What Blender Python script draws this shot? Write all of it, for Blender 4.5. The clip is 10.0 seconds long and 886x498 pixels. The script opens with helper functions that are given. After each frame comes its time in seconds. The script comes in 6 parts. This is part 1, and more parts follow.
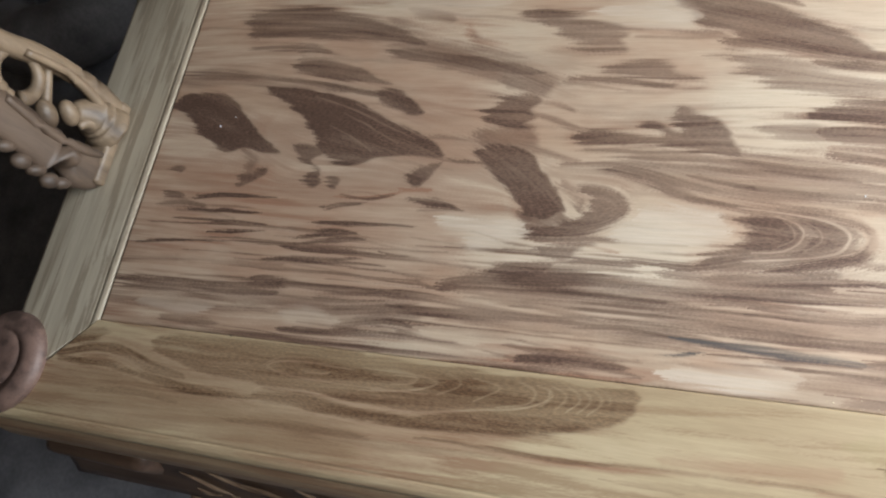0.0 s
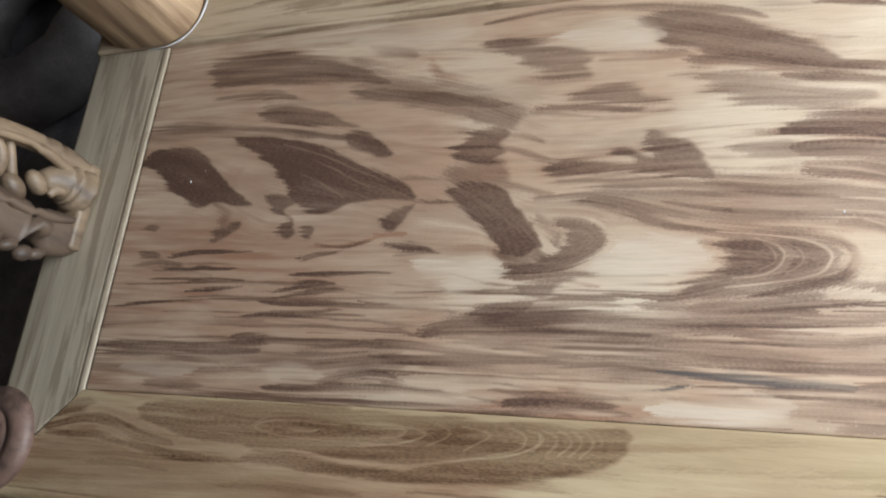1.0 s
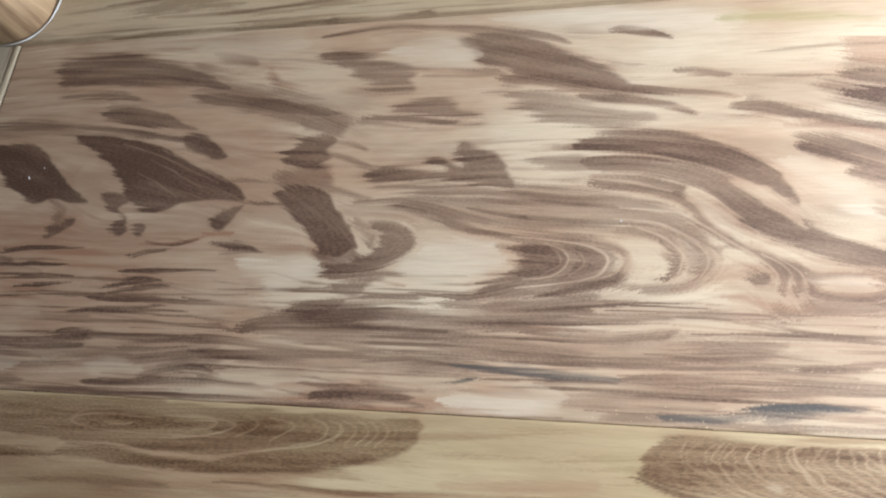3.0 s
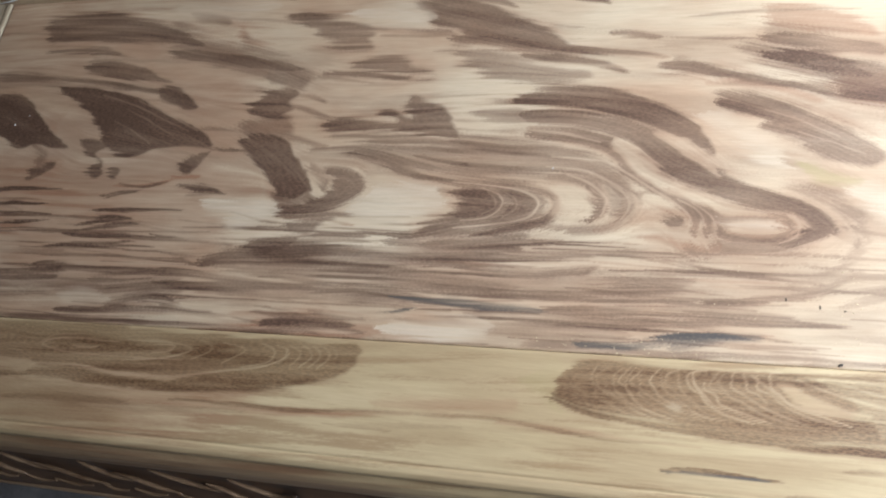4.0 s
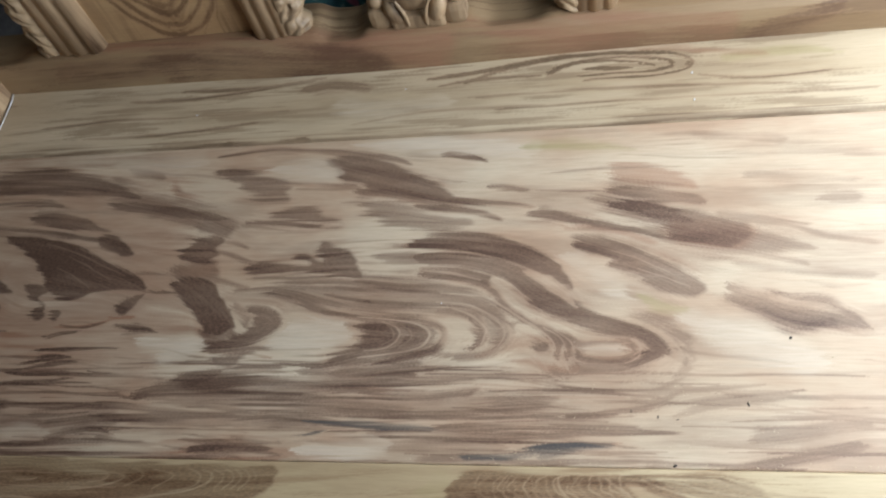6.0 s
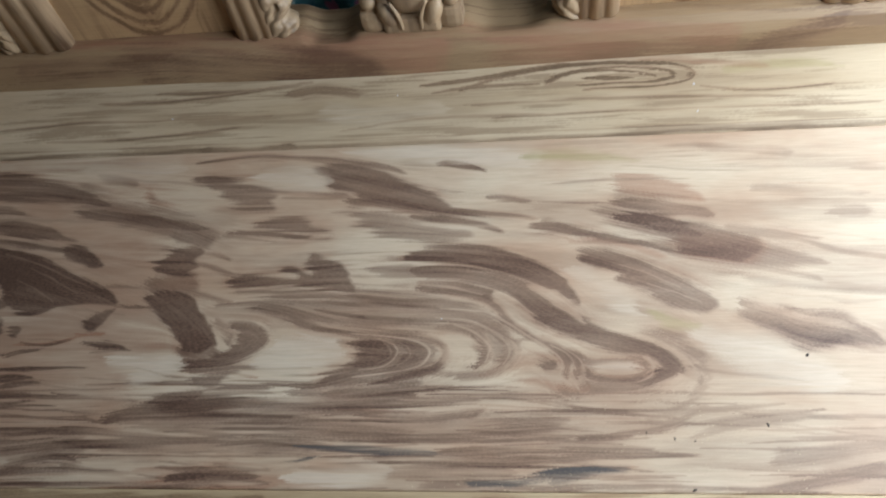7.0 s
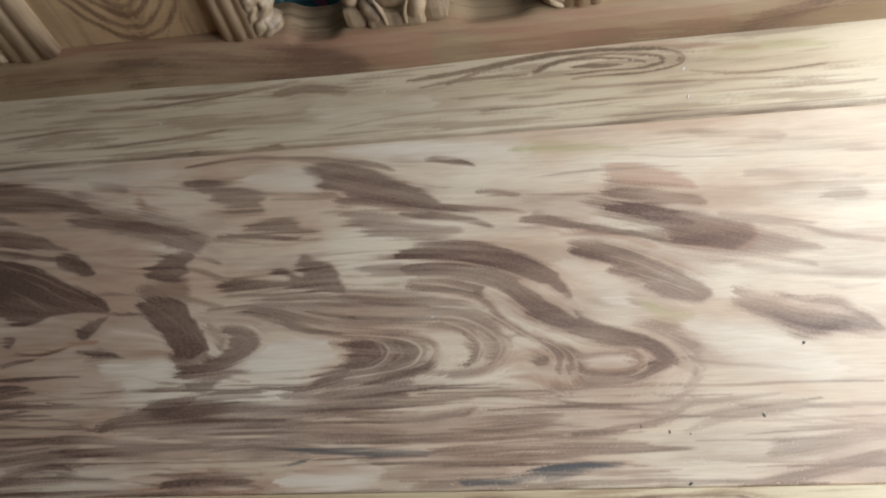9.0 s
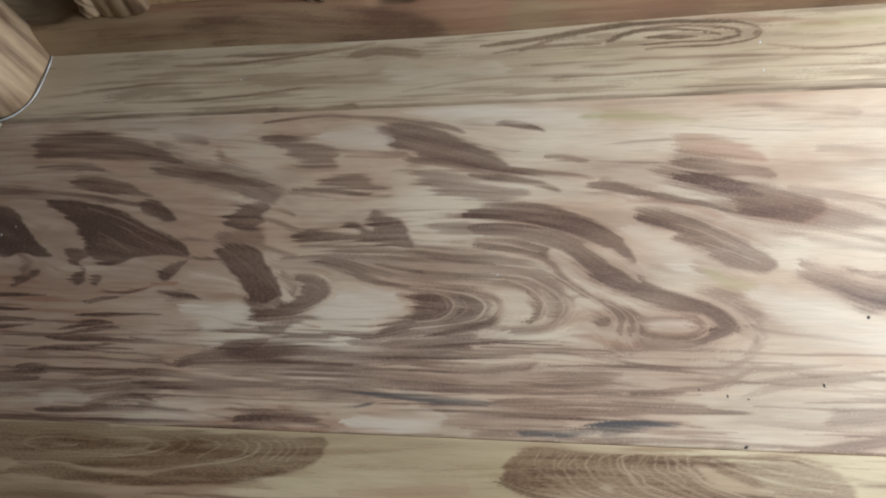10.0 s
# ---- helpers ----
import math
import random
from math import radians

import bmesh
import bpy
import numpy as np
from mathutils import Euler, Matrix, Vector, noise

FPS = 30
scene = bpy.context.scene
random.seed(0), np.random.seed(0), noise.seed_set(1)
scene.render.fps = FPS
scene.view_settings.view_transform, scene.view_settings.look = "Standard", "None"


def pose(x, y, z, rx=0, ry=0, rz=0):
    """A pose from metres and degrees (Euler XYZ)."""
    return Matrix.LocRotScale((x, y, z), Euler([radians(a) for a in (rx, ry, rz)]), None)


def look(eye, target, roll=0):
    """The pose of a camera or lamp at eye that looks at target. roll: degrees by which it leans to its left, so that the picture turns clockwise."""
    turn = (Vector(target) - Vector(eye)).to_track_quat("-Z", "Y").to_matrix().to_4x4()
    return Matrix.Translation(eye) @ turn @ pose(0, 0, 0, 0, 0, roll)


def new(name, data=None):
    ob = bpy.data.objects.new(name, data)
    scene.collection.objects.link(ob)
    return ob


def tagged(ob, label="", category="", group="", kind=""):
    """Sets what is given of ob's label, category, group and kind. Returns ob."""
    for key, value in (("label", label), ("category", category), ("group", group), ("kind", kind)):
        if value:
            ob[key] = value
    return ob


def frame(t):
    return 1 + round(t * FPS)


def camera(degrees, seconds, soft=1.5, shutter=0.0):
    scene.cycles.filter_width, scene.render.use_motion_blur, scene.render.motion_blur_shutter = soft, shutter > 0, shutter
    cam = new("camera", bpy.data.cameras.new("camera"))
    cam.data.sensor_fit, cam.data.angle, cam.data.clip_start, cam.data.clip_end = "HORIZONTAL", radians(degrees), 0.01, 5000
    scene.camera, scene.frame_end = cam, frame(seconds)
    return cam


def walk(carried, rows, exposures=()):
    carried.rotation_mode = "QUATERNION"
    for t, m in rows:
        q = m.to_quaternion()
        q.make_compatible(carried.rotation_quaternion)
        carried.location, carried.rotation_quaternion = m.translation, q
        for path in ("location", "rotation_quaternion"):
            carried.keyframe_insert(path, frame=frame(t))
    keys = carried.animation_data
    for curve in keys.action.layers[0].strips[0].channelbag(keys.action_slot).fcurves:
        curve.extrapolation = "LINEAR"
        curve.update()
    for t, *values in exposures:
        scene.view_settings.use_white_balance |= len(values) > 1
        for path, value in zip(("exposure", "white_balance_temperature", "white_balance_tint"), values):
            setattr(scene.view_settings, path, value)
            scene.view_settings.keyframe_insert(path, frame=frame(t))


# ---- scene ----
cam = camera(61.5, 10.0, 2.1)
PATH = [
    (0, (0.621, -0.117, 1.074), (-0.08, 0.483, -0.701), -41.3),
    (0.5, (0.622, -0.092, 1.068), (-0.087, 0.502, -0.705), -44.2),
    (1, (0.638, -0.07, 1.069), (-0.072, 0.526, -0.704), -46.7),
    (1.5, (0.663, -0.054, 1.056), (0.015, 0.56, -0.734), -44.4),
    (2, (0.682, -0.056, 1.05), (0.116, 0.595, -0.754), -37.7),
    (2.5, (0.708, -0.064, 1.057), (0.185, 0.602, -0.754), -34.8),
    (4, (0.821, -0.152, 1.075), (0.274, 0.525, -0.726), -33.6),
    (4.5, (0.839, -0.171, 1.091), (0.31, 0.498, -0.718), -31.9),
    (5, (0.88, -0.19, 1.127), (0.399, 0.479, -0.695), -30.2),
    (5.5, (0.917, -0.206, 1.165), (0.473, 0.554, -0.631), -26.9),
    (6, (0.899, -0.157, 1.187), (0.486, 0.764, -0.539), -22.5),
    (6.2, (0.897, -0.146, 1.174), (0.499, 0.85, -0.514), -20.7),
    (7.3, (0.827, -0.147, 1.154), (0.566, 0.823, -0.576), -14.1),
    (7.5, (0.829, -0.156, 1.153), (0.558, 0.816, -0.574), -14.3),
    (8, (0.818, -0.16, 1.147), (0.52, 0.802, -0.58), -14.8),
    (8.5, (0.849, -0.147, 1.152), (0.532, 0.802, -0.58), -17.6),
    (9, (0.863, -0.134, 1.148), (0.545, 0.814, -0.584), -19.2),
    (9.5, (0.853, -0.149, 1.147), (0.464, 0.776, -0.584), -21.6),
    (10, (0.844, -0.167, 1.162), (0.404, 0.726, -0.573), -23.0),
]
walk(cam, [(t, look(eye, target, roll)) for t, eye, target, roll in PATH], [(0, 1.3, 6300, 9), (2.5, 1.24, 6280, 8), (4.5, 1.0, 6200, 8), (5.5, 0.77, 6150, 7), (6.2, 0.58, 6080, 6), (7.5, 0.55, 5980, 6), (10, 0.51, 6030, 7)])

# ---- world and light ----
world = bpy.data.worlds.new("sky")
scene.world = world
world.use_nodes = True
sky = world.node_tree.nodes.new("ShaderNodeTexSky")
sky.sky_type, sky.sun_disc = "NISHITA", False
sky.sun_elevation, sky.sun_rotation = radians(40), radians(100)
world.node_tree.links.new(sky.outputs[0], world.node_tree.nodes["Background"].inputs[0])
world.node_tree.nodes["Background"].inputs[1].default_value = 0.1


def window_light(name, eye, target, sx, sy, watts, colour):
    lamp = bpy.data.lights.new(name, "AREA")
    lamp.shape, lamp.size, lamp.size_y, lamp.energy, lamp.color = "RECTANGLE", sx, sy, watts, colour
    ob = new(name, lamp)
    ob.matrix_world = look(eye, target)
    return ob


window_light("daylight_from_doorway", (1.74, 0.30, 1.02), (0.7, 0.30, 0.5), 1.45, 0.95, 23.0, (0.928, 0.985, 1.035))

# ---- materials ----


def nodes_of(name):
    m = bpy.data.materials.new(name)
    m.use_nodes = True
    return m, m.node_tree.nodes, m.node_tree.links, m.node_tree.nodes["Principled BSDF"]


def stretched(nodes, links, scale, space="Object"):
    tc, mp = nodes.new("ShaderNodeTexCoord"), nodes.new("ShaderNodeMapping")
    mp.inputs["Scale"].default_value = scale
    links.new(tc.outputs[space], mp.inputs[0])
    return mp.outputs[0]


def noise_of(nodes, links, vec, scale=1.0, detail=4.0, rough=0.55):
    n = nodes.new("ShaderNodeTexNoise")
    n.inputs["Scale"].default_value, n.inputs["Detail"].default_value, n.inputs["Roughness"].default_value = scale, detail, rough
    links.new(vec, n.inputs["Vector"])
    return n.outputs["Fac"]


def ramp_of(nodes, links, fac, stops):
    r = nodes.new("ShaderNodeValToRGB")
    r.color_ramp.elements[0].position, r.color_ramp.elements[0].color = stops[0][0], (*stops[0][1], 1)
    r.color_ramp.elements[1].position, r.color_ramp.elements[1].color = stops[-1][0], (*stops[-1][1], 1)
    for p, c in stops[1:-1]:
        r.color_ramp.elements.new(p).color = (*c, 1)
    links.new(fac, r.inputs[0])
    return r.outputs[0]


def mix(nodes, links, fac, a, b, blend="MIX"):
    m = nodes.new("ShaderNodeMix")
    m.data_type, m.blend_type = "RGBA", blend
    for value, socket in ((fac, m.inputs[0]), (a, m.inputs[6]), (b, m.inputs[7])):
        if isinstance(value, (int, float)):
            socket.default_value = value
        elif isinstance(value, tuple):
            socket.default_value = (*value, 1)
        else:
            links.new(value, socket)
    return m.outputs[2]


def bump_of(nodes, links, height, strength, distance, bsdf):
    b = nodes.new("ShaderNodeBump")
    b.inputs["Strength"].default_value, b.inputs["Distance"].default_value = strength, distance
    links.new(height, b.inputs["Height"])
    links.new(b.outputs[0], bsdf.inputs["Normal"])


def maths(nodes, links, op, a, b):
    m = nodes.new("ShaderNodeMath")
    m.operation = op
    for value, socket in ((a, m.inputs[0]), (b, m.inputs[1])):
        if isinstance(value, (int, float)):
            socket.default_value = value
        else:
            links.new(value, socket)
    return m.outputs[0]


def figured_wood(name, sap_a, sap_b, heart_a, heart_b, rough=0.5, turned=False, tan=0.0):
    """Planed raw wood whose dark heartwood, pale sapwood and stains follow the figure stored on the board."""
    m, n, l, bsdf = nodes_of(name)
    fig, tone = n.new("ShaderNodeAttribute"), n.new("ShaderNodeAttribute")
    fig.attribute_name, tone.attribute_name = "figure", "tone"
    fs, ts = n.new("ShaderNodeSeparateColor"), n.new("ShaderNodeSeparateColor")
    l.new(fig.outputs["Color"], fs.inputs[0])
    l.new(tone.outputs["Color"], ts.inputs[0])
    heart, red, blue = fs.outputs
    pale, streak, olive = ts.outputs
    long_noise = noise_of(n, l, stretched(n, l, (16, 2.5, 16) if turned else (2.5, 16, 16)), 1.0, 5)
    fine = noise_of(n, l, stretched(n, l, (620, 35, 620) if turned else (35, 620, 620)), 1.0, 3, 0.6)
    pores = noise_of(n, l, stretched(n, l, (800, 220, 800) if turned else (220, 800, 800)), 1.0, 2, 0.7)
    sap = ramp_of(n, l, long_noise, [(0.3, sap_a), (0.7, sap_b)])
    if tan:
        zones = ramp_of(n, l, noise_of(n, l, stretched(n, l, (5, 11, 11)), 1.0, 4, 0.6), [(0.42, (0, 0, 0)), (0.64, (tan, tan, tan))])
        sap = mix(n, l, zones, sap, (0.45, 0.285, 0.185))
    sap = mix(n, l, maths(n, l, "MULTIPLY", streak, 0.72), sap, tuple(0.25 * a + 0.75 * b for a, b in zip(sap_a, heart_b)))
    sap = mix(n, l, maths(n, l, "MULTIPLY", pale, 0.47), sap, (0.74, 0.65, 0.53))
    sap = mix(n, l, olive, sap, (0.40, 0.33, 0.17))
    sap = mix(n, l, maths(n, l, "MULTIPLY", red, 0.9), sap, (0.33, 0.168, 0.102))
    brown = ramp_of(n, l, pores, [(0.38, heart_a), (0.62, heart_b)])
    brown = mix(n, l, maths(n, l, "MULTIPLY", streak, 0.5), brown, tuple(0.75 * a for a in heart_a))
    col = mix(n, l, heart, sap, brown)
    col = mix(n, l, blue, col, (0.085, 0.076, 0.073))
    col = mix(n, l, 0.22, col, ramp_of(n, l, fine, [(0.3, (0.5, 0.46, 0.42)), (0.65, (1, 1, 1))]), "MULTIPLY")
    l.new(col, bsdf.inputs["Base Color"])
    r = maths(n, l, "ADD", maths(n, l, "MULTIPLY", long_noise, 0.2), rough - 0.1)
    l.new(r, bsdf.inputs["Roughness"])
    bsdf.inputs["Specular IOR Level"].default_value = 0.4
    bump_of(n, l, maths(n, l, "ADD", fine, maths(n, l, "MULTIPLY", pores, 0.6)), 0.12, 0.0008, bsdf)
    return m


def carved_wood(name, light, dark, along=(1.0, 1.0, 0.06), scale=60, rough=0.55, relief=0.25):
    """Raw wood for carved parts, the grain running along the axis with the small factor."""
    m, n, l, bsdf = nodes_of(name)
    vec = stretched(n, l, tuple(scale * a for a in along))
    warp = noise_of(n, l, stretched(n, l, (7, 7, 7)), 1.0, 3)
    grain = noise_of(n, l, vec, 1.0, 5, 0.6)
    fine = noise_of(n, l, stretched(n, l, tuple(scale * 9 * a for a in along)), 1.0, 2)
    mid = tuple(0.6 * a + 0.4 * b for a, b in zip(light, dark))
    col = ramp_of(n, l, grain, [(0.34, dark), (0.47, mid), (0.60, light)])
    col = mix(n, l, 0.35, col, ramp_of(n, l, warp, [(0.35, (0.62, 0.55, 0.48)), (0.65, (1, 1, 1))]), "MULTIPLY")
    col = mix(n, l, 0.18, col, ramp_of(n, l, fine, [(0.35, (0.5, 0.45, 0.4)), (0.6, (1, 1, 1))]), "MULTIPLY")
    l.new(col, bsdf.inputs["Base Color"])
    bsdf.inputs["Roughness"].default_value = rough
    bump_of(n, l, maths(n, l, "ADD", grain, maths(n, l, "MULTIPLY", fine, 0.5)), relief, 0.0015, bsdf)
    return m


def plain(name, a, b, scale=8.0, rough=0.8, bump=0.3, distance=0.004):
    m, n, l, bsdf = nodes_of(name)
    vec = stretched(n, l, (1, 1, 1))
    big, small = noise_of(n, l, vec, scale, 5), noise_of(n, l, vec, scale * 14, 4)
    col = ramp_of(n, l, big, [(0.35, a), (0.68, b)])
    col = mix(n, l, 0.4, col, ramp_of(n, l, small, [(0.35, (0.55, 0.55, 0.55)), (0.65, (1, 1, 1))]), "MULTIPLY")
    l.new(col, bsdf.inputs["Base Color"])
    bsdf.inputs["Roughness"].default_value = rough
    bump_of(n, l, small, bump, distance, bsdf)
    return m


def floral_cloth(name):
    m, n, l, bsdf = nodes_of(name)
    vec = stretched(n, l, (1, 1, 1))
    v = n.new("ShaderNodeTexVoronoi")
    v.inputs["Scale"].default_value = 20
    l.new(vec, v.inputs["Vector"])
    spots = noise_of(n, l, vec, 55, 3)
    col = ramp_of(n, l, spots, [(0.42, (0.018, 0.062, 0.075)), (0.58, (0.035, 0.11, 0.11)), (0.68, (0.19, 0.24, 0.24))])
    petal = ramp_of(n, l, v.outputs["Distance"], [(0.22, (1, 1, 1)), (0.34, (0, 0, 0))])
    keep = ramp_of(n, l, noise_of(n, l, vec, 14, 2), [(0.44, (0, 0, 0)), (0.5, (1, 1, 1))])
    col = mix(n, l, mix(n, l, 1.0, petal, keep, "MULTIPLY"), col, (0.26, 0.085, 0.13))
    l.new(col, bsdf.inputs["Base Color"])
    bsdf.inputs["Roughness"].default_value = 0.9
    weave = noise_of(n, l, vec, 700, 1)
    bump_of(n, l, weave, 0.3, 0.0006, bsdf)
    return m


SEAT_WOOD = figured_wood("figured_seat_wood", (0.515, 0.38, 0.262), (0.66, 0.545, 0.405), (0.084, 0.047, 0.034), (0.176, 0.104, 0.071), tan=0.65)
FRONT_WOOD = figured_wood("yellow_front_wood", (0.45, 0.34, 0.20), (0.60, 0.475, 0.30), (0.100, 0.052, 0.027), (0.255, 0.147, 0.076))
BACK_WOOD = figured_wood("grey_brown_back_wood", (0.455, 0.345, 0.22), (0.60, 0.49, 0.345), (0.15, 0.10, 0.06), (0.25, 0.172, 0.108))
RIDGE_WOOD = figured_wood("brown_ridge_wood", (0.265, 0.168, 0.088), (0.395, 0.275, 0.16), (0.075, 0.038, 0.026), (0.16, 0.09, 0.052))
SIDE_WOOD = figured_wood("striped_side_wood", (0.38, 0.315, 0.225), (0.52, 0.45, 0.34), (0.11, 0.08, 0.05), (0.20, 0.15, 0.10), 0.5, True)
POST_WOOD = carved_wood("post_wood", (0.54, 0.385, 0.24), (0.17, 0.10, 0.058), (1.0, 1.0, 0.06), 42)
CARVED_PALE = carved_wood("freshly_carved_wood", (0.48, 0.345, 0.215), (0.17, 0.11, 0.066), (1, 1, 0.2), 30, 0.5, 0.4)
CARVED_ARM = carved_wood("greyish_carved_wood", (0.27, 0.195, 0.125), (0.095, 0.064, 0.041), (1, 1, 0.25), 24, 0.5, 0.4)
CARVED_BROWN = carved_wood("brown_carved_wood", (0.13, 0.088, 0.06), (0.055, 0.037, 0.026), (1, 1, 0.15), 40)
APRON_WOOD = carved_wood("dark_apron_wood", (0.155, 0.095, 0.062), (0.07, 0.04, 0.027), (0.08, 1, 1), 60, 0.36, 0.1)
# Lighter than the apron, so raised carving carries its highlights in its colour.
HIGHLIGHT_SCROLL_WOOD = carved_wood("polished_brown_highlight_carving", (0.30, 0.205, 0.135), (0.16, 0.10, 0.065), (0.08, 1, 1), 60, 0.22, 0.1)
SPLAT_WOOD = figured_wood("back_panel_wood", (0.46, 0.285, 0.145), (0.60, 0.405, 0.22), (0.12, 0.062, 0.03), (0.22, 0.12, 0.062))
KNOB_WOOD = carved_wood("end_grain_wood", (0.18, 0.112, 0.088), (0.07, 0.043, 0.034), (1, 1, 1), 45)
GLUE = plain("dried_white_glue", (0.55, 0.55, 0.56), (0.75, 0.75, 0.76), 30, 0.5, 0.2, 0.001)
FLOOR = plain("stained_concrete", (0.16, 0.157, 0.17), (0.34, 0.335, 0.35), 9, 0.75)
# Brown chosen for the unseen walls so that they bounce warm light.
WALL = plain("warm_bounce_plaster", (0.155, 0.105, 0.07), (0.23, 0.165, 0.115), 2, 0.9)
CEILING = plain("dull_ceiling_paint", (0.14, 0.135, 0.125), (0.20, 0.195, 0.185), 2, 0.9)
DARK_THING = plain("dark_thing_surface", (0.13, 0.12, 0.118), (0.27, 0.245, 0.235), 9, 0.45)
CLOTH = floral_cloth("dark_teal_floral_cloth")
FRAME_PAINT = plain("grey_frame_paint", (0.25, 0.25, 0.25), (0.4, 0.4, 0.4), 5, 0.6)
SAWDUST = plain("sawdust", (0.55, 0.42, 0.25), (0.7, 0.58, 0.4), 80, 0.9)
DARK_CHIP = plain("dark_resin_chip", (0.03, 0.022, 0.018), (0.08, 0.055, 0.04), 80, 0.7)

# ---- helpers for meshes ----


def mesh_object(name, verts, faces, material, parent=None, label="", smooth=False):
    me = bpy.data.meshes.new(name)
    me.from_pydata([tuple(v) for v in verts], [], faces)
    if smooth:
        me.polygons.foreach_set("use_smooth", [True] * len(me.polygons))
    me.materials.append(material)
    ob = new(name, me)
    ob.parent = parent
    return tagged(ob, label)


def part(name, bm, material, parent=None, label="", smooth=False):
    me = bpy.data.meshes.new(name)
    bmesh.ops.recalc_face_normals(bm, faces=bm.faces)
    bm.to_mesh(me)
    bm.free()
    if smooth:
        me.polygons.foreach_set("use_smooth", [True] * len(me.polygons))
    me.materials.append(material)
    ob = new(name, me)
    ob.parent = parent
    return tagged(ob, label)


def box(bm, x0, x1, y0, y1, z0, z1, bevel=0.0, segments=2):
    made = bmesh.ops.create_cube(bm, size=1.0, matrix=Matrix.LocRotScale(((x0 + x1) / 2, (y0 + y1) / 2, (z0 + z1) / 2), None, (x1 - x0, y1 - y0, z1 - z0)))
    if bevel:
        edges = list({e for v in made["verts"] for e in v.link_edges})
        bmesh.ops.bevel(bm, geom=edges, offset=bevel, segments=segments, profile=0.6, affect="EDGES")
    return bm


def lump(bm, place, size, turn=(0, 0, 0), u=12, v=8):
    bmesh.ops.create_uvsphere(bm, u_segments=u, v_segments=v, radius=1.0, matrix=Matrix.LocRotScale(place, Euler([radians(a) for a in turn]), size))


def smooth_line(pts, n=10):
    """A smooth line through a few control places (Catmull-Rom)."""
    p = np.array([pts[0], *pts, pts[-1]], float)
    out = []
    for i in range(1, len(p) - 2):
        for t in np.linspace(0, 1, n, endpoint=False):
            a, b, c, d = p[i - 1 : i + 3]
            out.append(0.5 * (2 * b + (c - a) * t + (2 * a - 5 * b + 4 * c - d) * t * t + (3 * b - a - 3 * c + d) * t**3))
    out.append(p[-2])
    return np.array(out)


def tube(bm, pts, radii, sides=8, flat=1.0):
    """A round rod of changing thickness along a smooth line, closed at both ends."""
    line = smooth_line(pts, 6)
    rr = np.interp(np.linspace(0, 1, len(line)), np.linspace(0, 1, len(radii)), radii)
    rings = []
    for i, (c, r) in enumerate(zip(line, rr)):
        t = Vector(line[min(i + 1, len(line) - 1)] - line[max(i - 1, 0)]).normalized()
        a = t.cross(Vector((0, 0, 1)))
        a = (a if a.length > 0.05 else t.cross(Vector((1, 0, 0)))).normalized()
        b = t.cross(a)
        rings.append([bm.verts.new(Vector(c) + (math.cos(w) * a + flat * math.sin(w) * b) * float(r)) for w in np.linspace(0, 2 * math.pi, sides, endpoint=False)])
    for p, q in zip(rings, rings[1:]):
        for k in range(sides):
            bm.faces.new((p[k], p[(k + 1) % sides], q[(k + 1) % sides], q[k]))
    bm.faces.new(rings[0])
    bm.faces.new(rings[-1][::-1])


def lathe(bm, profile, centre, sides=32, squash=(1.0, 1.0)):
    rings = [[bm.verts.new((centre[0] + squash[0] * r * math.cos(w), centre[1] + squash[1] * r * math.sin(w), z)) for w in np.linspace(0, 2 * math.pi, sides, endpoint=False)] for r, z in profile]
    for p, q in zip(rings, rings[1:]):
        for k in range(sides):
            bm.faces.new((p[k], p[(k + 1) % sides], q[(k + 1) % sides], q[k]))
    bm.faces.new(rings[0][::-1])
    bm.faces.new(rings[-1])


# ---- the figure of the wood ----
TABLE = np.random.default_rng(7).random((256, 256))


def lattice(x, y, seed=0):
    """Smooth value noise, 0 to 1."""
    xi, yi = np.floor(x).astype(int), np.floor(y).astype(int)
    fx, fy = x - xi, y - yi
    fx, fy = fx * fx * (3 - 2 * fx), fy * fy * (3 - 2 * fy)
    xi, yi = xi + 37 * seed, yi + 91 * seed
    a, b = TABLE[xi % 256, yi % 256], TABLE[(xi + 1) % 256, yi % 256]
    c, d = TABLE[xi % 256, (yi + 1) % 256], TABLE[(xi + 1) % 256, (yi + 1) % 256]
    return (a * (1 - fx) + b * fx) * (1 - fy) + (c * (1 - fx) + d * fx) * fy


def layers(x, y, seed=0, n=3):
    total = sum(lattice(x * 2**k, y * 2**k, seed + k) / 2**k for k in range(n))
    return total / sum(1 / 2**k for k in range(n))


def step(v, a, b):
    v = np.clip((v - a) / (b - a), 0, 1)
    return v * v * (3 - 2 * v)


HEART, PALE, BLUE, RED, OLIVE, BARE = "heart", "pale", "blue", "red", "olive", "bare"


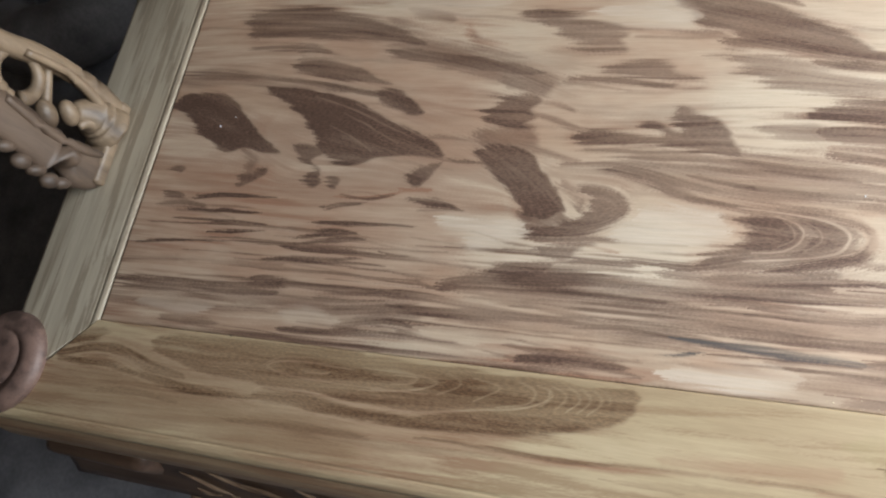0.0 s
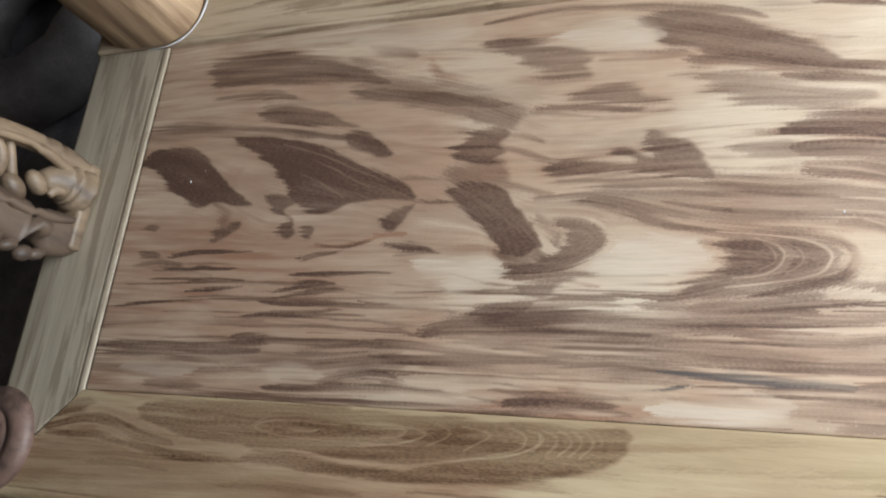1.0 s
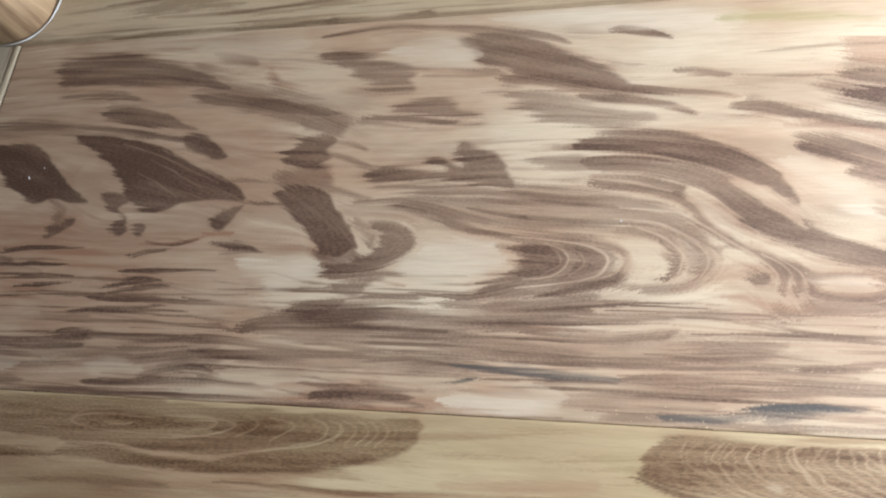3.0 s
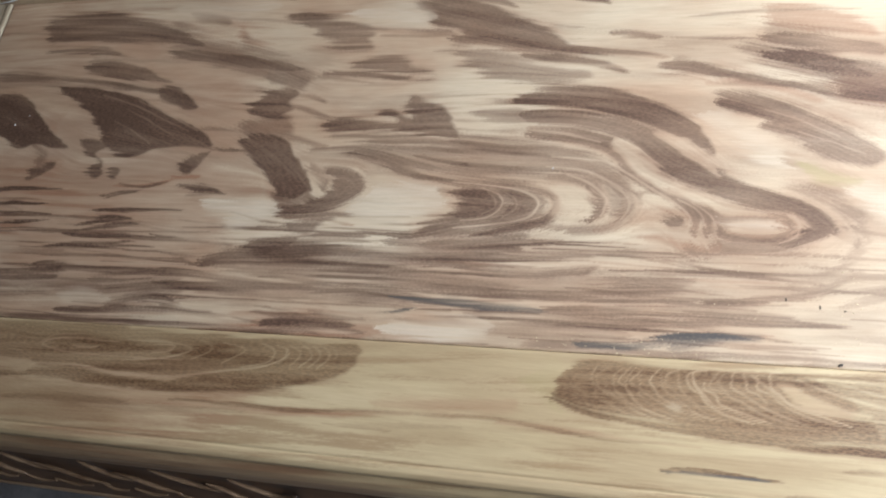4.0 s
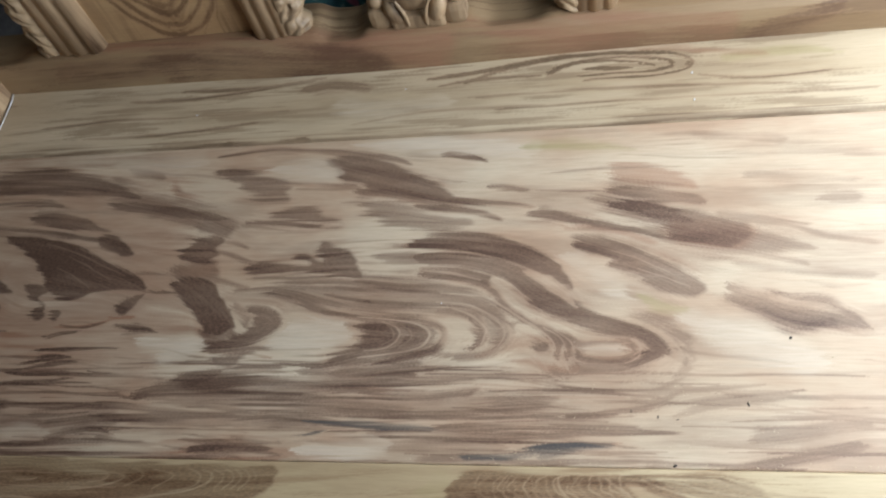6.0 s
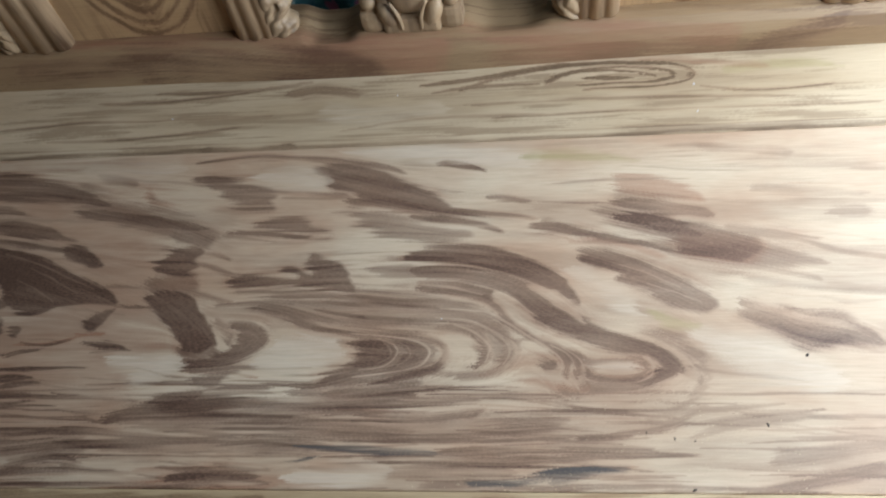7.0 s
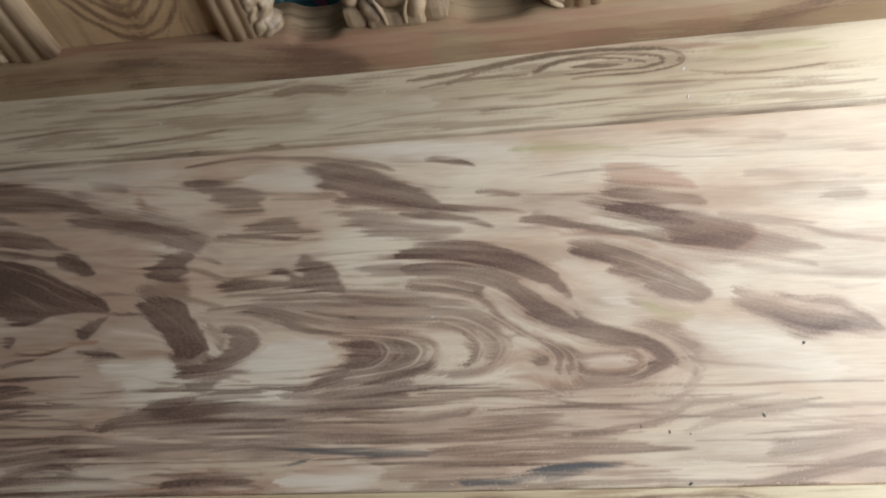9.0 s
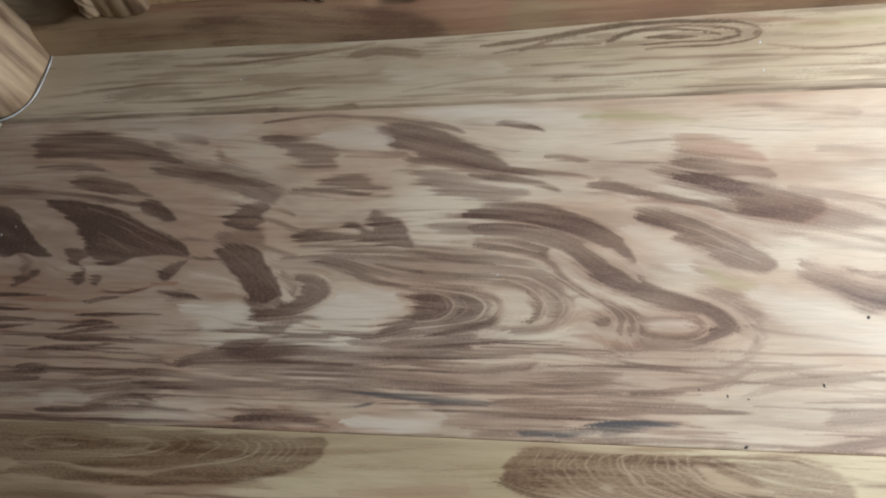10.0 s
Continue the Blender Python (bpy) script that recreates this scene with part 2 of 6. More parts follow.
class Grain:
    """The growth figure of one board: the run of its fibres, and how much heartwood, sapwood and stain there is at each place.
    x runs along the board (columns), y across it (rows)."""

    def __init__(self, x, y, seed=0, wave=0.012, lines=150.0, density=1.0, crisp=0.0):
        self.shape, self.seed, self.lines, self.density, self.crisp = x.shape, seed, lines, density, crisp
        self.x, self.y = x.ravel(), y.ravel()
        self.dx, self.dy = float(np.mean(np.diff(x, axis=1))), float(np.mean(np.diff(y, axis=0)))
        kinds = (HEART, PALE, BLUE, RED, OLIVE)
        self.swell, self.top, self.sure = ({k: np.zeros(self.x.size) for k in kinds} for _ in range(3))
        self.depth = {k: np.zeros(self.x.size) for k in (*kinds, BARE)}
        self.reach = {k: np.full(self.x.size, -1.0) for k in (*kinds, BARE)}
        self.halo = np.zeros(self.x.size)
        self.veins, self.glow = [], 0.5
        slope = wave * 12 * (layers(self.x * 3, self.y * 9, seed + 3, 2) - 0.5)
        self.run_c, self.run_s = 0.12 * np.cos(2 * slope), 0.12 * np.sin(2 * slope)

    def stroke(self, kind, depth, places, widths):
        """A swell of one kind of wood along a curved line, half-widths in millimetres. Thin pale ones become veins."""
        self.seed += 1
        thin = kind == PALE and max(widths) < 5
        ends = np.array(places, float)
        if not thin:
            a, b = (ends[i] - ends[k] for i, k in ((0, 1), (-1, -2)))
            ends = np.concatenate([[ends[0] + a / np.hypot(*a) * widths[0] / 800], ends, [ends[-1] + b / np.hypot(*b) * widths[-1] / 800]])
            widths = [widths[0] * 0.3, *np.interp(np.linspace(0, 1, len(places)), np.linspace(0, 1, len(widths)), widths), widths[-1] * 0.3]
        line = smooth_line(ends, 8)
        w = np.interp(np.linspace(0, 1, len(line)), np.linspace(0, 1, len(widths)), widths) / 1000 + 0.0004
        m = 2.4 * w.max() + 0.01
        sel = np.nonzero((self.x > line[:, 0].min() - m) & (self.x < line[:, 0].max() + m) & (self.y > line[:, 1].min() - m) & (self.y < line[:, 1].max() + m))[0]
        if not sel.size:
            return
        x, y = self.x[sel], self.y[sel]
        sway = 0.0014 if thin else min(0.007, 0.002 + w.max() * 0.35)
        qx = x + 2 * sway * (layers(x * 25, y * 80, self.seed, 2) - 0.5)
        qy = y + sway * (layers(x * 25, y * 60, self.seed + 2, 2) - 0.5)
        best, half = np.full(x.size, 1e9), np.ones(x.size)
        c2, s2 = np.ones(x.size), np.zeros(x.size)
        run = 0.0
        for i in range(len(line) - 1):
            (ax, ay), (bx, by) = line[i], line[i + 1]
            dx, dy = bx - ax, by - ay
            ll = math.hypot(dx, dy) + 1e-9
            u = np.clip(((qx - ax) * dx + (qy - ay) * dy) / ll**2, 0, 1)
            d = np.hypot(qx - ax - u * dx, qy - ay - u * dy)
            near = d < best
            best = np.where(near, d, best)
            half = np.where(near, w[i] + u * (w[i + 1] - w[i]), half)
            turn = 2 * math.atan2(dy, dx)
            c2, s2 = np.where(near, math.cos(turn), c2), np.where(near, math.sin(turn), s2)
            run += ll
        ratio = best / half
        if thin:
            self.veins.append((sel, depth * step(1.15 - ratio, 0.0, 0.9) * (0.5 + 0.7 * lattice(x * 50, y * 50, self.seed + 8))))
            return
        bump = np.exp(-0.9 * ratio**2)
        self.swell[kind][sel] = 1 - (1 - self.swell[kind][sel]) * (1 - bump)
        weight = bump**2 * depth**3
        self.top[kind][sel] += depth * weight
        self.sure[kind][sel] += weight
        level = len(places) > 4 or abs(line[-1][0] - line[0][0]) / run > 0.75
        if level and kind in (HEART, BLUE):
            pull = np.exp(-0.3 * ratio**2) * min(1.0, w.max() / 0.008)
            self.run_c[sel] += pull * c2
            self.run_s[sel] += pull * s2

    def within(self, line, margin):
        """The places near a line."""
        return np.nonzero((self.x > line[:, 0].min() - margin) & (self.x < line[:, 0].max() + margin) & (self.y > line[:, 1].min() - margin) & (self.y < line[:, 1].max() + margin))[0]

    def lie(self, places, reach):
        """Turns the fibres along a curved line, as far out as reach, in millimetres."""
        line = smooth_line(places, 6)
        sel = self.within(line, reach / 400)
        x, y = self.x[sel], self.y[sel]
        best, c2, s2 = np.full(x.size, 1e9), np.ones(x.size), np.zeros(x.size)
        for (ax, ay), (bx, by) in zip(line, line[1:]):
            dx, dy = bx - ax, by - ay
            u = np.clip(((x - ax) * dx + (y - ay) * dy) / (dx * dx + dy * dy + 1e-12), 0, 1)
            d = np.hypot(x - ax - u * dx, y - ay - u * dy)
            near, turn = d < best, 2 * math.atan2(dy, dx)
            best, c2, s2 = np.where(near, d, best), np.where(near, math.cos(turn), c2), np.where(near, math.sin(turn), s2)
        pull = 1.5 * np.exp(-((best / (reach / 1000)) ** 2))
        self.run_c[sel] += pull * c2
        self.run_s[sel] += pull * s2

    def patch(self, kind, depth, outline, soft=1.4):
        """A patch of one kind of wood inside a smooth closed outline, with an edge as soft as given in millimetres."""
        self.seed += 1
        ends = [outline[-1], *outline, outline[0], outline[1]]
        line = smooth_line(ends, 5)[5:-5]
        soft = soft / 1000
        sel = self.within(line, 0.022)
        if not sel.size:
            return
        x, y = self.x[sel], self.y[sel]
        qx = x + 0.006 * (layers(x * 60, y * 160, self.seed, 2) - 0.5)
        qy = y + 0.003 * (layers(x * 40, y * 120, self.seed + 2, 2) - 0.5)
        best, inside = np.full(x.size, 1e9), np.zeros(x.size, bool)
        for (ax, ay), (bx, by) in zip(line, np.roll(line, -1, 0)):
            dx, dy = bx - ax, by - ay
            u = np.clip(((qx - ax) * dx + (qy - ay) * dy) / (dx * dx + dy * dy + 1e-12), 0, 1)
            best = np.minimum(best, np.hypot(qx - ax - u * dx, qy - ay - u * dy))
            if ay != by:
                inside ^= ((ay > qy) != (by > qy)) & (qx < ax + (qy - ay) * dx / dy)
        far = np.where(inside, best, -best)
        reach = np.clip(0.5 + far / (5 * soft), -1.0, 1.25)
        over = depth * np.clip(reach, 0.02, 1) + 0.01 * reach > self.depth[kind][sel] * np.clip(self.reach[kind][sel], 0.02, 1) + 0.01 * self.reach[kind][sel]
        self.depth[kind][sel] = np.where(over, depth, self.depth[kind][sel])
        self.reach[kind][sel] = np.where(over, reach, self.reach[kind][sel])
        if kind == HEART:
            self.halo[sel] = np.maximum(self.halo[sel], depth * np.exp(-((np.maximum(-far, 0) / 0.009) ** 2)))

    def fibres(self, grains, reach):
        """Drags each pattern along the run of the fibres, and levels it to mean 0 and deviation 1."""
        rows, cols = self.shape
        turn = 0.5 * np.arctan2(self.run_s, self.run_c).reshape(self.shape)
        stepc, stepr = np.cos(turn) * 0.0014 / self.dx, np.sin(turn) * 0.0014 / self.dy
        grains = [g.reshape(self.shape) for g in grains]
        total = [g.astype(float).copy() for g in grains]
        for sign in (1, -1):
            r, c = np.mgrid[0:rows, 0:cols].astype(float)
            for _ in range(reach):
                ri, ci = np.clip(np.rint(r).astype(int), 0, rows - 1), np.clip(np.rint(c).astype(int), 0, cols - 1)
                r, c = r + sign * stepr[ri, ci], c + sign * stepc[ri, ci]
                ri, ci = np.clip(np.rint(r).astype(int), 0, rows - 1), np.clip(np.rint(c).astype(int), 0, cols - 1)
                for k, g in enumerate(grains):
                    total[k] += g[ri, ci]
        return [((t - t.mean()) / t.std()).ravel() for t in total]

    def finish(self):
        rng = np.random.default_rng(self.seed)
        a = self.lines / 150
        hair = rng.random(self.x.size)
        cord = layers(self.x * 30, self.y * 300 * a, self.seed + 40, 2)
        band = layers(self.x * 12, self.y * 85 * a, self.seed + 44, 2)
        hair, cord, band = self.fibres((hair, cord, band), 26)
        turn = 0.5 * np.arctan2(self.run_s, self.run_c)
        along = np.clip(0.0034 * cord + 0.0024 * hair + 0.0014 * band, -0.014, 0.014)
        r, c = np.divmod(np.arange(self.x.size), self.shape[1])
        ri = np.clip(np.rint(r + along * np.sin(turn) / self.dy), 0, self.shape[0] - 1).astype(int)
        ci = np.clip(np.rint(c + along * np.cos(turn) / self.dx), 0, self.shape[1] - 1).astype(int)
        drawn = ri * self.shape[1] + ci
        for k in self.swell:
            self.swell[k], self.top[k], self.sure[k] = self.swell[k][drawn], self.top[k][drawn], self.sure[k][drawn]
        fray = np.clip(0.6 * along, -0.010, 0.010) * (1 - 0.6 * self.crisp)
        ri = np.clip(np.rint(r + fray * np.sin(turn) / self.dy), 0, self.shape[0] - 1).astype(int)
        ci = np.clip(np.rint(c + fray * np.cos(turn) / self.dx), 0, self.shape[1] - 1).astype(int)
        frayed = ri * self.shape[1] + ci
        solid = {}
        for k in self.depth:
            depth = self.depth[k][frayed]
            torn = (0.14 * cord + 0.08 * hair) * (1.2 - 0.4 * step(depth, 0.6, 0.95)) * (1 - 0.7 * self.crisp)
            solid[k] = depth * step(self.reach[k][frayed] + torn, 0.2, 0.8)
        halo = self.halo[frayed] * step(0.5 + 0.22 * cord + 0.12 * band + 0.06 * hair, 0.2, 1.0)
        blot = 2.2 * layers(self.x * 17, self.y * 64, self.seed + 48, 3) - 1.1
        cloud = layers(self.x * 9, self.y * 24, self.seed + 52, 2)
        f = {}
        for k in self.swell:
            depth = self.top[k] / np.maximum(self.sure[k], 1e-9)
            if k in (PALE, RED, OLIVE):
                mask = step(self.swell[k] + 0.07 * cord + 0.05 * hair + 0.25 * blot, 0.05, 1.0) * step(self.swell[k], 0.02, 0.2)
            else:
                faint = np.clip(1.0 - depth, 0, 1)
                rough = (0.10 * hair + 0.14 * cord + 0.07 * band) * (0.5 + 0.5 * step(depth, 0.3, 0.6)) * (1 - 0.65 * step(depth, 0.85, 0.95)) * (1 - self.crisp) + 0.26 * blot * (1 - 0.5 * self.crisp)
                mask = step(self.swell[k] + rough * (0.3 + step(self.swell[k], 0.0, 0.25)), 0.14 - 0.1 * faint + 0.14 * self.crisp, 0.76 + 0.35 * faint - 0.3 * self.crisp) * step(self.swell[k], 0.01, 0.2)
            f[k] = np.clip(mask * depth * (1.02 + 0.10 * hair + 0.19 * cord + 0.06 * band + 0.25 * blot) * (0.72 + 0.5 * cloud), 0, 1)
            f[k] = np.maximum(f[k], np.clip(solid[k] * (0.98 + 0.07 * hair + 0.10 * cord + 0.06 * band + 0.3 * (cloud - 0.5)), 0, 1))
        grain = np.clip(0.34 * hair + 0.5 * cord + 0.42 * band - 0.25, 0, 1.6) * 0.6
        patch = step(layers(self.x * 3.0, self.y * 14, self.seed + 9, 2) + 0.08 * band, 0.3, 0.7)
        tan = step(layers(self.x * 7, self.y * 34, self.seed + 60, 3) + 0.06 * cord + 0.03 * hair, 0.42, 0.72)
        near = step(self.swell[HEART] + 0.08 * cord + 0.2 * blot, 0.05, 0.7) * self.top[HEART] / np.maximum(self.sure[HEART], 1e-9)
        f[RED] = np.maximum(f[RED], self.glow * np.maximum(near, np.maximum(0.8 * solid[HEART], 1.3 * halo)))
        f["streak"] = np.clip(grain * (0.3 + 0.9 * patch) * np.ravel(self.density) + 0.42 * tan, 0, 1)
        f["streak"] = np.clip(f["streak"] + 0.2 * halo, 0, 1) * (1 - 0.8 * f[PALE])
        f[HEART] = f[HEART] * (1 - solid[BARE])
        f[HEART], f[RED] = f[HEART] * (1 - f[PALE]), f[RED] * (1 - f[PALE])
        for sel, amount in self.veins:
            f[HEART][sel] *= 1 - np.clip(amount, 0, 1)
            f[PALE][sel] = np.maximum(f[PALE][sel], 0.2 * amount)
        return f

    def store(self, me, flip):
        f = self.finish()
        n = self.x.size
        for name, keys in (("figure", (HEART, RED, BLUE)), ("tone", (PALE, "streak", OLIVE))):
            values = np.ones((len(me.vertices), 4), np.float32)
            values[:n, :3] = np.stack([(f[k].reshape(self.shape).T if flip else f[k]).ravel() for k in keys], 1)
            values[n:, :3] = (0.2, 0.1, 0)
            me.attributes.new(name, "FLOAT_COLOR", "POINT").data.foreach_set("color", values.ravel())


def board(name, x, y, z, flat_y, figure, material, parent, label="", seed=0, wave=0.012, lines=150.0, swap=False, drop=0.03, density=1.0, upright=False, crisp=0.0):
    """A board with a moulded upper side given as a fine sheet of places, closed underneath; flat_y unrolls its moulding for the figure."""
    rows, cols = x.shape
    g = Grain(*((flat_y.T, x.T) if swap else (x, flat_y)), seed, wave, lines, density, crisp)
    if figure:
        figure(g)
    me = bpy.data.meshes.new(name)
    idx = np.arange(rows * cols).reshape(rows, cols)
    verts = np.stack([x.ravel(), y.ravel(), z.ravel()], 1)
    quads = np.stack([idx[:-1, :-1], idx[:-1, 1:], idx[1:, 1:], idx[1:, :-1]], -1).reshape(-1, 4)
    rim = np.concatenate([idx[0, :-1], idx[:-1, -1], idx[-1, :0:-1], idx[:0:-1, 0]])
    low = verts[rim].copy()
    if upright:
        low[:, 1] = verts[:, 1].max() + drop
    else:
        low[:, 2] = verts[:, 2].min() - drop
    n0, k = len(verts), len(rim)
    ring = np.arange(k)
    skirt = np.stack([rim[ring], n0 + ring, n0 + (ring + 1) % k, rim[(ring + 1) % k]], 1)
    verts = np.concatenate([verts, low])
    me.vertices.add(len(verts))
    me.vertices.foreach_set("co", verts.astype(np.float32).ravel())
    faces = np.concatenate([quads, skirt])
    nf = len(faces)
    me.loops.add(nf * 4 + k)
    me.loops.foreach_set("vertex_index", np.concatenate([faces.ravel(), n0 + ring[::-1]]))
    me.polygons.add(nf + 1)
    me.polygons.foreach_set("loop_start", np.append(np.arange(nf) * 4, nf * 4))
    me.polygons.foreach_set("use_smooth", np.append(np.ones(len(quads), bool), np.zeros(k + 1, bool)))
    me.update(calc_edges=True)
    me.validate()
    g.store(me, swap)
    me.materials.append(material)
    ob = new(name, me)
    ob.parent = parent
    return tagged(ob, label)


def panel_figure(g):
    g.stroke(HEART, 0.32, [(0.000, 0.053), (0.112, 0.061), (0.242, 0.059)], [3.2, 2.0, 2.0])
    g.stroke(HEART, 0.89, [(0.007, 0.030), (0.069, 0.031), (0.133, 0.032), (0.181, 0.036), (0.213, 0.043)], [2.9, 6.4, 6.6, 6.6, 4.4])
    g.stroke(HEART, 0.59, [(0.192, 0.045), (0.270, 0.043), (0.347, 0.044), (0.425, 0.040), (0.481, 0.039)], [4.3, 3.6, 2.9, 2.8, 1.4])
    g.stroke(HEART, 0.49, [(0.280, 0.022), (0.309, 0.029), (0.348, 0.037)], [5.9, 6.6, 4.4])
    g.stroke(HEART, 0.49, [(0.288, 0.010), (0.322, 0.021)], [5.7, 4.7])
    g.stroke(HEART, 0.54, [(0.083, -0.005), (0.140, -0.005)], [3.0, 3.0])
    g.stroke(HEART, 0.59, [(0.229, -0.002), (0.278, -0.001), (0.330, 0.004), (0.397, 0.006)], [2.1, 2.9, 3.6, 1.4])
    g.stroke(HEART, 0.38, [(0.352, 0.010), (0.381, 0.004), (0.413, 0.004)], [3.6, 2.8, 1.4])
    g.stroke(HEART, 0.54, [(0.383, 0.029), (0.442, 0.029), (0.492, 0.030), (0.553, 0.035), (0.597, 0.034)], [3.0, 4.0, 3.0, 3.0, 2.0])
    g.stroke(HEART, 0.49, [(0.347, 0.048), (0.409, 0.043), (0.461, 0.038)], [2.0, 3.2, 2.0])
    g.stroke(HEART, 0.49, [(0.390, 0.064), (0.449, 0.066), (0.509, 0.071), (0.583, 0.071)], [4.2, 5.6, 3.5, 2.1])
    g.stroke(HEART, 0.38, [(0.434, 0.055), (0.509, 0.058), (0.601, 0.061)], [1.0, 1.0, 1.0])
    g.stroke(HEART, 0.38, [(0.511, 0.037), (0.580, 0.043), (0.623, 0.040)], [2.0, 2.0, 1.0])
    g.stroke(RED, 0.55, [(0.465, 0.002), (0.489, 0.005), (0.531, 0.006), (0.563, 0.002)], [6.0, 6.0, 3.0, 2.0])
    g.stroke(RED, 0.6, [(0.446, -0.015), (0.480, -0.009), (0.523, -0.004), (0.572, -0.002)], [3.2, 6.1, 3.0, 2.0])
    g.stroke(HEART, 0.54, [(-0.001, -0.018), (0.067, -0.016), (0.152, -0.014), (0.231, -0.011), (0.327, -0.008)], [2.2, 3.2, 3.2, 3.0, 2.0])
    g.stroke(HEART, 0.49, [(0.002, -0.025), (0.112, -0.021), (0.232, -0.018), (0.362, -0.017), (0.466, -0.014)], [2.0, 3.2, 3.0, 2.0, 2.0])
    g.stroke(HEART, 0.49, [(0.327, -0.009), (0.414, -0.007), (0.465, -0.007)], [2.0, 2.0, 1.0])
    g.stroke(PALE, 0.45, [(0.052, 0.011), (0.097, 0.008), (0.132, 0.009)], [5.0, 8.1, 4.1])
    g.stroke(PALE, 0.45, [(0.226, 0.011), (0.257, 0.015), (0.276, 0.012)], [6.3, 11.0, 6.1])
    g.stroke(PALE, 0.65, [(0.402, 0.104), (0.428, 0.113), (0.449, 0.118)], [7.6, 11.7, 5.4])
    g.stroke(PALE, 0.88, [(0.594, 0.005), (0.636, 0.006), (0.675, 0.011)], [7.0, 11.0, 6.1])
    g.stroke(PALE, 0.51, [(0.272, 0.375), (0.346, 0.373), (0.389, 0.375)], [11.4, 13.2, 6.3])
    g.stroke(RED, 0.5, [(0.112, 0.206), (0.061, 0.167), (0.089, 0.147)], [33.2, 52.4, 17.7])
    g.stroke(RED, 0.45, [(0.359, 0.266), (0.364, 0.222), (0.355, 0.205)], [19.0, 27.9, 16.6])
    g.stroke(HEART, 0.38, [(0.123, 0.019), (0.159, 0.015), (0.191, 0.022)], [5.6, 5.7, 3.1])
    g.stroke(HEART, 0.38, [(-0.011, 0.012), (0.137, 0.020), (0.273, 0.027), (0.356, 0.026)], [6.6, 8.7, 7.8, 4.9])
    g.stroke(HEART, 0.32, [(0.445, 0.053), (0.566, 0.053), (0.715, 0.050), (0.835, 0.054)], [6.4, 7.7, 9.1, 5.6])
    g.stroke(HEART, 0.38, [(0.607, 0.014), (0.718, 0.011), (0.793, 0.013)], [3.5, 5.6, 3.5])
    g.stroke(HEART, 0.54, [(0.578, 0.090), (0.621, 0.080), (0.668, 0.079)], [2.1, 4.2, 2.1])
    g.stroke(PALE, 0.65, [(0.542, 0.122), (0.572, 0.128), (0.613, 0.141)], [9.5, 15.2, 8.9])
    g.stroke(HEART, 0.43, [(0.586, 0.078), (0.668, 0.076), (0.713, 0.080), (0.764, 0.082)], [2.0, 2.0, 3.2, 2.0])
    g.stroke(HEART, 0.54, [(0.652, 0.065), (0.714, 0.062), (0.764, 0.069)], [2.8, 6.4, 4.3])
    g.stroke(HEART, 0.43, [(0.676, 0.053), (0.770, 0.060), (0.846, 0.063)], [2.0, 3.0, 2.0])
    g.stroke(HEART, 0.43, [(0.792, 0.051), (0.835, 0.057)], [4.3, 3.6])
    g.stroke(HEART, 0.65, [(0.385, 0.057), (0.404, 0.067), (0.474, 0.065), (0.575, 0.070), (0.651, 0.073)], [2.0, 6.9, 4.3, 2.9, 1.4])
    g.stroke(HEART, 0.43, [(0.439, 0.077), (0.513, 0.078), (0.597, 0.082)], [3.8, 2.2, 1.4])
    g.stroke(HEART, 0.54, [(0.464, 0.051), (0.536, 0.055), (0.624, 0.054), (0.693, 0.049)], [2.2, 3.0, 3.0, 2.0])
    g.stroke(HEART, 0.65, [(0.263, 0.032), (0.359, 0.031), (0.450, 0.033), (0.522, 0.035)], [2.9, 4.3, 3.1, 2.2])
    g.stroke(HEART, 0.59, [(0.522, 0.034), (0.557, 0.038), (0.609, 0.035)], [2.2, 5.0, 2.2])
    g.stroke(HEART, 0.54, [(0.738, 0.030), (0.776, 0.032), (0.798, 0.034)], [2.2, 5.7, 2.1])
    g.stroke(HEART, 0.49, [(0.712, 0.021), (0.792, 0.023), (0.897, 0.030), (0.963, 0.032)], [2.0, 3.2, 3.0, 1.0])
    g.stroke(HEART, 0.43, [(0.602, 0.045), (0.716, 0.041), (0.846, 0.045)], [2.0, 2.0, 1.0])
    g.stroke(HEART, 0.65, [(0.869, 0.046), (0.903, 0.048)], [2.0, 2.0])
    g.stroke(HEART, 0.38, [(0.798, 0.037), (0.872, 0.039), (0.928, 0.036)], [3.0, 4.1, 2.0])
    g.stroke(HEART, 0.38, [(0.719, -0.002), (0.793, 0.001), (0.844, -0.001), (0.945, 0.005)], [3.0, 2.0, 2.0, 1.0])
    g.stroke(HEART, 0.43, [(0.512, 0.026), (0.581, 0.030), (0.605, 0.025)], [2.2, 3.6, 2.1])
    g.stroke(HEART, 0.43, [(0.680, 0.011), (0.718, 0.013), (0.782, 0.010)], [4.2, 5.6, 2.8])
    g.stroke(RED, 0.6, [(0.391, -0.013), (0.461, -0.008), (0.507, -0.006), (0.565, -0.007)], [4.1, 7.3, 6.1, 2.0])
    g.stroke(RED, 0.5, [(0.427, 0.006), (0.498, 0.010), (0.539, 0.007)], [3.2, 6.1, 2.0])
    g.stroke(RED, 0.45, [(0.528, 0.003), (0.586, 0.001), (0.631, -0.003)], [3.2, 4.0, 2.0])
    g.stroke(HEART, 0.65, [(0.284, -0.023), (0.404, -0.019), (0.521, -0.016), (0.610, -0.013), (0.719, -0.010), (0.793, -0.006)], [3.2, 4.1, 4.1, 3.2, 2.0, 1.0])
    g.stroke(HEART, 0.32, [(1.029, 0.272), (1.084, 0.260), (1.125, 0.244), (1.171, 0.234)], [4.1, 4.1, 3.2, 3.2])
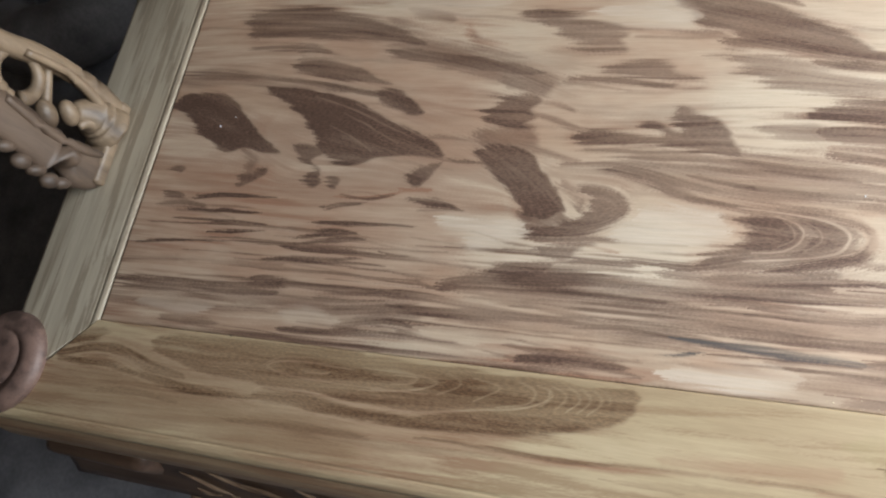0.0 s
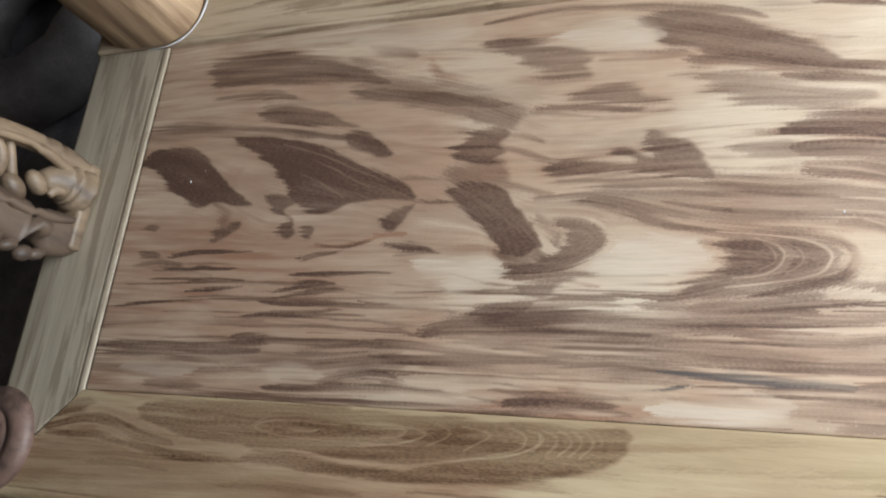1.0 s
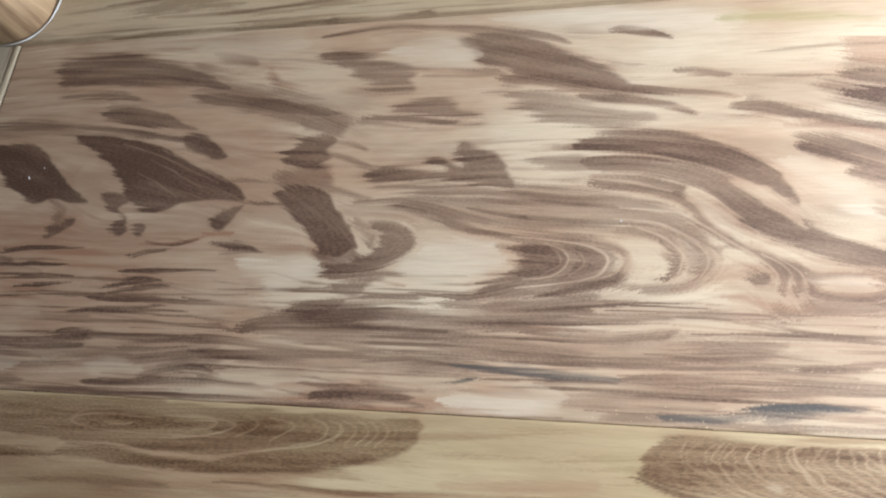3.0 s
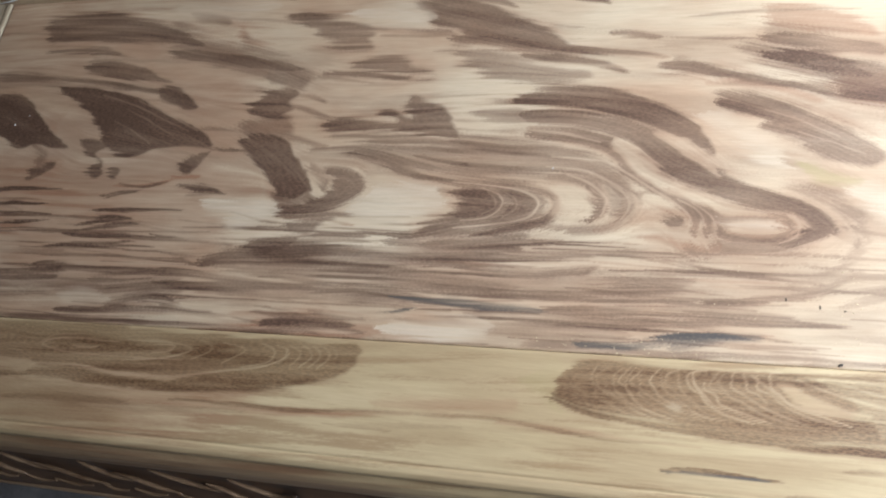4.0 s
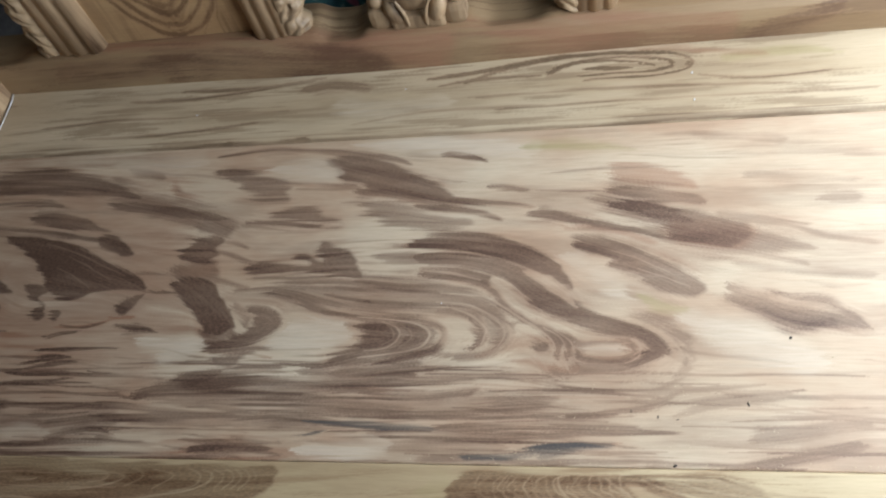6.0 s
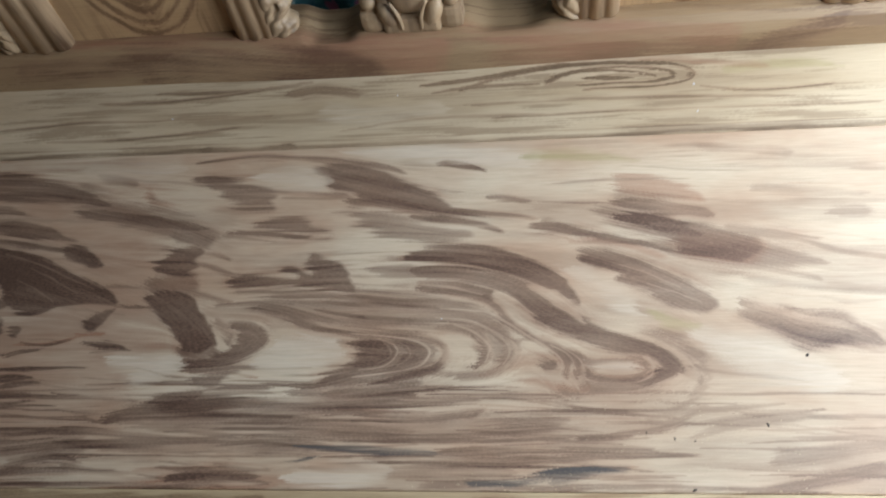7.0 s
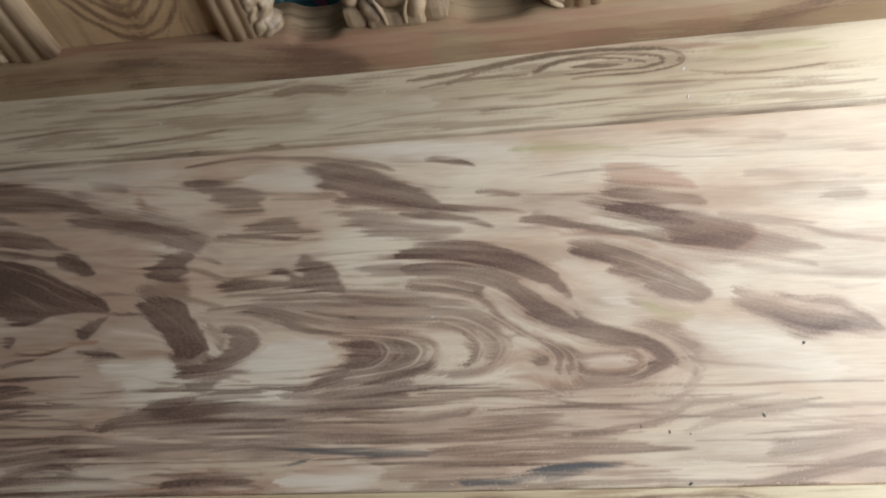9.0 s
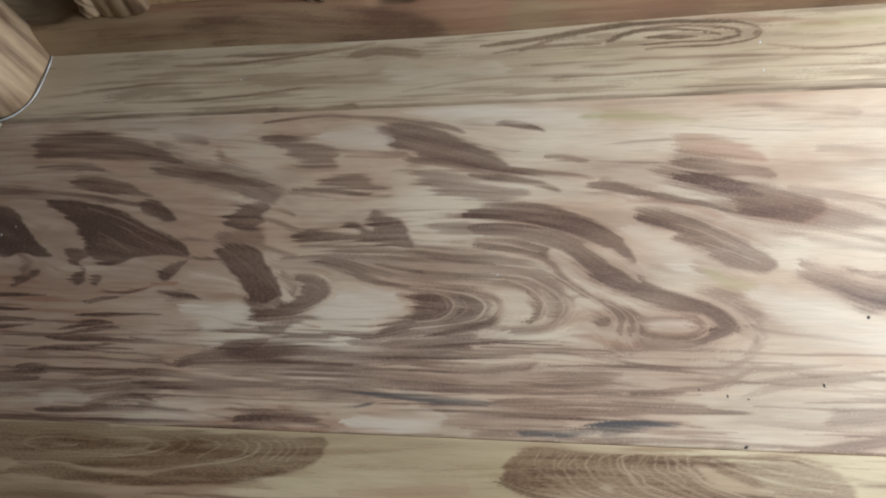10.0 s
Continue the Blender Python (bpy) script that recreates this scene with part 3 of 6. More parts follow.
    g.stroke(HEART, 0.22, [(1.043, 0.210), (1.101, 0.203), (1.162, 0.197)], [5.1, 5.1, 4.1])
    g.stroke(HEART, 0.59, [(1.026, 0.184), (1.058, 0.169), (1.087, 0.151), (1.121, 0.142)], [5.8, 13.4, 13.4, 3.2])
    g.stroke(HEART, 0.49, [(1.079, 0.165), (1.115, 0.163), (1.147, 0.142)], [5.1, 11.7, 4.2])
    g.stroke(HEART, 0.22, [(1.142, 0.289), (1.164, 0.288)], [7.1, 7.1])
    g.stroke(HEART, 0.19, [(1.070, 0.319), (1.116, 0.314), (1.166, 0.312)], [4.1, 7.3, 4.0])
    g.stroke(HEART, 0.16, [(1.024, 0.376), (1.101, 0.367)], [6.1, 5.1])
    g.stroke(HEART, 0.32, [(0.898, 0.051), (0.940, 0.057), (0.975, 0.076)], [2.1, 3.6, 2.2])
    g.stroke(HEART, 0.22, [(0.970, 0.051), (1.001, 0.060), (1.062, 0.069)], [3.6, 5.7, 3.5])
    g.stroke(HEART, 0.32, [(1.041, 0.030), (1.086, 0.037), (1.129, 0.044)], [2.8, 4.3, 3.5])
    g.stroke(HEART, 0.32, [(1.041, 0.030), (1.086, 0.037), (1.129, 0.044)], [4.0, 6.1, 5.0])
    g.stroke(HEART, 0.32, [(1.013, -0.001), (1.067, 0.010), (1.125, 0.025)], [3.0, 5.0, 4.0])
    g.stroke(HEART, 0.27, [(0.945, -0.001), (0.994, 0.003), (1.042, 0.002)], [2.0, 2.0, 1.4])
    g.stroke(OLIVE, 0.5, [(0.821, 0.378), (0.873, 0.373), (0.930, 0.363)], [8.0, 11.0, 4.1])
    g.stroke(PALE, 0.77, [(0.610, 0.389), (0.707, 0.385), (0.815, 0.375)], [5.1, 11.0, 11.0])
    g.stroke(PALE, 0.65, [(0.509, 0.355), (0.544, 0.354), (0.573, 0.349)], [12.2, 18.1, 12.0])
    g.stroke(PALE, 0.51, [(0.868, 0.219), (0.896, 0.199), (0.923, 0.179)], [9.4, 16.1, 8.6])
    g.stroke(PALE, 0.44, [(0.880, 0.118), (0.900, 0.118), (0.918, 0.116)], [5.0, 8.1, 5.0])
    g.stroke(PALE, 0.51, [(0.991, 0.148), (1.036, 0.125), (1.084, 0.108)], [12.1, 24.2, 17.5])
    # Wide red strokes: warm shade of the left third painted as wood tone.
    g.stroke(RED, 0.5, [(-0.003, 0.114), (0.125, 0.066), (0.103, 0.012)], [30.7, 51.1, 38.3])
    g.stroke(RED, 0.5, [(0.080, 0.180), (0.202, 0.122), (0.290, 0.071)], [23.8, 39.4, 21.6])
    g.stroke(RED, 0.4, [(0.323, 0.256), (0.364, 0.222), (0.372, 0.163)], [17.2, 27.9, 18.0])
    g.stroke(HEART, 0.7, [(0.458, 0.074), (0.427, 0.068), (0.387, 0.063)], [2.1, 4.3, 2.9])
    g.stroke(HEART, 0.5, [(0.459, 0.069), (0.509, 0.072), (0.556, 0.073), (0.597, 0.071)], [3.0, 4.0, 3.0, 2.0])
    g.stroke(PALE, 0.75, [(0.558, 0.140), (0.586, 0.134), (0.618, 0.132)], [9.1, 14.0, 7.0])
    g.stroke(PALE, 0.65, [(0.377, 0.123), (0.411, 0.118), (0.443, 0.124)], [9.1, 14.1, 7.3])
    g.stroke(BLUE, 0.75, [(0.561, 0.012), (0.585, 0.017), (0.608, 0.023)], [1.0, 2.0, 1.4])
    g.stroke(BLUE, 0.65, [(0.597, 0.033), (0.636, 0.032), (0.668, 0.031), (0.703, 0.030)], [1.0, 3.2, 3.0, 1.0])
    g.stroke(BLUE, 0.8, [(0.766, 0.001), (0.814, 0.007), (0.845, 0.014), (0.894, 0.017)], [2.2, 3.0, 4.0, 1.0])
    g.stroke(BLUE, 0.6, [(0.601, 0.033), (0.650, 0.032), (0.694, 0.031), (0.728, 0.029)], [1.0, 4.0, 3.0, 1.0])
    g.stroke(BLUE, 0.4, [(0.845, 0.007), (0.876, 0.015), (0.901, 0.018)], [5.1, 5.0, 4.0])
    g.stroke(HEART, 0.6, [(0.603, 0.082), (0.656, 0.084), (0.701, 0.087)], [2.0, 4.0, 2.2])
    g.stroke(HEART, 0.8, [(0.282, 0.027), (0.320, 0.034), (0.349, 0.035)], [2.2, 3.6, 2.1])
    g.stroke(HEART, 0.62, [(0.299, 0.015), (0.328, 0.019), (0.357, 0.017)], [3.1, 4.3, 2.1])
    g.stroke(HEART, 0.55, [(0.409, 0.036), (0.451, 0.036), (0.501, 0.039)], [2.2, 3.2, 2.0])
    g.stroke(HEART, 0.6, [(0.516, 0.032), (0.539, 0.035), (0.567, 0.035), (0.597, 0.033)], [2.0, 3.0, 3.2, 2.0])
    g.stroke(HEART, 0.5, [(0.601, 0.059), (0.644, 0.060), (0.692, 0.063)], [1.0, 1.0, 1.0])
    g.stroke(HEART, 0.5, [(0.459, 0.060), (0.538, 0.065), (0.619, 0.068), (0.693, 0.070)], [1.4, 1.0, 1.0, 1.0])
    g.stroke(HEART, 0.5, [(0.458, 0.077), (0.537, 0.081), (0.619, 0.081), (0.693, 0.084)], [2.0, 2.0, 2.0, 1.0])
    g.stroke(HEART, 0.75, [(0.467, 0.002), (0.489, 0.005), (0.517, 0.005), (0.554, 0.004)], [3.0, 4.0, 4.0, 2.0])
    g.stroke(HEART, 0.65, [(0.446, -0.011), (0.480, -0.007), (0.513, -0.003), (0.559, -0.002)], [2.0, 4.0, 2.0, 2.0])
    g.lie([(0.011, 0.258), (0.059, 0.244), (0.108, 0.218), (0.159, 0.191)], 22)
    g.lie([(0.130, 0.270), (0.199, 0.257), (0.265, 0.230), (0.313, 0.212), (0.352, 0.194)], 26)
    g.lie([(0.393, 0.203), (0.423, 0.184), (0.453, 0.161), (0.473, 0.139)], 16)
    g.lie([(0.451, 0.118), (0.493, 0.121), (0.522, 0.131), (0.539, 0.146), (0.526, 0.163), (0.503, 0.167)], 8)
    g.lie([(0.596, 0.165), (0.674, 0.150), (0.723, 0.142), (0.732, 0.131), (0.715, 0.115), (0.657, 0.100), (0.610, 0.086)], 14)
    g.lie([(0.685, 0.250), (0.748, 0.245), (0.809, 0.231), (0.845, 0.208), (0.866, 0.187)], 14)
    g.lie([(0.689, 0.222), (0.751, 0.219), (0.800, 0.199), (0.830, 0.172), (0.870, 0.156), (0.913, 0.143), (0.945, 0.128), (0.959, 0.112), (0.940, 0.100)], 16)
    g.lie([(0.630, 0.190), (0.694, 0.182), (0.755, 0.174), (0.792, 0.157), (0.821, 0.145), (0.847, 0.130), (0.855, 0.112)], 18)
    g.lie([(0.871, 0.250), (0.922, 0.227), (0.965, 0.201), (0.998, 0.177)], 22)
    g.lie([(0.580, 0.356), (0.646, 0.333), (0.716, 0.307), (0.794, 0.292)], 24)
    g.lie([(0.915, 0.298), (0.972, 0.279), (1.026, 0.261), (1.076, 0.240)], 26)
    g.lie([(0.089, 0.356), (0.197, 0.350), (0.304, 0.327), (0.389, 0.303), (0.456, 0.273)], 20)
    g.patch(HEART, 1.00, [(-0.001, 0.243), (0.007, 0.255), (0.027, 0.262), (0.062, 0.262), (0.085, 0.253), (0.104, 0.237), (0.124, 0.219), (0.150, 0.200), (0.166, 0.189), (0.141, 0.188), (0.118, 0.192), (0.095, 0.188), (0.071, 0.199), (0.052, 0.213), (0.031, 0.230), (0.014, 0.240)])
    g.patch(HEART, 0.72, [(0.124, 0.148), (0.126, 0.159), (0.141, 0.165), (0.155, 0.170), (0.154, 0.161), (0.138, 0.151)])
    g.stroke(HEART, 0.40, [(0.119, 0.189), (0.134, 0.178), (0.132, 0.164)], [5.0, 6.0, 5.0])
    g.patch(HEART, 0.62, [(0.032, 0.164), (0.040, 0.167), (0.050, 0.163), (0.041, 0.159)], 1.0)
    g.patch(HEART, 1.00, [(0.127, 0.269), (0.160, 0.269), (0.197, 0.264), (0.234, 0.255), (0.263, 0.243), (0.291, 0.230), (0.318, 0.219), (0.345, 0.204), (0.354, 0.192), (0.347, 0.188), (0.322, 0.191), (0.298, 0.189), (0.276, 0.185), (0.266, 0.179), (0.248, 0.177), (0.230, 0.182), (0.212, 0.191), (0.206, 0.206), (0.192, 0.224), (0.173, 0.240), (0.150, 0.255)])
    g.patch(HEART, 0.84, [(0.182, 0.198), (0.209, 0.197), (0.220, 0.189), (0.206, 0.183), (0.219, 0.168), (0.223, 0.156), (0.214, 0.150), (0.205, 0.156), (0.206, 0.170), (0.190, 0.183)])
    g.patch(HEART, 0.72, [(0.231, 0.156), (0.237, 0.163), (0.248, 0.160), (0.243, 0.150)], 1.2)
    g.patch(HEART, 0.86, [(0.327, 0.160), (0.324, 0.170), (0.330, 0.180), (0.348, 0.186), (0.355, 0.187), (0.349, 0.176), (0.343, 0.165), (0.336, 0.158)])
    g.stroke(HEART, 0.80, [(0.350, 0.190), (0.374, 0.187), (0.395, 0.188)], [2.0, 1.6, 2.0])
    g.stroke(PALE, 0.45, [(0.191, 0.258), (0.236, 0.245), (0.279, 0.227), (0.320, 0.210)], [0.4, 0.7, 0.5])
    g.stroke(PALE, 0.40, [(0.230, 0.239), (0.266, 0.223), (0.302, 0.204)], [0.5, 0.7, 0.4])
    g.stroke(PALE, 0.40, [(0.219, 0.223), (0.249, 0.209), (0.274, 0.194)], [0.5, 0.6, 0.4])
    g.stroke(PALE, 0.50, [(0.242, 0.250), (0.285, 0.232), (0.332, 0.210)], [0.4, 0.9, 0.5])
    g.patch(HEART, 0.84, [(0.264, 0.256), (0.271, 0.267), (0.292, 0.266), (0.311, 0.254), (0.324, 0.240), (0.309, 0.239), (0.289, 0.245), (0.274, 0.250)])
    g.patch(HEART, 0.76, [(0.153, 0.295), (0.166, 0.305), (0.196, 0.307), (0.234, 0.295), (0.260, 0.282), (0.282, 0.274), (0.251, 0.276), (0.215, 0.280), (0.182, 0.286)])
    g.stroke(HEART, 0.50, [(0.159, 0.309), (0.188, 0.310), (0.225, 0.302)], [4.0, 6.0, 3.0])
    g.stroke(HEART, 0.70, [(0.091, 0.321), (0.126, 0.324), (0.164, 0.322), (0.191, 0.315)], [2.5, 4.0, 4.0, 2.5])
    g.stroke(HEART, 0.62, [(-0.006, 0.288), (0.047, 0.289), (0.104, 0.284), (0.158, 0.277), (0.217, 0.270), (0.267, 0.260)], [9.0, 6.0, 4.5, 4.0, 4.0, 2.5])
    g.stroke(HEART, 0.38, [(-0.004, 0.279), (0.034, 0.276), (0.083, 0.276), (0.152, 0.271)], [9.0, 7.0, 4.0, 3.0])
    g.patch(HEART, 0.72, [(0.079, 0.351), (0.072, 0.369), (0.110, 0.377), (0.164, 0.376), (0.222, 0.361), (0.266, 0.349), (0.297, 0.335), (0.314, 0.320), (0.270, 0.325), (0.213, 0.331), (0.154, 0.334), (0.101, 0.336)], 3.0)
    g.stroke(HEART, 0.80, [(0.090, 0.342), (0.160, 0.341), (0.226, 0.336), (0.297, 0.326)], [4.0, 6.0, 6.0, 4.0])
    g.patch(HEART, 0.70, [(0.261, 0.317), (0.298, 0.318), (0.331, 0.313), (0.376, 0.307), (0.414, 0.297), (0.444, 0.286), (0.420, 0.283), (0.378, 0.288), (0.334, 0.290), (0.307, 0.298), (0.286, 0.306)], 2.4)
    g.patch(RED, 0.80, [(0.346, 0.333), (0.356, 0.343), (0.371, 0.333), (0.401, 0.322), (0.380, 0.319), (0.357, 0.324)], 3.0)
    g.patch(HEART, 0.50, [(0.352, 0.330), (0.358, 0.338), (0.370, 0.331), (0.387, 0.324), (0.364, 0.325)], 2.0)
    g.stroke(HEART, 0.40, [(0.280, 0.367), (0.308, 0.361), (0.335, 0.354)], [6.0, 8.0, 5.0])
    g.patch(HEART, 0.66, [(0.410, 0.358), (0.425, 0.362), (0.455, 0.356), (0.489, 0.348), (0.512, 0.339), (0.519, 0.330), (0.512, 0.322), (0.520, 0.311), (0.480, 0.315), (0.457, 0.325), (0.444, 0.336), (0.426, 0.348)], 2.6)
    g.stroke(HEART, 0.60, [(0.504, 0.335), (0.544, 0.332), (0.598, 0.330)], [3.0, 3.0, 2.0])
    g.stroke(HEART, 0.70, [(0.474, 0.281), (0.520, 0.278), (0.567, 0.273)], [1.8, 3.0, 2.0])
    g.patch(HEART, 0.62, [(0.501, 0.289), (0.519, 0.297), (0.546, 0.298), (0.562, 0.293), (0.572, 0.284), (0.597, 0.275), (0.567, 0.275), (0.536, 0.280)], 2.6)
    g.patch(HEART, 0.93, [(0.385, 0.235), (0.391, 0.247), (0.405, 0.259), (0.421, 0.266), (0.437, 0.263), (0.444, 0.253), (0.434, 0.245), (0.442, 0.238), (0.432, 0.229), (0.438, 0.222), (0.420, 0.223), (0.402, 0.228), (0.390, 0.230)], 2.2)
    g.patch(RED, 0.70, [(0.390, 0.226), (0.437, 0.225), (0.448, 0.209), (0.427, 0.204), (0.395, 0.208)], 3.0)
    g.patch(HEART, 0.45, [(0.392, 0.226), (0.437, 0.225), (0.444, 0.216), (0.409, 0.218)], 2.5)
    g.patch(HEART, 1.00, [(0.385, 0.199), (0.401, 0.207), (0.428, 0.206), (0.446, 0.198), (0.452, 0.185), (0.464, 0.174), (0.473, 0.163), (0.481, 0.147), (0.479, 0.139), (0.466, 0.131), (0.451, 0.133), (0.441, 0.145), (0.426, 0.159), (0.407, 0.176), (0.394, 0.187)])
    g.patch(HEART, 0.84, [(0.492, 0.167), (0.520, 0.167), (0.536, 0.160), (0.543, 0.149), (0.539, 0.138), (0.527, 0.128), (0.508, 0.120), (0.483, 0.115), (0.458, 0.112), (0.447, 0.116), (0.451, 0.122), (0.467, 0.124), (0.487, 0.131), (0.500, 0.140), (0.504, 0.150), (0.498, 0.158)], 2.0)
    g.stroke(HEART, 0.55, [(0.476, 0.169), (0.493, 0.155), (0.496, 0.144)], [4.0, 5.0, 3.0])
    g.patch(HEART, 0.72, [(0.462, 0.094), (0.464, 0.105), (0.493, 0.112), (0.516, 0.112), (0.499, 0.103), (0.491, 0.093), (0.477, 0.091)], 2.2)
    g.stroke(HEART, 0.60, [(0.462, 0.109), (0.493, 0.114), (0.528, 0.116)], [1.5, 3.0, 1.5])
    g.patch(HEART, 0.76, [(0.420, 0.081), (0.438, 0.090), (0.474, 0.092), (0.481, 0.085), (0.473, 0.077), (0.439, 0.074)], 2.2)
    g.stroke(HEART, 0.60, [(0.477, 0.091), (0.504, 0.093), (0.548, 0.093)], [2.0, 2.4, 1.2])
    g.stroke(HEART, 0.55, [(0.477, 0.085), (0.515, 0.088), (0.553, 0.087)], [2.0, 2.0, 1.0])
    g.patch(HEART, 0.66, [(0.387, 0.063), (0.406, 0.073), (0.439, 0.072), (0.476, 0.070), (0.507, 0.070), (0.476, 0.065), (0.424, 0.062)], 2.2)
    g.stroke(HEART, 0.55, [(0.392, 0.059), (0.451, 0.061), (0.526, 0.062), (0.581, 0.062)], [2.0, 3.0, 2.5, 1.5])
    g.stroke(HEART, 0.50, [(0.423, 0.074), (0.475, 0.076), (0.530, 0.076), (0.594, 0.075)], [1.5, 2.0, 1.6, 1.2])
    g.stroke(HEART, 0.50, [(0.491, 0.069), (0.525, 0.071), (0.572, 0.070)], [3.0, 4.0, 2.5])
    g.patch(HEART, 0.84, [(0.011, 0.024), (0.048, 0.033), (0.120, 0.038), (0.189, 0.040), (0.211, 0.034), (0.178, 0.027), (0.109, 0.025), (0.052, 0.020)], 2.6)
    g.stroke(RED, 0.90, [(0.251, 0.143), (0.286, 0.142), (0.322, 0.152), (0.352, 0.154)], [2.0, 3.0, 2.5, 1.5])
    g.stroke(HEART, 0.60, [(0.254, 0.144), (0.286, 0.141), (0.310, 0.146)], [1.0, 1.6, 1.0])
    g.stroke(HEART, 0.65, [(0.241, 0.127), (0.256, 0.133), (0.281, 0.137)], [2.0, 2.5, 1.0])
    g.stroke(HEART, 0.70, [(0.329, 0.144), (0.359, 0.141), (0.386, 0.136)], [1.5, 3.0, 1.2])
    g.stroke(HEART, 0.50, [(0.340, 0.132), (0.360, 0.134), (0.383, 0.135)], [1.0, 1.6, 0.8])
    g.stroke(HEART, 0.60, [(0.033, 0.122), (0.060, 0.125), (0.091, 0.122)], [3.0, 4.0, 2.0])
    g.stroke(HEART, 0.60, [(0.042, 0.132), (0.062, 0.132)], [3.0, 2.5])
    g.stroke(HEART, 0.82, [(0.220, 0.094), (0.255, 0.102), (0.281, 0.103)], [1.3, 2.6, 1.0])
    g.stroke(HEART, 0.82, [(0.220, 0.088), (0.257, 0.093), (0.287, 0.097)], [1.1, 2.2, 0.9])
    g.stroke(HEART, 0.82, [(0.203, 0.083), (0.246, 0.081), (0.289, 0.084), (0.315, 0.082)], [0.8, 1.5, 1.5, 0.6])
    g.stroke(HEART, 0.82, [(0.182, 0.066), (0.216, 0.070), (0.261, 0.071), (0.311, 0.072)], [1.2, 2.4, 2.4, 1.0])
    g.stroke(HEART, 0.82, [(0.208, 0.074), (0.247, 0.074), (0.285, 0.077)], [0.8, 1.6, 0.6])
    g.stroke(HEART, 0.82, [(0.081, 0.130), (0.110, 0.135), (0.169, 0.136)], [0.9, 1.8, 0.7])
    g.stroke(HEART, 0.82, [(0.078, 0.115), (0.122, 0.118), (0.166, 0.118)], [0.8, 1.6, 0.6])
    g.stroke(HEART, 0.82, [(0.106, 0.092), (0.142, 0.095), (0.170, 0.098)], [0.8, 1.6, 0.6])
    g.stroke(HEART, 0.82, [(0.234, 0.111), (0.278, 0.113), (0.336, 0.114)], [1.0, 2.0, 0.8])
    g.stroke(HEART, 0.82, [(0.310, 0.086), (0.326, 0.084), (0.338, 0.084)], [0.6, 1.2, 0.5])
    g.stroke(HEART, 0.82, [(0.058, 0.105), (0.124, 0.107), (0.174, 0.105)], [0.6, 1.2, 0.5])
    g.stroke(HEART, 0.82, [(0.020, 0.075), (0.065, 0.080), (0.123, 0.083)], [0.7, 1.4, 0.6])
    g.patch(HEART, 0.78, [(0.484, 0.216), (0.495, 0.225), (0.531, 0.222), (0.560, 0.221), (0.545, 0.230), (0.557, 0.233), (0.576, 0.225), (0.569, 0.242), (0.573, 0.250), (0.589, 0.245), (0.611, 0.237), (0.618, 0.225), (0.624, 0.213), (0.630, 0.199), (0.596, 0.203), (0.561, 0.210), (0.520, 0.209), (0.493, 0.207)], 2.0)
    g.patch(HEART, 0.48, [(0.494, 0.205), (0.548, 0.208), (0.622, 0.202), (0.638, 0.187), (0.592, 0.189), (0.537, 0.195)], 3.5)
    g.stroke(HEART, 0.58, [(0.529, 0.186), (0.561, 0.177), (0.585, 0.163), (0.602, 0.156)], [3.0, 5.0, 6.0, 2.0])
    g.stroke(HEART, 0.62, [(0.560, 0.181), (0.595, 0.172), (0.632, 0.157), (0.674, 0.148)], [2.0, 5.0, 6.0, 3.0])
    g.stroke(HEART, 0.66, [(0.593, 0.182), (0.626, 0.174), (0.647, 0.171)], [2.5, 6.0, 3.0])
    g.stroke(HEART, 0.62, [(0.622, 0.199), (0.668, 0.191), (0.715, 0.184)], [2.5, 5.0, 3.0])
    g.stroke(HEART, 0.60, [(0.626, 0.178), (0.670, 0.179), (0.719, 0.177), (0.755, 0.174)], [2.0, 4.0, 4.0, 3.0])
    g.stroke(HEART, 0.55, [(0.602, 0.165), (0.647, 0.163), (0.697, 0.161), (0.739, 0.159)], [3.0, 6.0, 5.0, 4.0])
    g.stroke(HEART, 0.50, [(0.477, 0.187), (0.518, 0.190), (0.559, 0.188)], [1.5, 2.5, 1.5])
    g.patch(HEART, 0.86, [(0.634, 0.115), (0.640, 0.129), (0.646, 0.144), (0.665, 0.146), (0.678, 0.140), (0.682, 0.131), (0.675, 0.120), (0.655, 0.115)])
    g.patch(HEART, 0.86, [(0.662, 0.148), (0.693, 0.146), (0.709, 0.140), (0.714, 0.130), (0.708, 0.121), (0.685, 0.113), (0.664, 0.111), (0.682, 0.121), (0.687, 0.131), (0.681, 0.141)])
    g.stroke(PALE, 0.80, [(0.659, 0.147), (0.677, 0.140), (0.681, 0.129), (0.669, 0.117), (0.643, 0.113)], [0.3, 0.8, 0.8, 0.7, 0.4])
    g.stroke(PALE, 0.40, [(0.666, 0.143), (0.673, 0.136), (0.674, 0.127), (0.663, 0.120)], [0.3, 0.5, 0.5, 0.3])
    g.stroke(PALE, 0.35, [(0.681, 0.143), (0.693, 0.137), (0.695, 0.127), (0.683, 0.117)], [0.3, 0.5, 0.5, 0.3])
    g.stroke(HEART, 0.76, [(0.597, 0.159), (0.649, 0.153), (0.698, 0.150), (0.722, 0.143), (0.730, 0.132), (0.723, 0.118), (0.698, 0.107), (0.660, 0.100)], [3.0, 4.0, 5.5, 6.5, 6.5, 6.0, 5.0, 3.0])
    g.stroke(PALE, 0.90, [(0.630, 0.153), (0.686, 0.148), (0.711, 0.139), (0.715, 0.127), (0.703, 0.116), (0.668, 0.109), (0.638, 0.105)], [0.3, 0.8, 1.2, 1.3, 1.1, 0.8, 0.4])
    g.patch(HEART, 0.70, [(0.607, 0.097), (0.613, 0.111), (0.643, 0.113), (0.669, 0.110), (0.652, 0.103), (0.621, 0.096)], 2.0)
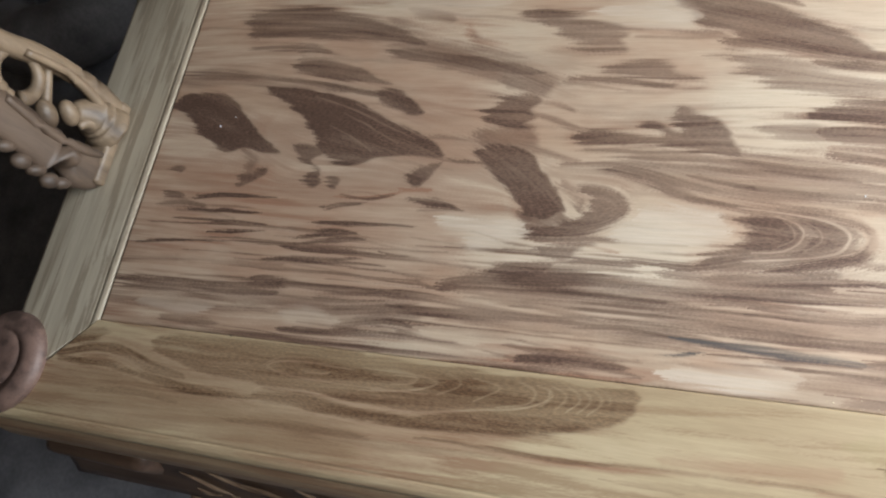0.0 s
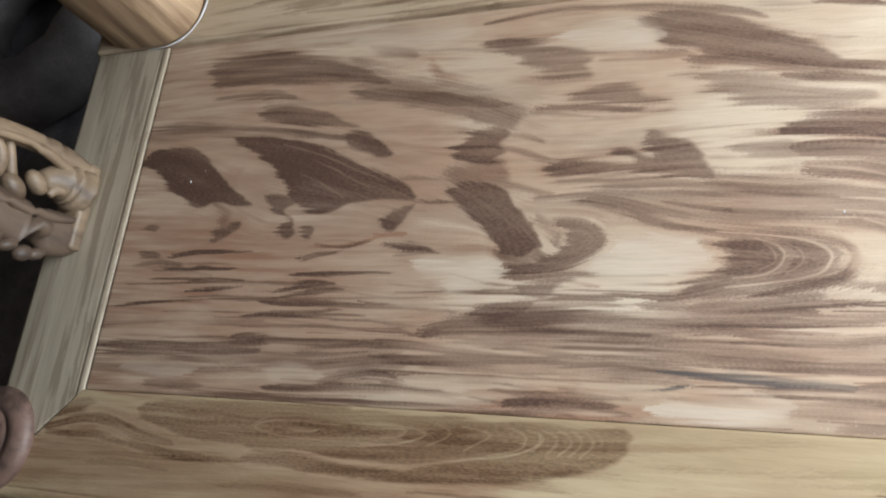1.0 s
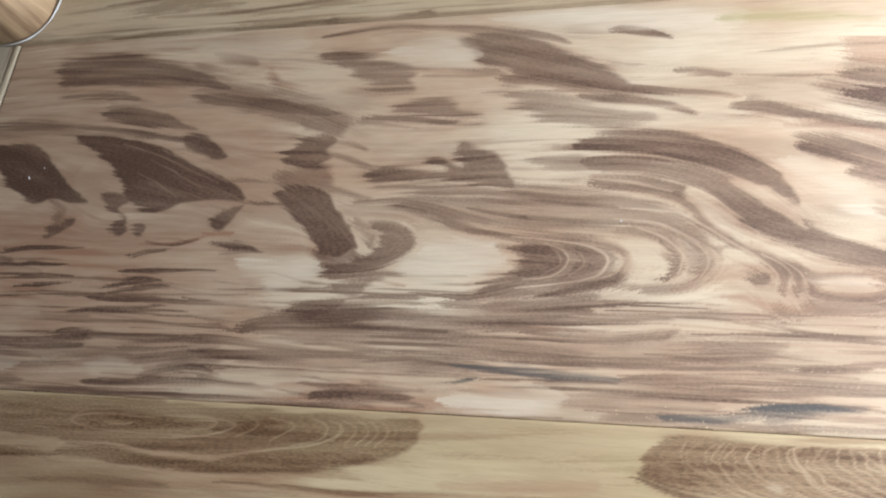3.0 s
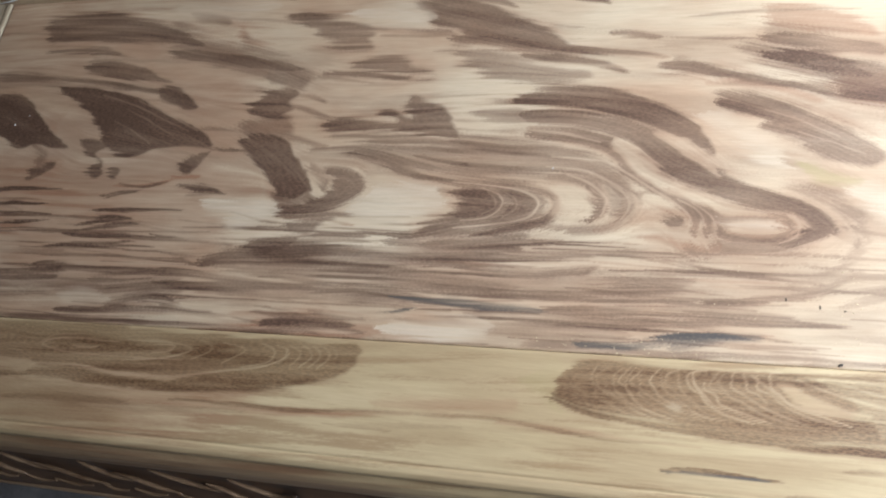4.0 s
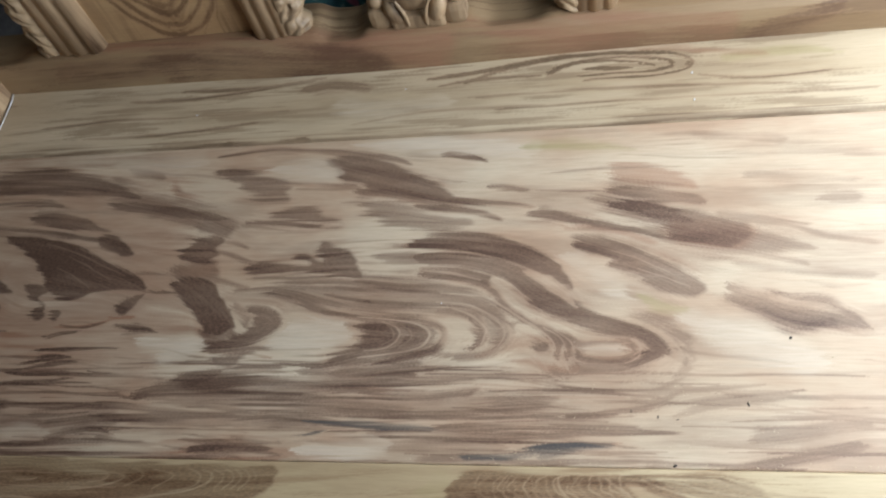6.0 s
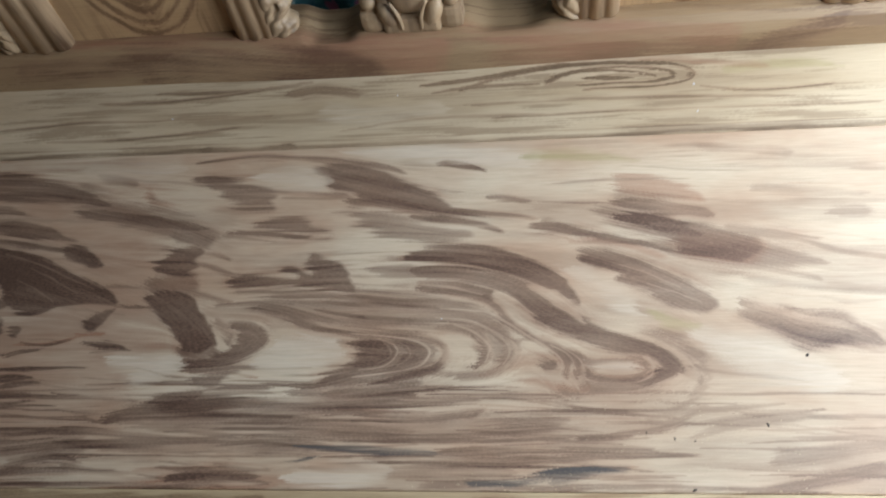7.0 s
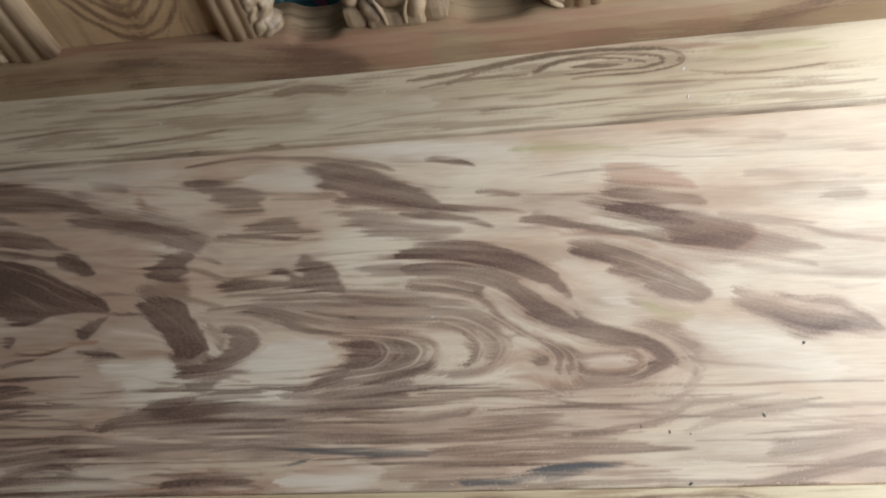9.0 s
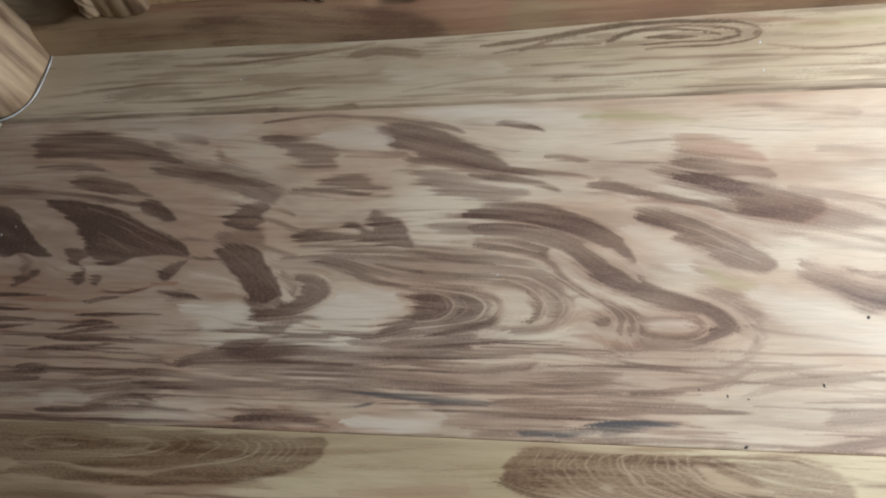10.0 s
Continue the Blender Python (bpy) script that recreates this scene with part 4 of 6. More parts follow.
    g.patch(HEART, 0.68, [(0.603, 0.082), (0.615, 0.092), (0.645, 0.095), (0.693, 0.102), (0.709, 0.098), (0.671, 0.088), (0.635, 0.082)], 2.0)
    g.stroke(HEART, 0.55, [(0.578, 0.087), (0.634, 0.089), (0.682, 0.092), (0.729, 0.095)], [1.5, 3.0, 3.0, 1.5])
    g.patch(HEART, 0.82, [(0.690, 0.238), (0.684, 0.248), (0.707, 0.257), (0.751, 0.257), (0.789, 0.251), (0.819, 0.238), (0.844, 0.224), (0.855, 0.214), (0.862, 0.201), (0.867, 0.184), (0.850, 0.197), (0.826, 0.208), (0.796, 0.221), (0.752, 0.234)], 1.8)
    g.patch(HEART, 0.74, [(0.695, 0.230), (0.737, 0.232), (0.780, 0.224), (0.813, 0.212), (0.843, 0.189), (0.869, 0.170), (0.897, 0.156), (0.926, 0.146), (0.950, 0.135), (0.963, 0.121), (0.966, 0.113), (0.956, 0.105), (0.938, 0.099), (0.920, 0.097), (0.909, 0.102), (0.927, 0.104), (0.939, 0.112), (0.942, 0.121), (0.932, 0.129), (0.908, 0.131), (0.884, 0.138), (0.862, 0.149), (0.840, 0.157), (0.819, 0.175), (0.797, 0.196), (0.770, 0.206), (0.733, 0.211), (0.699, 0.213)], 2.0)
    g.patch(HEART, 0.45, [(0.646, 0.235), (0.687, 0.239), (0.702, 0.215), (0.665, 0.211), (0.648, 0.222)], 4.0)
    g.stroke(HEART, 0.60, [(0.913, 0.143), (0.939, 0.132), (0.956, 0.116)], [5.0, 9.0, 5.0])
    g.patch(BARE, 0.90, [(0.816, 0.207), (0.834, 0.202), (0.856, 0.187), (0.870, 0.173), (0.876, 0.161), (0.861, 0.172), (0.843, 0.184), (0.826, 0.196)], 1.2)
    g.patch(BARE, 0.90, [(0.783, 0.190), (0.796, 0.184), (0.809, 0.171), (0.825, 0.158), (0.846, 0.149), (0.871, 0.141), (0.894, 0.131), (0.877, 0.129), (0.849, 0.138), (0.822, 0.151), (0.798, 0.168)], 1.5)
    g.stroke(HEART, 0.72, [(0.700, 0.207), (0.741, 0.200), (0.774, 0.189), (0.795, 0.167), (0.821, 0.149), (0.844, 0.134), (0.853, 0.123), (0.853, 0.109)], [4.0, 6.0, 6.0, 4.0, 3.5, 4.0, 4.0, 2.0])
    g.stroke(HEART, 0.66, [(0.696, 0.212), (0.740, 0.209), (0.776, 0.201)], [3.0, 4.0, 4.0])
    g.stroke(PALE, 0.80, [(0.700, 0.210), (0.734, 0.206), (0.768, 0.197)], [0.5, 1.4, 0.6])
    g.stroke(PALE, 0.90, [(0.725, 0.181), (0.770, 0.177), (0.792, 0.166), (0.816, 0.150), (0.841, 0.132), (0.850, 0.121), (0.847, 0.107)], [0.5, 1.1, 1.4, 1.2, 1.1, 1.0, 0.5])
    g.stroke(HEART, 0.68, [(0.832, 0.144), (0.856, 0.129), (0.865, 0.117), (0.862, 0.106)], [3.0, 4.0, 4.5, 2.0])
    g.stroke(PALE, 0.75, [(0.838, 0.140), (0.852, 0.132), (0.860, 0.120), (0.856, 0.108)], [0.4, 0.8, 0.8, 0.4])
    g.stroke(PALE, 0.70, [(0.850, 0.138), (0.866, 0.125), (0.872, 0.112)], [0.5, 0.8, 0.5])
    g.stroke(HEART, 0.60, [(0.863, 0.131), (0.874, 0.121), (0.875, 0.109)], [2.5, 4.0, 2.0])
    g.stroke(PALE, 0.60, [(0.789, 0.189), (0.819, 0.171), (0.837, 0.158)], [0.5, 0.7, 0.5])
    g.stroke(HEART, 0.68, [(0.695, 0.173), (0.737, 0.174), (0.774, 0.164), (0.792, 0.149), (0.801, 0.134), (0.792, 0.120)], [3.0, 7.0, 9.0, 9.0, 7.0, 2.5])
    g.stroke(PALE, 0.70, [(0.720, 0.171), (0.756, 0.167), (0.783, 0.153), (0.797, 0.135), (0.790, 0.118)], [0.4, 0.7, 0.9, 0.9, 0.4])
    g.stroke(HEART, 0.74, [(0.721, 0.158), (0.750, 0.158), (0.766, 0.147), (0.774, 0.134), (0.766, 0.119)], [4.0, 8.0, 8.0, 8.0, 3.0])
    g.stroke(PALE, 0.85, [(0.739, 0.163), (0.762, 0.153), (0.777, 0.138), (0.773, 0.121)], [0.5, 1.0, 1.1, 0.5])
    g.stroke(HEART, 0.45, [(0.802, 0.138), (0.795, 0.124), (0.779, 0.111), (0.751, 0.106)], [6.0, 6.0, 6.0, 4.0])
    g.patch(BARE, 0.85, [(0.735, 0.141), (0.746, 0.146), (0.760, 0.140), (0.762, 0.127), (0.750, 0.117), (0.735, 0.119), (0.730, 0.129)], 2.5)
    g.patch(HEART, 0.78, [(0.826, 0.118), (0.834, 0.124), (0.844, 0.121), (0.843, 0.115), (0.832, 0.113)], 1.6)
    g.stroke(RED, 0.55, [(0.779, 0.111), (0.809, 0.122), (0.845, 0.121)], [8.0, 13.0, 6.0])
    g.stroke(RED, 0.60, [(0.808, 0.100), (0.830, 0.103), (0.846, 0.095), (0.873, 0.095)], [3.0, 5.0, 5.0, 3.0])
    g.stroke(PALE, 0.60, [(0.810, 0.106), (0.835, 0.108), (0.851, 0.103), (0.860, 0.096)], [0.6, 1.2, 1.2, 0.6])
    g.patch(HEART, 0.42, [(0.814, 0.088), (0.852, 0.094), (0.883, 0.106), (0.914, 0.105), (0.948, 0.099), (0.925, 0.091), (0.873, 0.088)], 3.0)
    g.stroke(HEART, 0.60, [(0.874, 0.121), (0.898, 0.124), (0.924, 0.126)], [3.0, 4.0, 3.0])
    g.stroke(HEART, 0.60, [(0.878, 0.105), (0.904, 0.103), (0.930, 0.103)], [2.5, 3.5, 3.0])
    g.patch(BARE, 0.70, [(0.887, 0.118), (0.914, 0.122), (0.928, 0.119), (0.927, 0.110), (0.904, 0.107), (0.888, 0.110)], 2.0)
    g.stroke(HEART, 0.70, [(0.927, 0.123), (0.932, 0.117), (0.929, 0.109)], [2.5, 3.5, 2.5])
    g.stroke(PALE, 0.70, [(0.932, 0.127), (0.937, 0.119), (0.934, 0.108), (0.920, 0.101)], [0.4, 0.9, 0.9, 0.4])
    g.patch(HEART, 0.42, [(0.917, 0.152), (0.944, 0.155), (0.967, 0.147), (0.983, 0.135), (0.988, 0.125), (0.975, 0.126), (0.955, 0.139), (0.934, 0.146)], 2.5)
    g.stroke(HEART, 0.25, [(0.985, 0.126), (0.981, 0.099), (0.955, 0.074), (0.926, 0.065)], [4.0, 4.0, 3.0, 2.0])
    g.patch(HEART, 0.74, [(0.565, 0.368), (0.599, 0.375), (0.636, 0.367), (0.667, 0.349), (0.694, 0.335), (0.716, 0.322), (0.732, 0.306), (0.710, 0.303), (0.676, 0.304), (0.635, 0.308), (0.609, 0.314), (0.619, 0.329), (0.593, 0.336), (0.579, 0.351)], 2.6)
    g.stroke(HEART, 0.80, [(0.614, 0.318), (0.662, 0.312), (0.716, 0.305)], [4.0, 7.0, 4.0])
    g.stroke(HEART, 0.66, [(0.710, 0.305), (0.762, 0.299), (0.815, 0.291)], [4.0, 4.0, 2.5])
    g.stroke(HEART, 0.66, [(0.691, 0.295), (0.743, 0.287), (0.785, 0.274)], [4.0, 5.0, 2.0])
    g.patch(HEART, 0.72, [(0.814, 0.282), (0.831, 0.290), (0.855, 0.284), (0.879, 0.275), (0.896, 0.265), (0.867, 0.266), (0.831, 0.272)], 1.8)
    g.stroke(HEART, 0.58, [(0.894, 0.266), (0.931, 0.257), (0.967, 0.246)], [3.0, 3.0, 1.8])
    g.patch(HEART, 0.52, [(0.621, 0.301), (0.663, 0.301), (0.704, 0.288), (0.752, 0.273), (0.732, 0.264), (0.693, 0.265), (0.660, 0.269), (0.638, 0.285)], 3.0)
    g.stroke(HEART, 0.45, [(0.530, 0.328), (0.577, 0.326), (0.609, 0.326)], [2.0, 3.0, 2.0])
    g.stroke(HEART, 0.58, [(0.416, 0.383), (0.478, 0.391), (0.539, 0.385), (0.599, 0.378), (0.643, 0.367), (0.668, 0.358)], [2.0, 4.0, 4.0, 4.0, 4.0, 2.0])
    g.stroke(HEART, 0.60, [(0.722, 0.369), (0.745, 0.364), (0.767, 0.356)], [2.5, 4.0, 1.8])
    g.stroke(HEART, 0.50, [(0.777, 0.318), (0.799, 0.316), (0.818, 0.311)], [2.0, 3.5, 1.8])
    g.patch(HEART, 0.66, [(0.868, 0.249), (0.888, 0.250), (0.910, 0.246), (0.943, 0.230), (0.975, 0.212), (0.998, 0.196), (1.004, 0.183), (0.995, 0.174), (0.975, 0.176), (0.953, 0.188), (0.937, 0.200), (0.910, 0.213), (0.915, 0.221), (0.883, 0.234)], 2.6)
    g.stroke(PALE, 0.50, [(0.911, 0.231), (0.938, 0.220), (0.970, 0.203)], [0.5, 1.0, 0.5])
    g.stroke(PALE, 0.45, [(0.938, 0.208), (0.965, 0.197), (0.990, 0.186)], [0.5, 1.0, 0.5])
    g.stroke(HEART, 0.75, [(0.877, 0.240), (0.905, 0.230), (0.932, 0.220)], [4.0, 7.0, 4.0])
    g.stroke(HEART, 0.75, [(0.914, 0.214), (0.943, 0.208), (0.970, 0.195)], [4.0, 6.0, 4.0])
    g.stroke(RED, 0.50, [(0.865, 0.260), (0.910, 0.257), (0.954, 0.240)], [3.0, 6.0, 4.0])
    g.patch(OLIVE, 0.55, [(0.943, 0.173), (0.955, 0.170), (0.985, 0.161), (0.980, 0.156), (0.957, 0.157), (0.949, 0.161)], 2.5)
    g.patch(RED, 0.60, [(0.915, 0.339), (0.946, 0.340), (0.982, 0.329), (1.002, 0.317), (1.003, 0.306), (0.968, 0.309), (0.939, 0.317), (0.918, 0.322)], 3.5)
    g.patch(HEART, 0.30, [(0.916, 0.326), (0.951, 0.321), (0.991, 0.311), (0.951, 0.309), (0.919, 0.314)], 3.0)
    g.stroke(HEART, 0.55, [(0.918, 0.307), (0.962, 0.301), (1.004, 0.291)], [4.0, 8.0, 4.0])
    g.patch(HEART, 0.68, [(0.911, 0.289), (0.950, 0.289), (0.986, 0.283), (1.027, 0.272), (1.053, 0.260), (1.059, 0.244), (1.033, 0.229), (1.012, 0.234), (0.981, 0.242), (0.970, 0.254), (0.952, 0.268), (0.932, 0.279)], 3.0)
    g.stroke(HEART, 0.80, [(0.918, 0.288), (0.955, 0.281), (0.988, 0.268)], [3.0, 8.0, 6.0])
    g.patch(RED, 0.75, [(0.972, 0.275), (1.026, 0.269), (1.062, 0.253), (1.043, 0.227), (1.007, 0.231), (0.975, 0.248)], 6.0)
    g.stroke(HEART, 0.42, [(1.046, 0.248), (1.076, 0.237), (1.107, 0.230)], [4.0, 5.0, 3.0])
    g.stroke(HEART, 0.40, [(1.024, 0.272), (1.069, 0.263), (1.111, 0.257)], [2.5, 3.0, 2.0])
    g.stroke(HEART, 0.35, [(0.969, 0.241), (1.023, 0.231), (1.074, 0.219), (1.104, 0.211)], [3.0, 5.0, 4.0, 3.0])
    g.patch(HEART, 0.55, [(1.026, 0.174), (1.054, 0.179), (1.080, 0.169), (1.110, 0.160), (1.139, 0.151), (1.150, 0.141), (1.126, 0.141), (1.090, 0.144), (1.065, 0.150), (1.041, 0.162)], 2.6)
    g.patch(HEART, 0.60, [(0.398, 0.266), (0.402, 0.283), (0.432, 0.282), (0.454, 0.272), (0.445, 0.259), (0.422, 0.264)], 3.5)
    g.stroke(HEART, 0.50, [(0.434, 0.256), (0.457, 0.252), (0.482, 0.244)], [3.0, 3.0, 1.5])
    g.stroke(HEART, 0.50, [(0.435, 0.241), (0.461, 0.233), (0.489, 0.223)], [3.0, 3.0, 1.5])
    g.stroke(HEART, 0.55, [(0.441, 0.201), (0.461, 0.197), (0.483, 0.193)], [4.0, 3.0, 1.5])
    g.patch(HEART, 0.50, [(0.621, 0.206), (0.692, 0.200), (0.741, 0.192), (0.779, 0.175), (0.799, 0.151), (0.805, 0.124), (0.778, 0.117), (0.773, 0.143), (0.745, 0.157), (0.685, 0.157), (0.634, 0.165)], 5.0)
    g.patch(HEART, 0.42, [(0.517, 0.195), (0.623, 0.192), (0.673, 0.154), (0.630, 0.155), (0.569, 0.170)], 5.0)
    g.patch(HEART, 0.42, [(0.262, 0.359), (0.309, 0.338), (0.387, 0.312), (0.456, 0.277), (0.397, 0.274), (0.330, 0.292), (0.266, 0.319)], 5.0)
    g.patch(HEART, 0.40, [(0.903, 0.299), (0.988, 0.275), (1.058, 0.260), (1.097, 0.240), (1.074, 0.221), (1.012, 0.227), (0.942, 0.262)], 6.0)
    # Pinker wood on the left, deepened to stand in for dimmer, warmer light there.
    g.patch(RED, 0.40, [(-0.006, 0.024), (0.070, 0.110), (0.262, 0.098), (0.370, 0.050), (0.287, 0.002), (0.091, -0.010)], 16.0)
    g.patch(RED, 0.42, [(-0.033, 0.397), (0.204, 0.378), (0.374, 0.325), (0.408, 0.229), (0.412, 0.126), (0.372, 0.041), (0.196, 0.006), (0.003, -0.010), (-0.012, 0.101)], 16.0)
    g.patch(HEART, 0.58, [(0.388, 0.230), (0.436, 0.228), (0.448, 0.201), (0.411, 0.199), (0.387, 0.203)], 3.0)
    g.patch(HEART, 0.64, [(0.612, 0.103), (0.633, 0.125), (0.640, 0.145), (0.674, 0.150), (0.716, 0.145), (0.728, 0.130), (0.705, 0.111), (0.658, 0.100), (0.616, 0.089)], 2.2)
    g.patch(HEART, 0.55, [(0.447, 0.132), (0.479, 0.139), (0.492, 0.131), (0.472, 0.121), (0.451, 0.118)], 2.5)


def front_figure(g):
    g.stroke(RED, 0.5, [(0.388, -0.087), (0.444, -0.082), (0.492, -0.083), (0.538, -0.079), (0.610, -0.072)], [1.0, 4.0, 4.0, 3.0, 2.0])
    g.stroke(HEART, 0.25, [(0.125, -0.096), (0.202, -0.090), (0.288, -0.089)], [2.0, 3.2, 2.0])
    g.stroke(HEART, 0.2, [(0.061, -0.115), (0.164, -0.112), (0.270, -0.107)], [2.0, 2.0, 2.0])
    g.stroke(HEART, 0.9, [(0.831, -0.094), (0.855, -0.092), (0.881, -0.092), (0.919, -0.092)], [1.0, 2.0, 1.0, 0.0])
    g.stroke(RED, 0.5, [(0.702, -0.070), (0.780, -0.072), (0.854, -0.073)], [2.0, 2.0, 1.0])
    g.stroke(HEART, 0.35, [(0.972, -0.079), (0.996, -0.078), (1.022, -0.077)], [2.0, 2.0, 2.0])
    g.stroke(HEART, 0.4, [(0.932, -0.101), (0.976, -0.101), (1.021, -0.100)], [2.0, 2.0, 2.0])
    g.stroke(OLIVE, 0.35, [(0.727, -0.030), (0.743, -0.039), (0.747, -0.048)], [8.1, 11.3, 7.6])
    g.stroke(HEART, 0.2, [(0.555, -0.087), (0.599, -0.084), (0.662, -0.079)], [2.0, 2.0, 1.0])
    # Olive wash at the left: some wood tone, some front-corner shade painted in.
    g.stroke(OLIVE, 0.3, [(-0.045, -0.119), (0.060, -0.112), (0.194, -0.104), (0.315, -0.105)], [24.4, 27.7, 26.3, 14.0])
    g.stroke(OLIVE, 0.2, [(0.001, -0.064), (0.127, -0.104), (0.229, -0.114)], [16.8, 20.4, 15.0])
    g.patch(HEART, 0.70, [(0.200, -0.024), (0.243, -0.020), (0.316, -0.017), (0.413, -0.016), (0.492, -0.015), (0.543, -0.015), (0.564, -0.015), (0.568, -0.027), (0.556, -0.040), (0.528, -0.051), (0.490, -0.058), (0.426, -0.059), (0.358, -0.060), (0.302, -0.060), (0.258, -0.059), (0.214, -0.059)], 1.5)
    g.patch(HEART, 0.80, [(0.216, -0.064), (0.274, -0.061), (0.325, -0.065), (0.380, -0.063), (0.425, -0.056), (0.469, -0.048), (0.505, -0.039), (0.535, -0.036), (0.560, -0.034), (0.550, -0.045), (0.527, -0.053), (0.491, -0.062), (0.429, -0.070), (0.363, -0.074), (0.293, -0.074), (0.220, -0.074)], 1.8)
    g.patch(HEART, 0.82, [(-0.036, -0.069), (-0.037, -0.060), (-0.000, -0.061), (0.031, -0.061), (0.069, -0.064), (0.106, -0.066), (0.142, -0.069), (0.196, -0.070), (0.246, -0.067), (0.306, -0.067), (0.329, -0.069), (0.331, -0.076), (0.308, -0.075), (0.248, -0.074), (0.198, -0.076), (0.146, -0.079), (0.103, -0.076), (0.064, -0.070), (0.026, -0.067)], 1.5)
    g.patch(HEART, 0.70, [(0.083, -0.040), (0.077, -0.032), (0.098, -0.024), (0.165, -0.018), (0.243, -0.015), (0.316, -0.014), (0.327, -0.058), (0.280, -0.058), (0.230, -0.058), (0.179, -0.058), (0.137, -0.055), (0.106, -0.047)], 1.5)
    g.stroke(HEART, 0.60, [(-0.026, -0.057), (0.009, -0.046), (0.044, -0.048), (0.082, -0.059), (0.120, -0.064)], [3.0, 5.0, 5.0, 5.0, 3.0])
    g.stroke(HEART, 0.70, [(-0.025, -0.041), (-0.011, -0.036), (0.009, -0.032)], [6.0, 8.0, 5.0])
    g.stroke(PALE, 0.85, [(0.214, -0.060), (0.273, -0.058), (0.324, -0.062), (0.379, -0.060), (0.424, -0.052), (0.467, -0.044), (0.492, -0.034), (0.495, -0.024)], [0.6, 1.0, 1.2, 1.2, 1.1, 1.0, 0.8, 0.5])
    g.stroke(PALE, 0.60, [(0.468, -0.021), (0.481, -0.025), (0.484, -0.031), (0.476, -0.039), (0.451, -0.045)], [0.4, 0.8, 0.8, 0.8, 0.4])
    g.stroke(PALE, 0.60, [(0.484, -0.021), (0.496, -0.025), (0.497, -0.031), (0.488, -0.039)], [0.4, 0.8, 0.8, 0.4])
    g.stroke(PALE, 0.70, [(0.496, -0.021), (0.508, -0.025), (0.509, -0.031), (0.501, -0.039)], [0.4, 0.8, 0.8, 0.4])
    g.stroke(PALE, 0.70, [(0.510, -0.020), (0.518, -0.024), (0.520, -0.031), (0.511, -0.040)], [0.4, 0.8, 0.8, 0.4])
    g.stroke(PALE, 0.70, [(0.520, -0.019), (0.528, -0.024), (0.528, -0.031), (0.519, -0.040)], [0.4, 0.8, 0.8, 0.4])
    g.stroke(PALE, 0.60, [(0.530, -0.019), (0.537, -0.024), (0.537, -0.031), (0.528, -0.040)], [0.4, 0.8, 0.8, 0.4])
    g.stroke(PALE, 0.50, [(0.539, -0.019), (0.545, -0.024), (0.544, -0.029)], [0.4, 0.8, 0.4])
    g.stroke(PALE, 0.50, [(0.402, -0.023), (0.414, -0.027), (0.414, -0.033), (0.395, -0.043)], [0.4, 0.8, 0.8, 0.4])
    g.stroke(PALE, 0.50, [(0.427, -0.023), (0.449, -0.026), (0.451, -0.031), (0.431, -0.043)], [0.4, 0.8, 0.8, 0.4])
    g.stroke(PALE, 0.35, [(0.340, -0.026), (0.370, -0.027), (0.369, -0.034), (0.344, -0.038)], [0.4, 0.8, 0.8, 0.4])
    g.stroke(PALE, 0.40, [(0.214, -0.040), (0.232, -0.030), (0.268, -0.026)], [0.4, 0.8, 0.4])
    g.stroke(PALE, 0.70, [(0.314, -0.032), (0.248, -0.031), (0.221, -0.040), (0.253, -0.046), (0.318, -0.046), (0.387, -0.043)], [0.4, 0.8, 0.8, 0.8, 0.8, 0.4])
    g.stroke(PALE, 0.70, [(0.320, -0.028), (0.376, -0.028), (0.394, -0.033), (0.370, -0.042), (0.320, -0.049)], [0.4, 0.8, 0.8, 0.8, 0.4])
    g.stroke(PALE, 0.70, [(0.352, -0.031), (0.374, -0.030), (0.370, -0.036), (0.351, -0.039)], [0.4, 0.8, 0.8, 0.4])
    g.stroke(PALE, 0.70, [(0.258, -0.039), (0.277, -0.039), (0.288, -0.037)], [0.4, 0.8, 0.4])
    g.stroke(HEART, 0.90, [(0.236, -0.039), (0.288, -0.040), (0.350, -0.035)], [1.5, 3.0, 1.5])
    g.stroke(HEART, 0.90, [(0.378, -0.037), (0.419, -0.036), (0.452, -0.034)], [1.5, 3.0, 1.5])
    g.stroke(HEART, 0.90, [(0.270, -0.033), (0.307, -0.032), (0.334, -0.029)], [1.5, 3.0, 1.5])
    g.stroke(HEART, 0.90, [(0.403, -0.029), (0.430, -0.028), (0.447, -0.028)], [1.5, 3.0, 1.5])
    g.stroke(HEART, 0.90, [(0.457, -0.030), (0.477, -0.030), (0.484, -0.032)], [1.5, 3.0, 1.5])
    g.stroke(PALE, 0.50, [(0.220, -0.043), (0.225, -0.035), (0.242, -0.032), (0.254, -0.033)], [0.6, 0.9, 0.9, 0.6])
    g.stroke(HEART, 0.70, [(0.125, -0.041), (0.153, -0.043), (0.183, -0.040)], [3.0, 5.0, 2.5])
    g.stroke(HEART, 0.70, [(0.184, -0.033), (0.211, -0.035), (0.239, -0.033)], [3.0, 5.0, 2.5])
    g.stroke(HEART, 0.70, [(0.270, -0.022), (0.294, -0.024), (0.320, -0.022)], [3.0, 5.0, 2.5])
    g.patch(HEART, 0.80, [(0.747, -0.032), (0.753, -0.019), (0.767, -0.013), (0.807, -0.012), (0.853, -0.013), (0.903, -0.012), (0.942, -0.012), (0.975, -0.031), (0.989, -0.054), (0.952, -0.060), (0.929, -0.064), (0.881, -0.063), (0.831, -0.059), (0.779, -0.054), (0.762, -0.050), (0.749, -0.044)], 1.2)
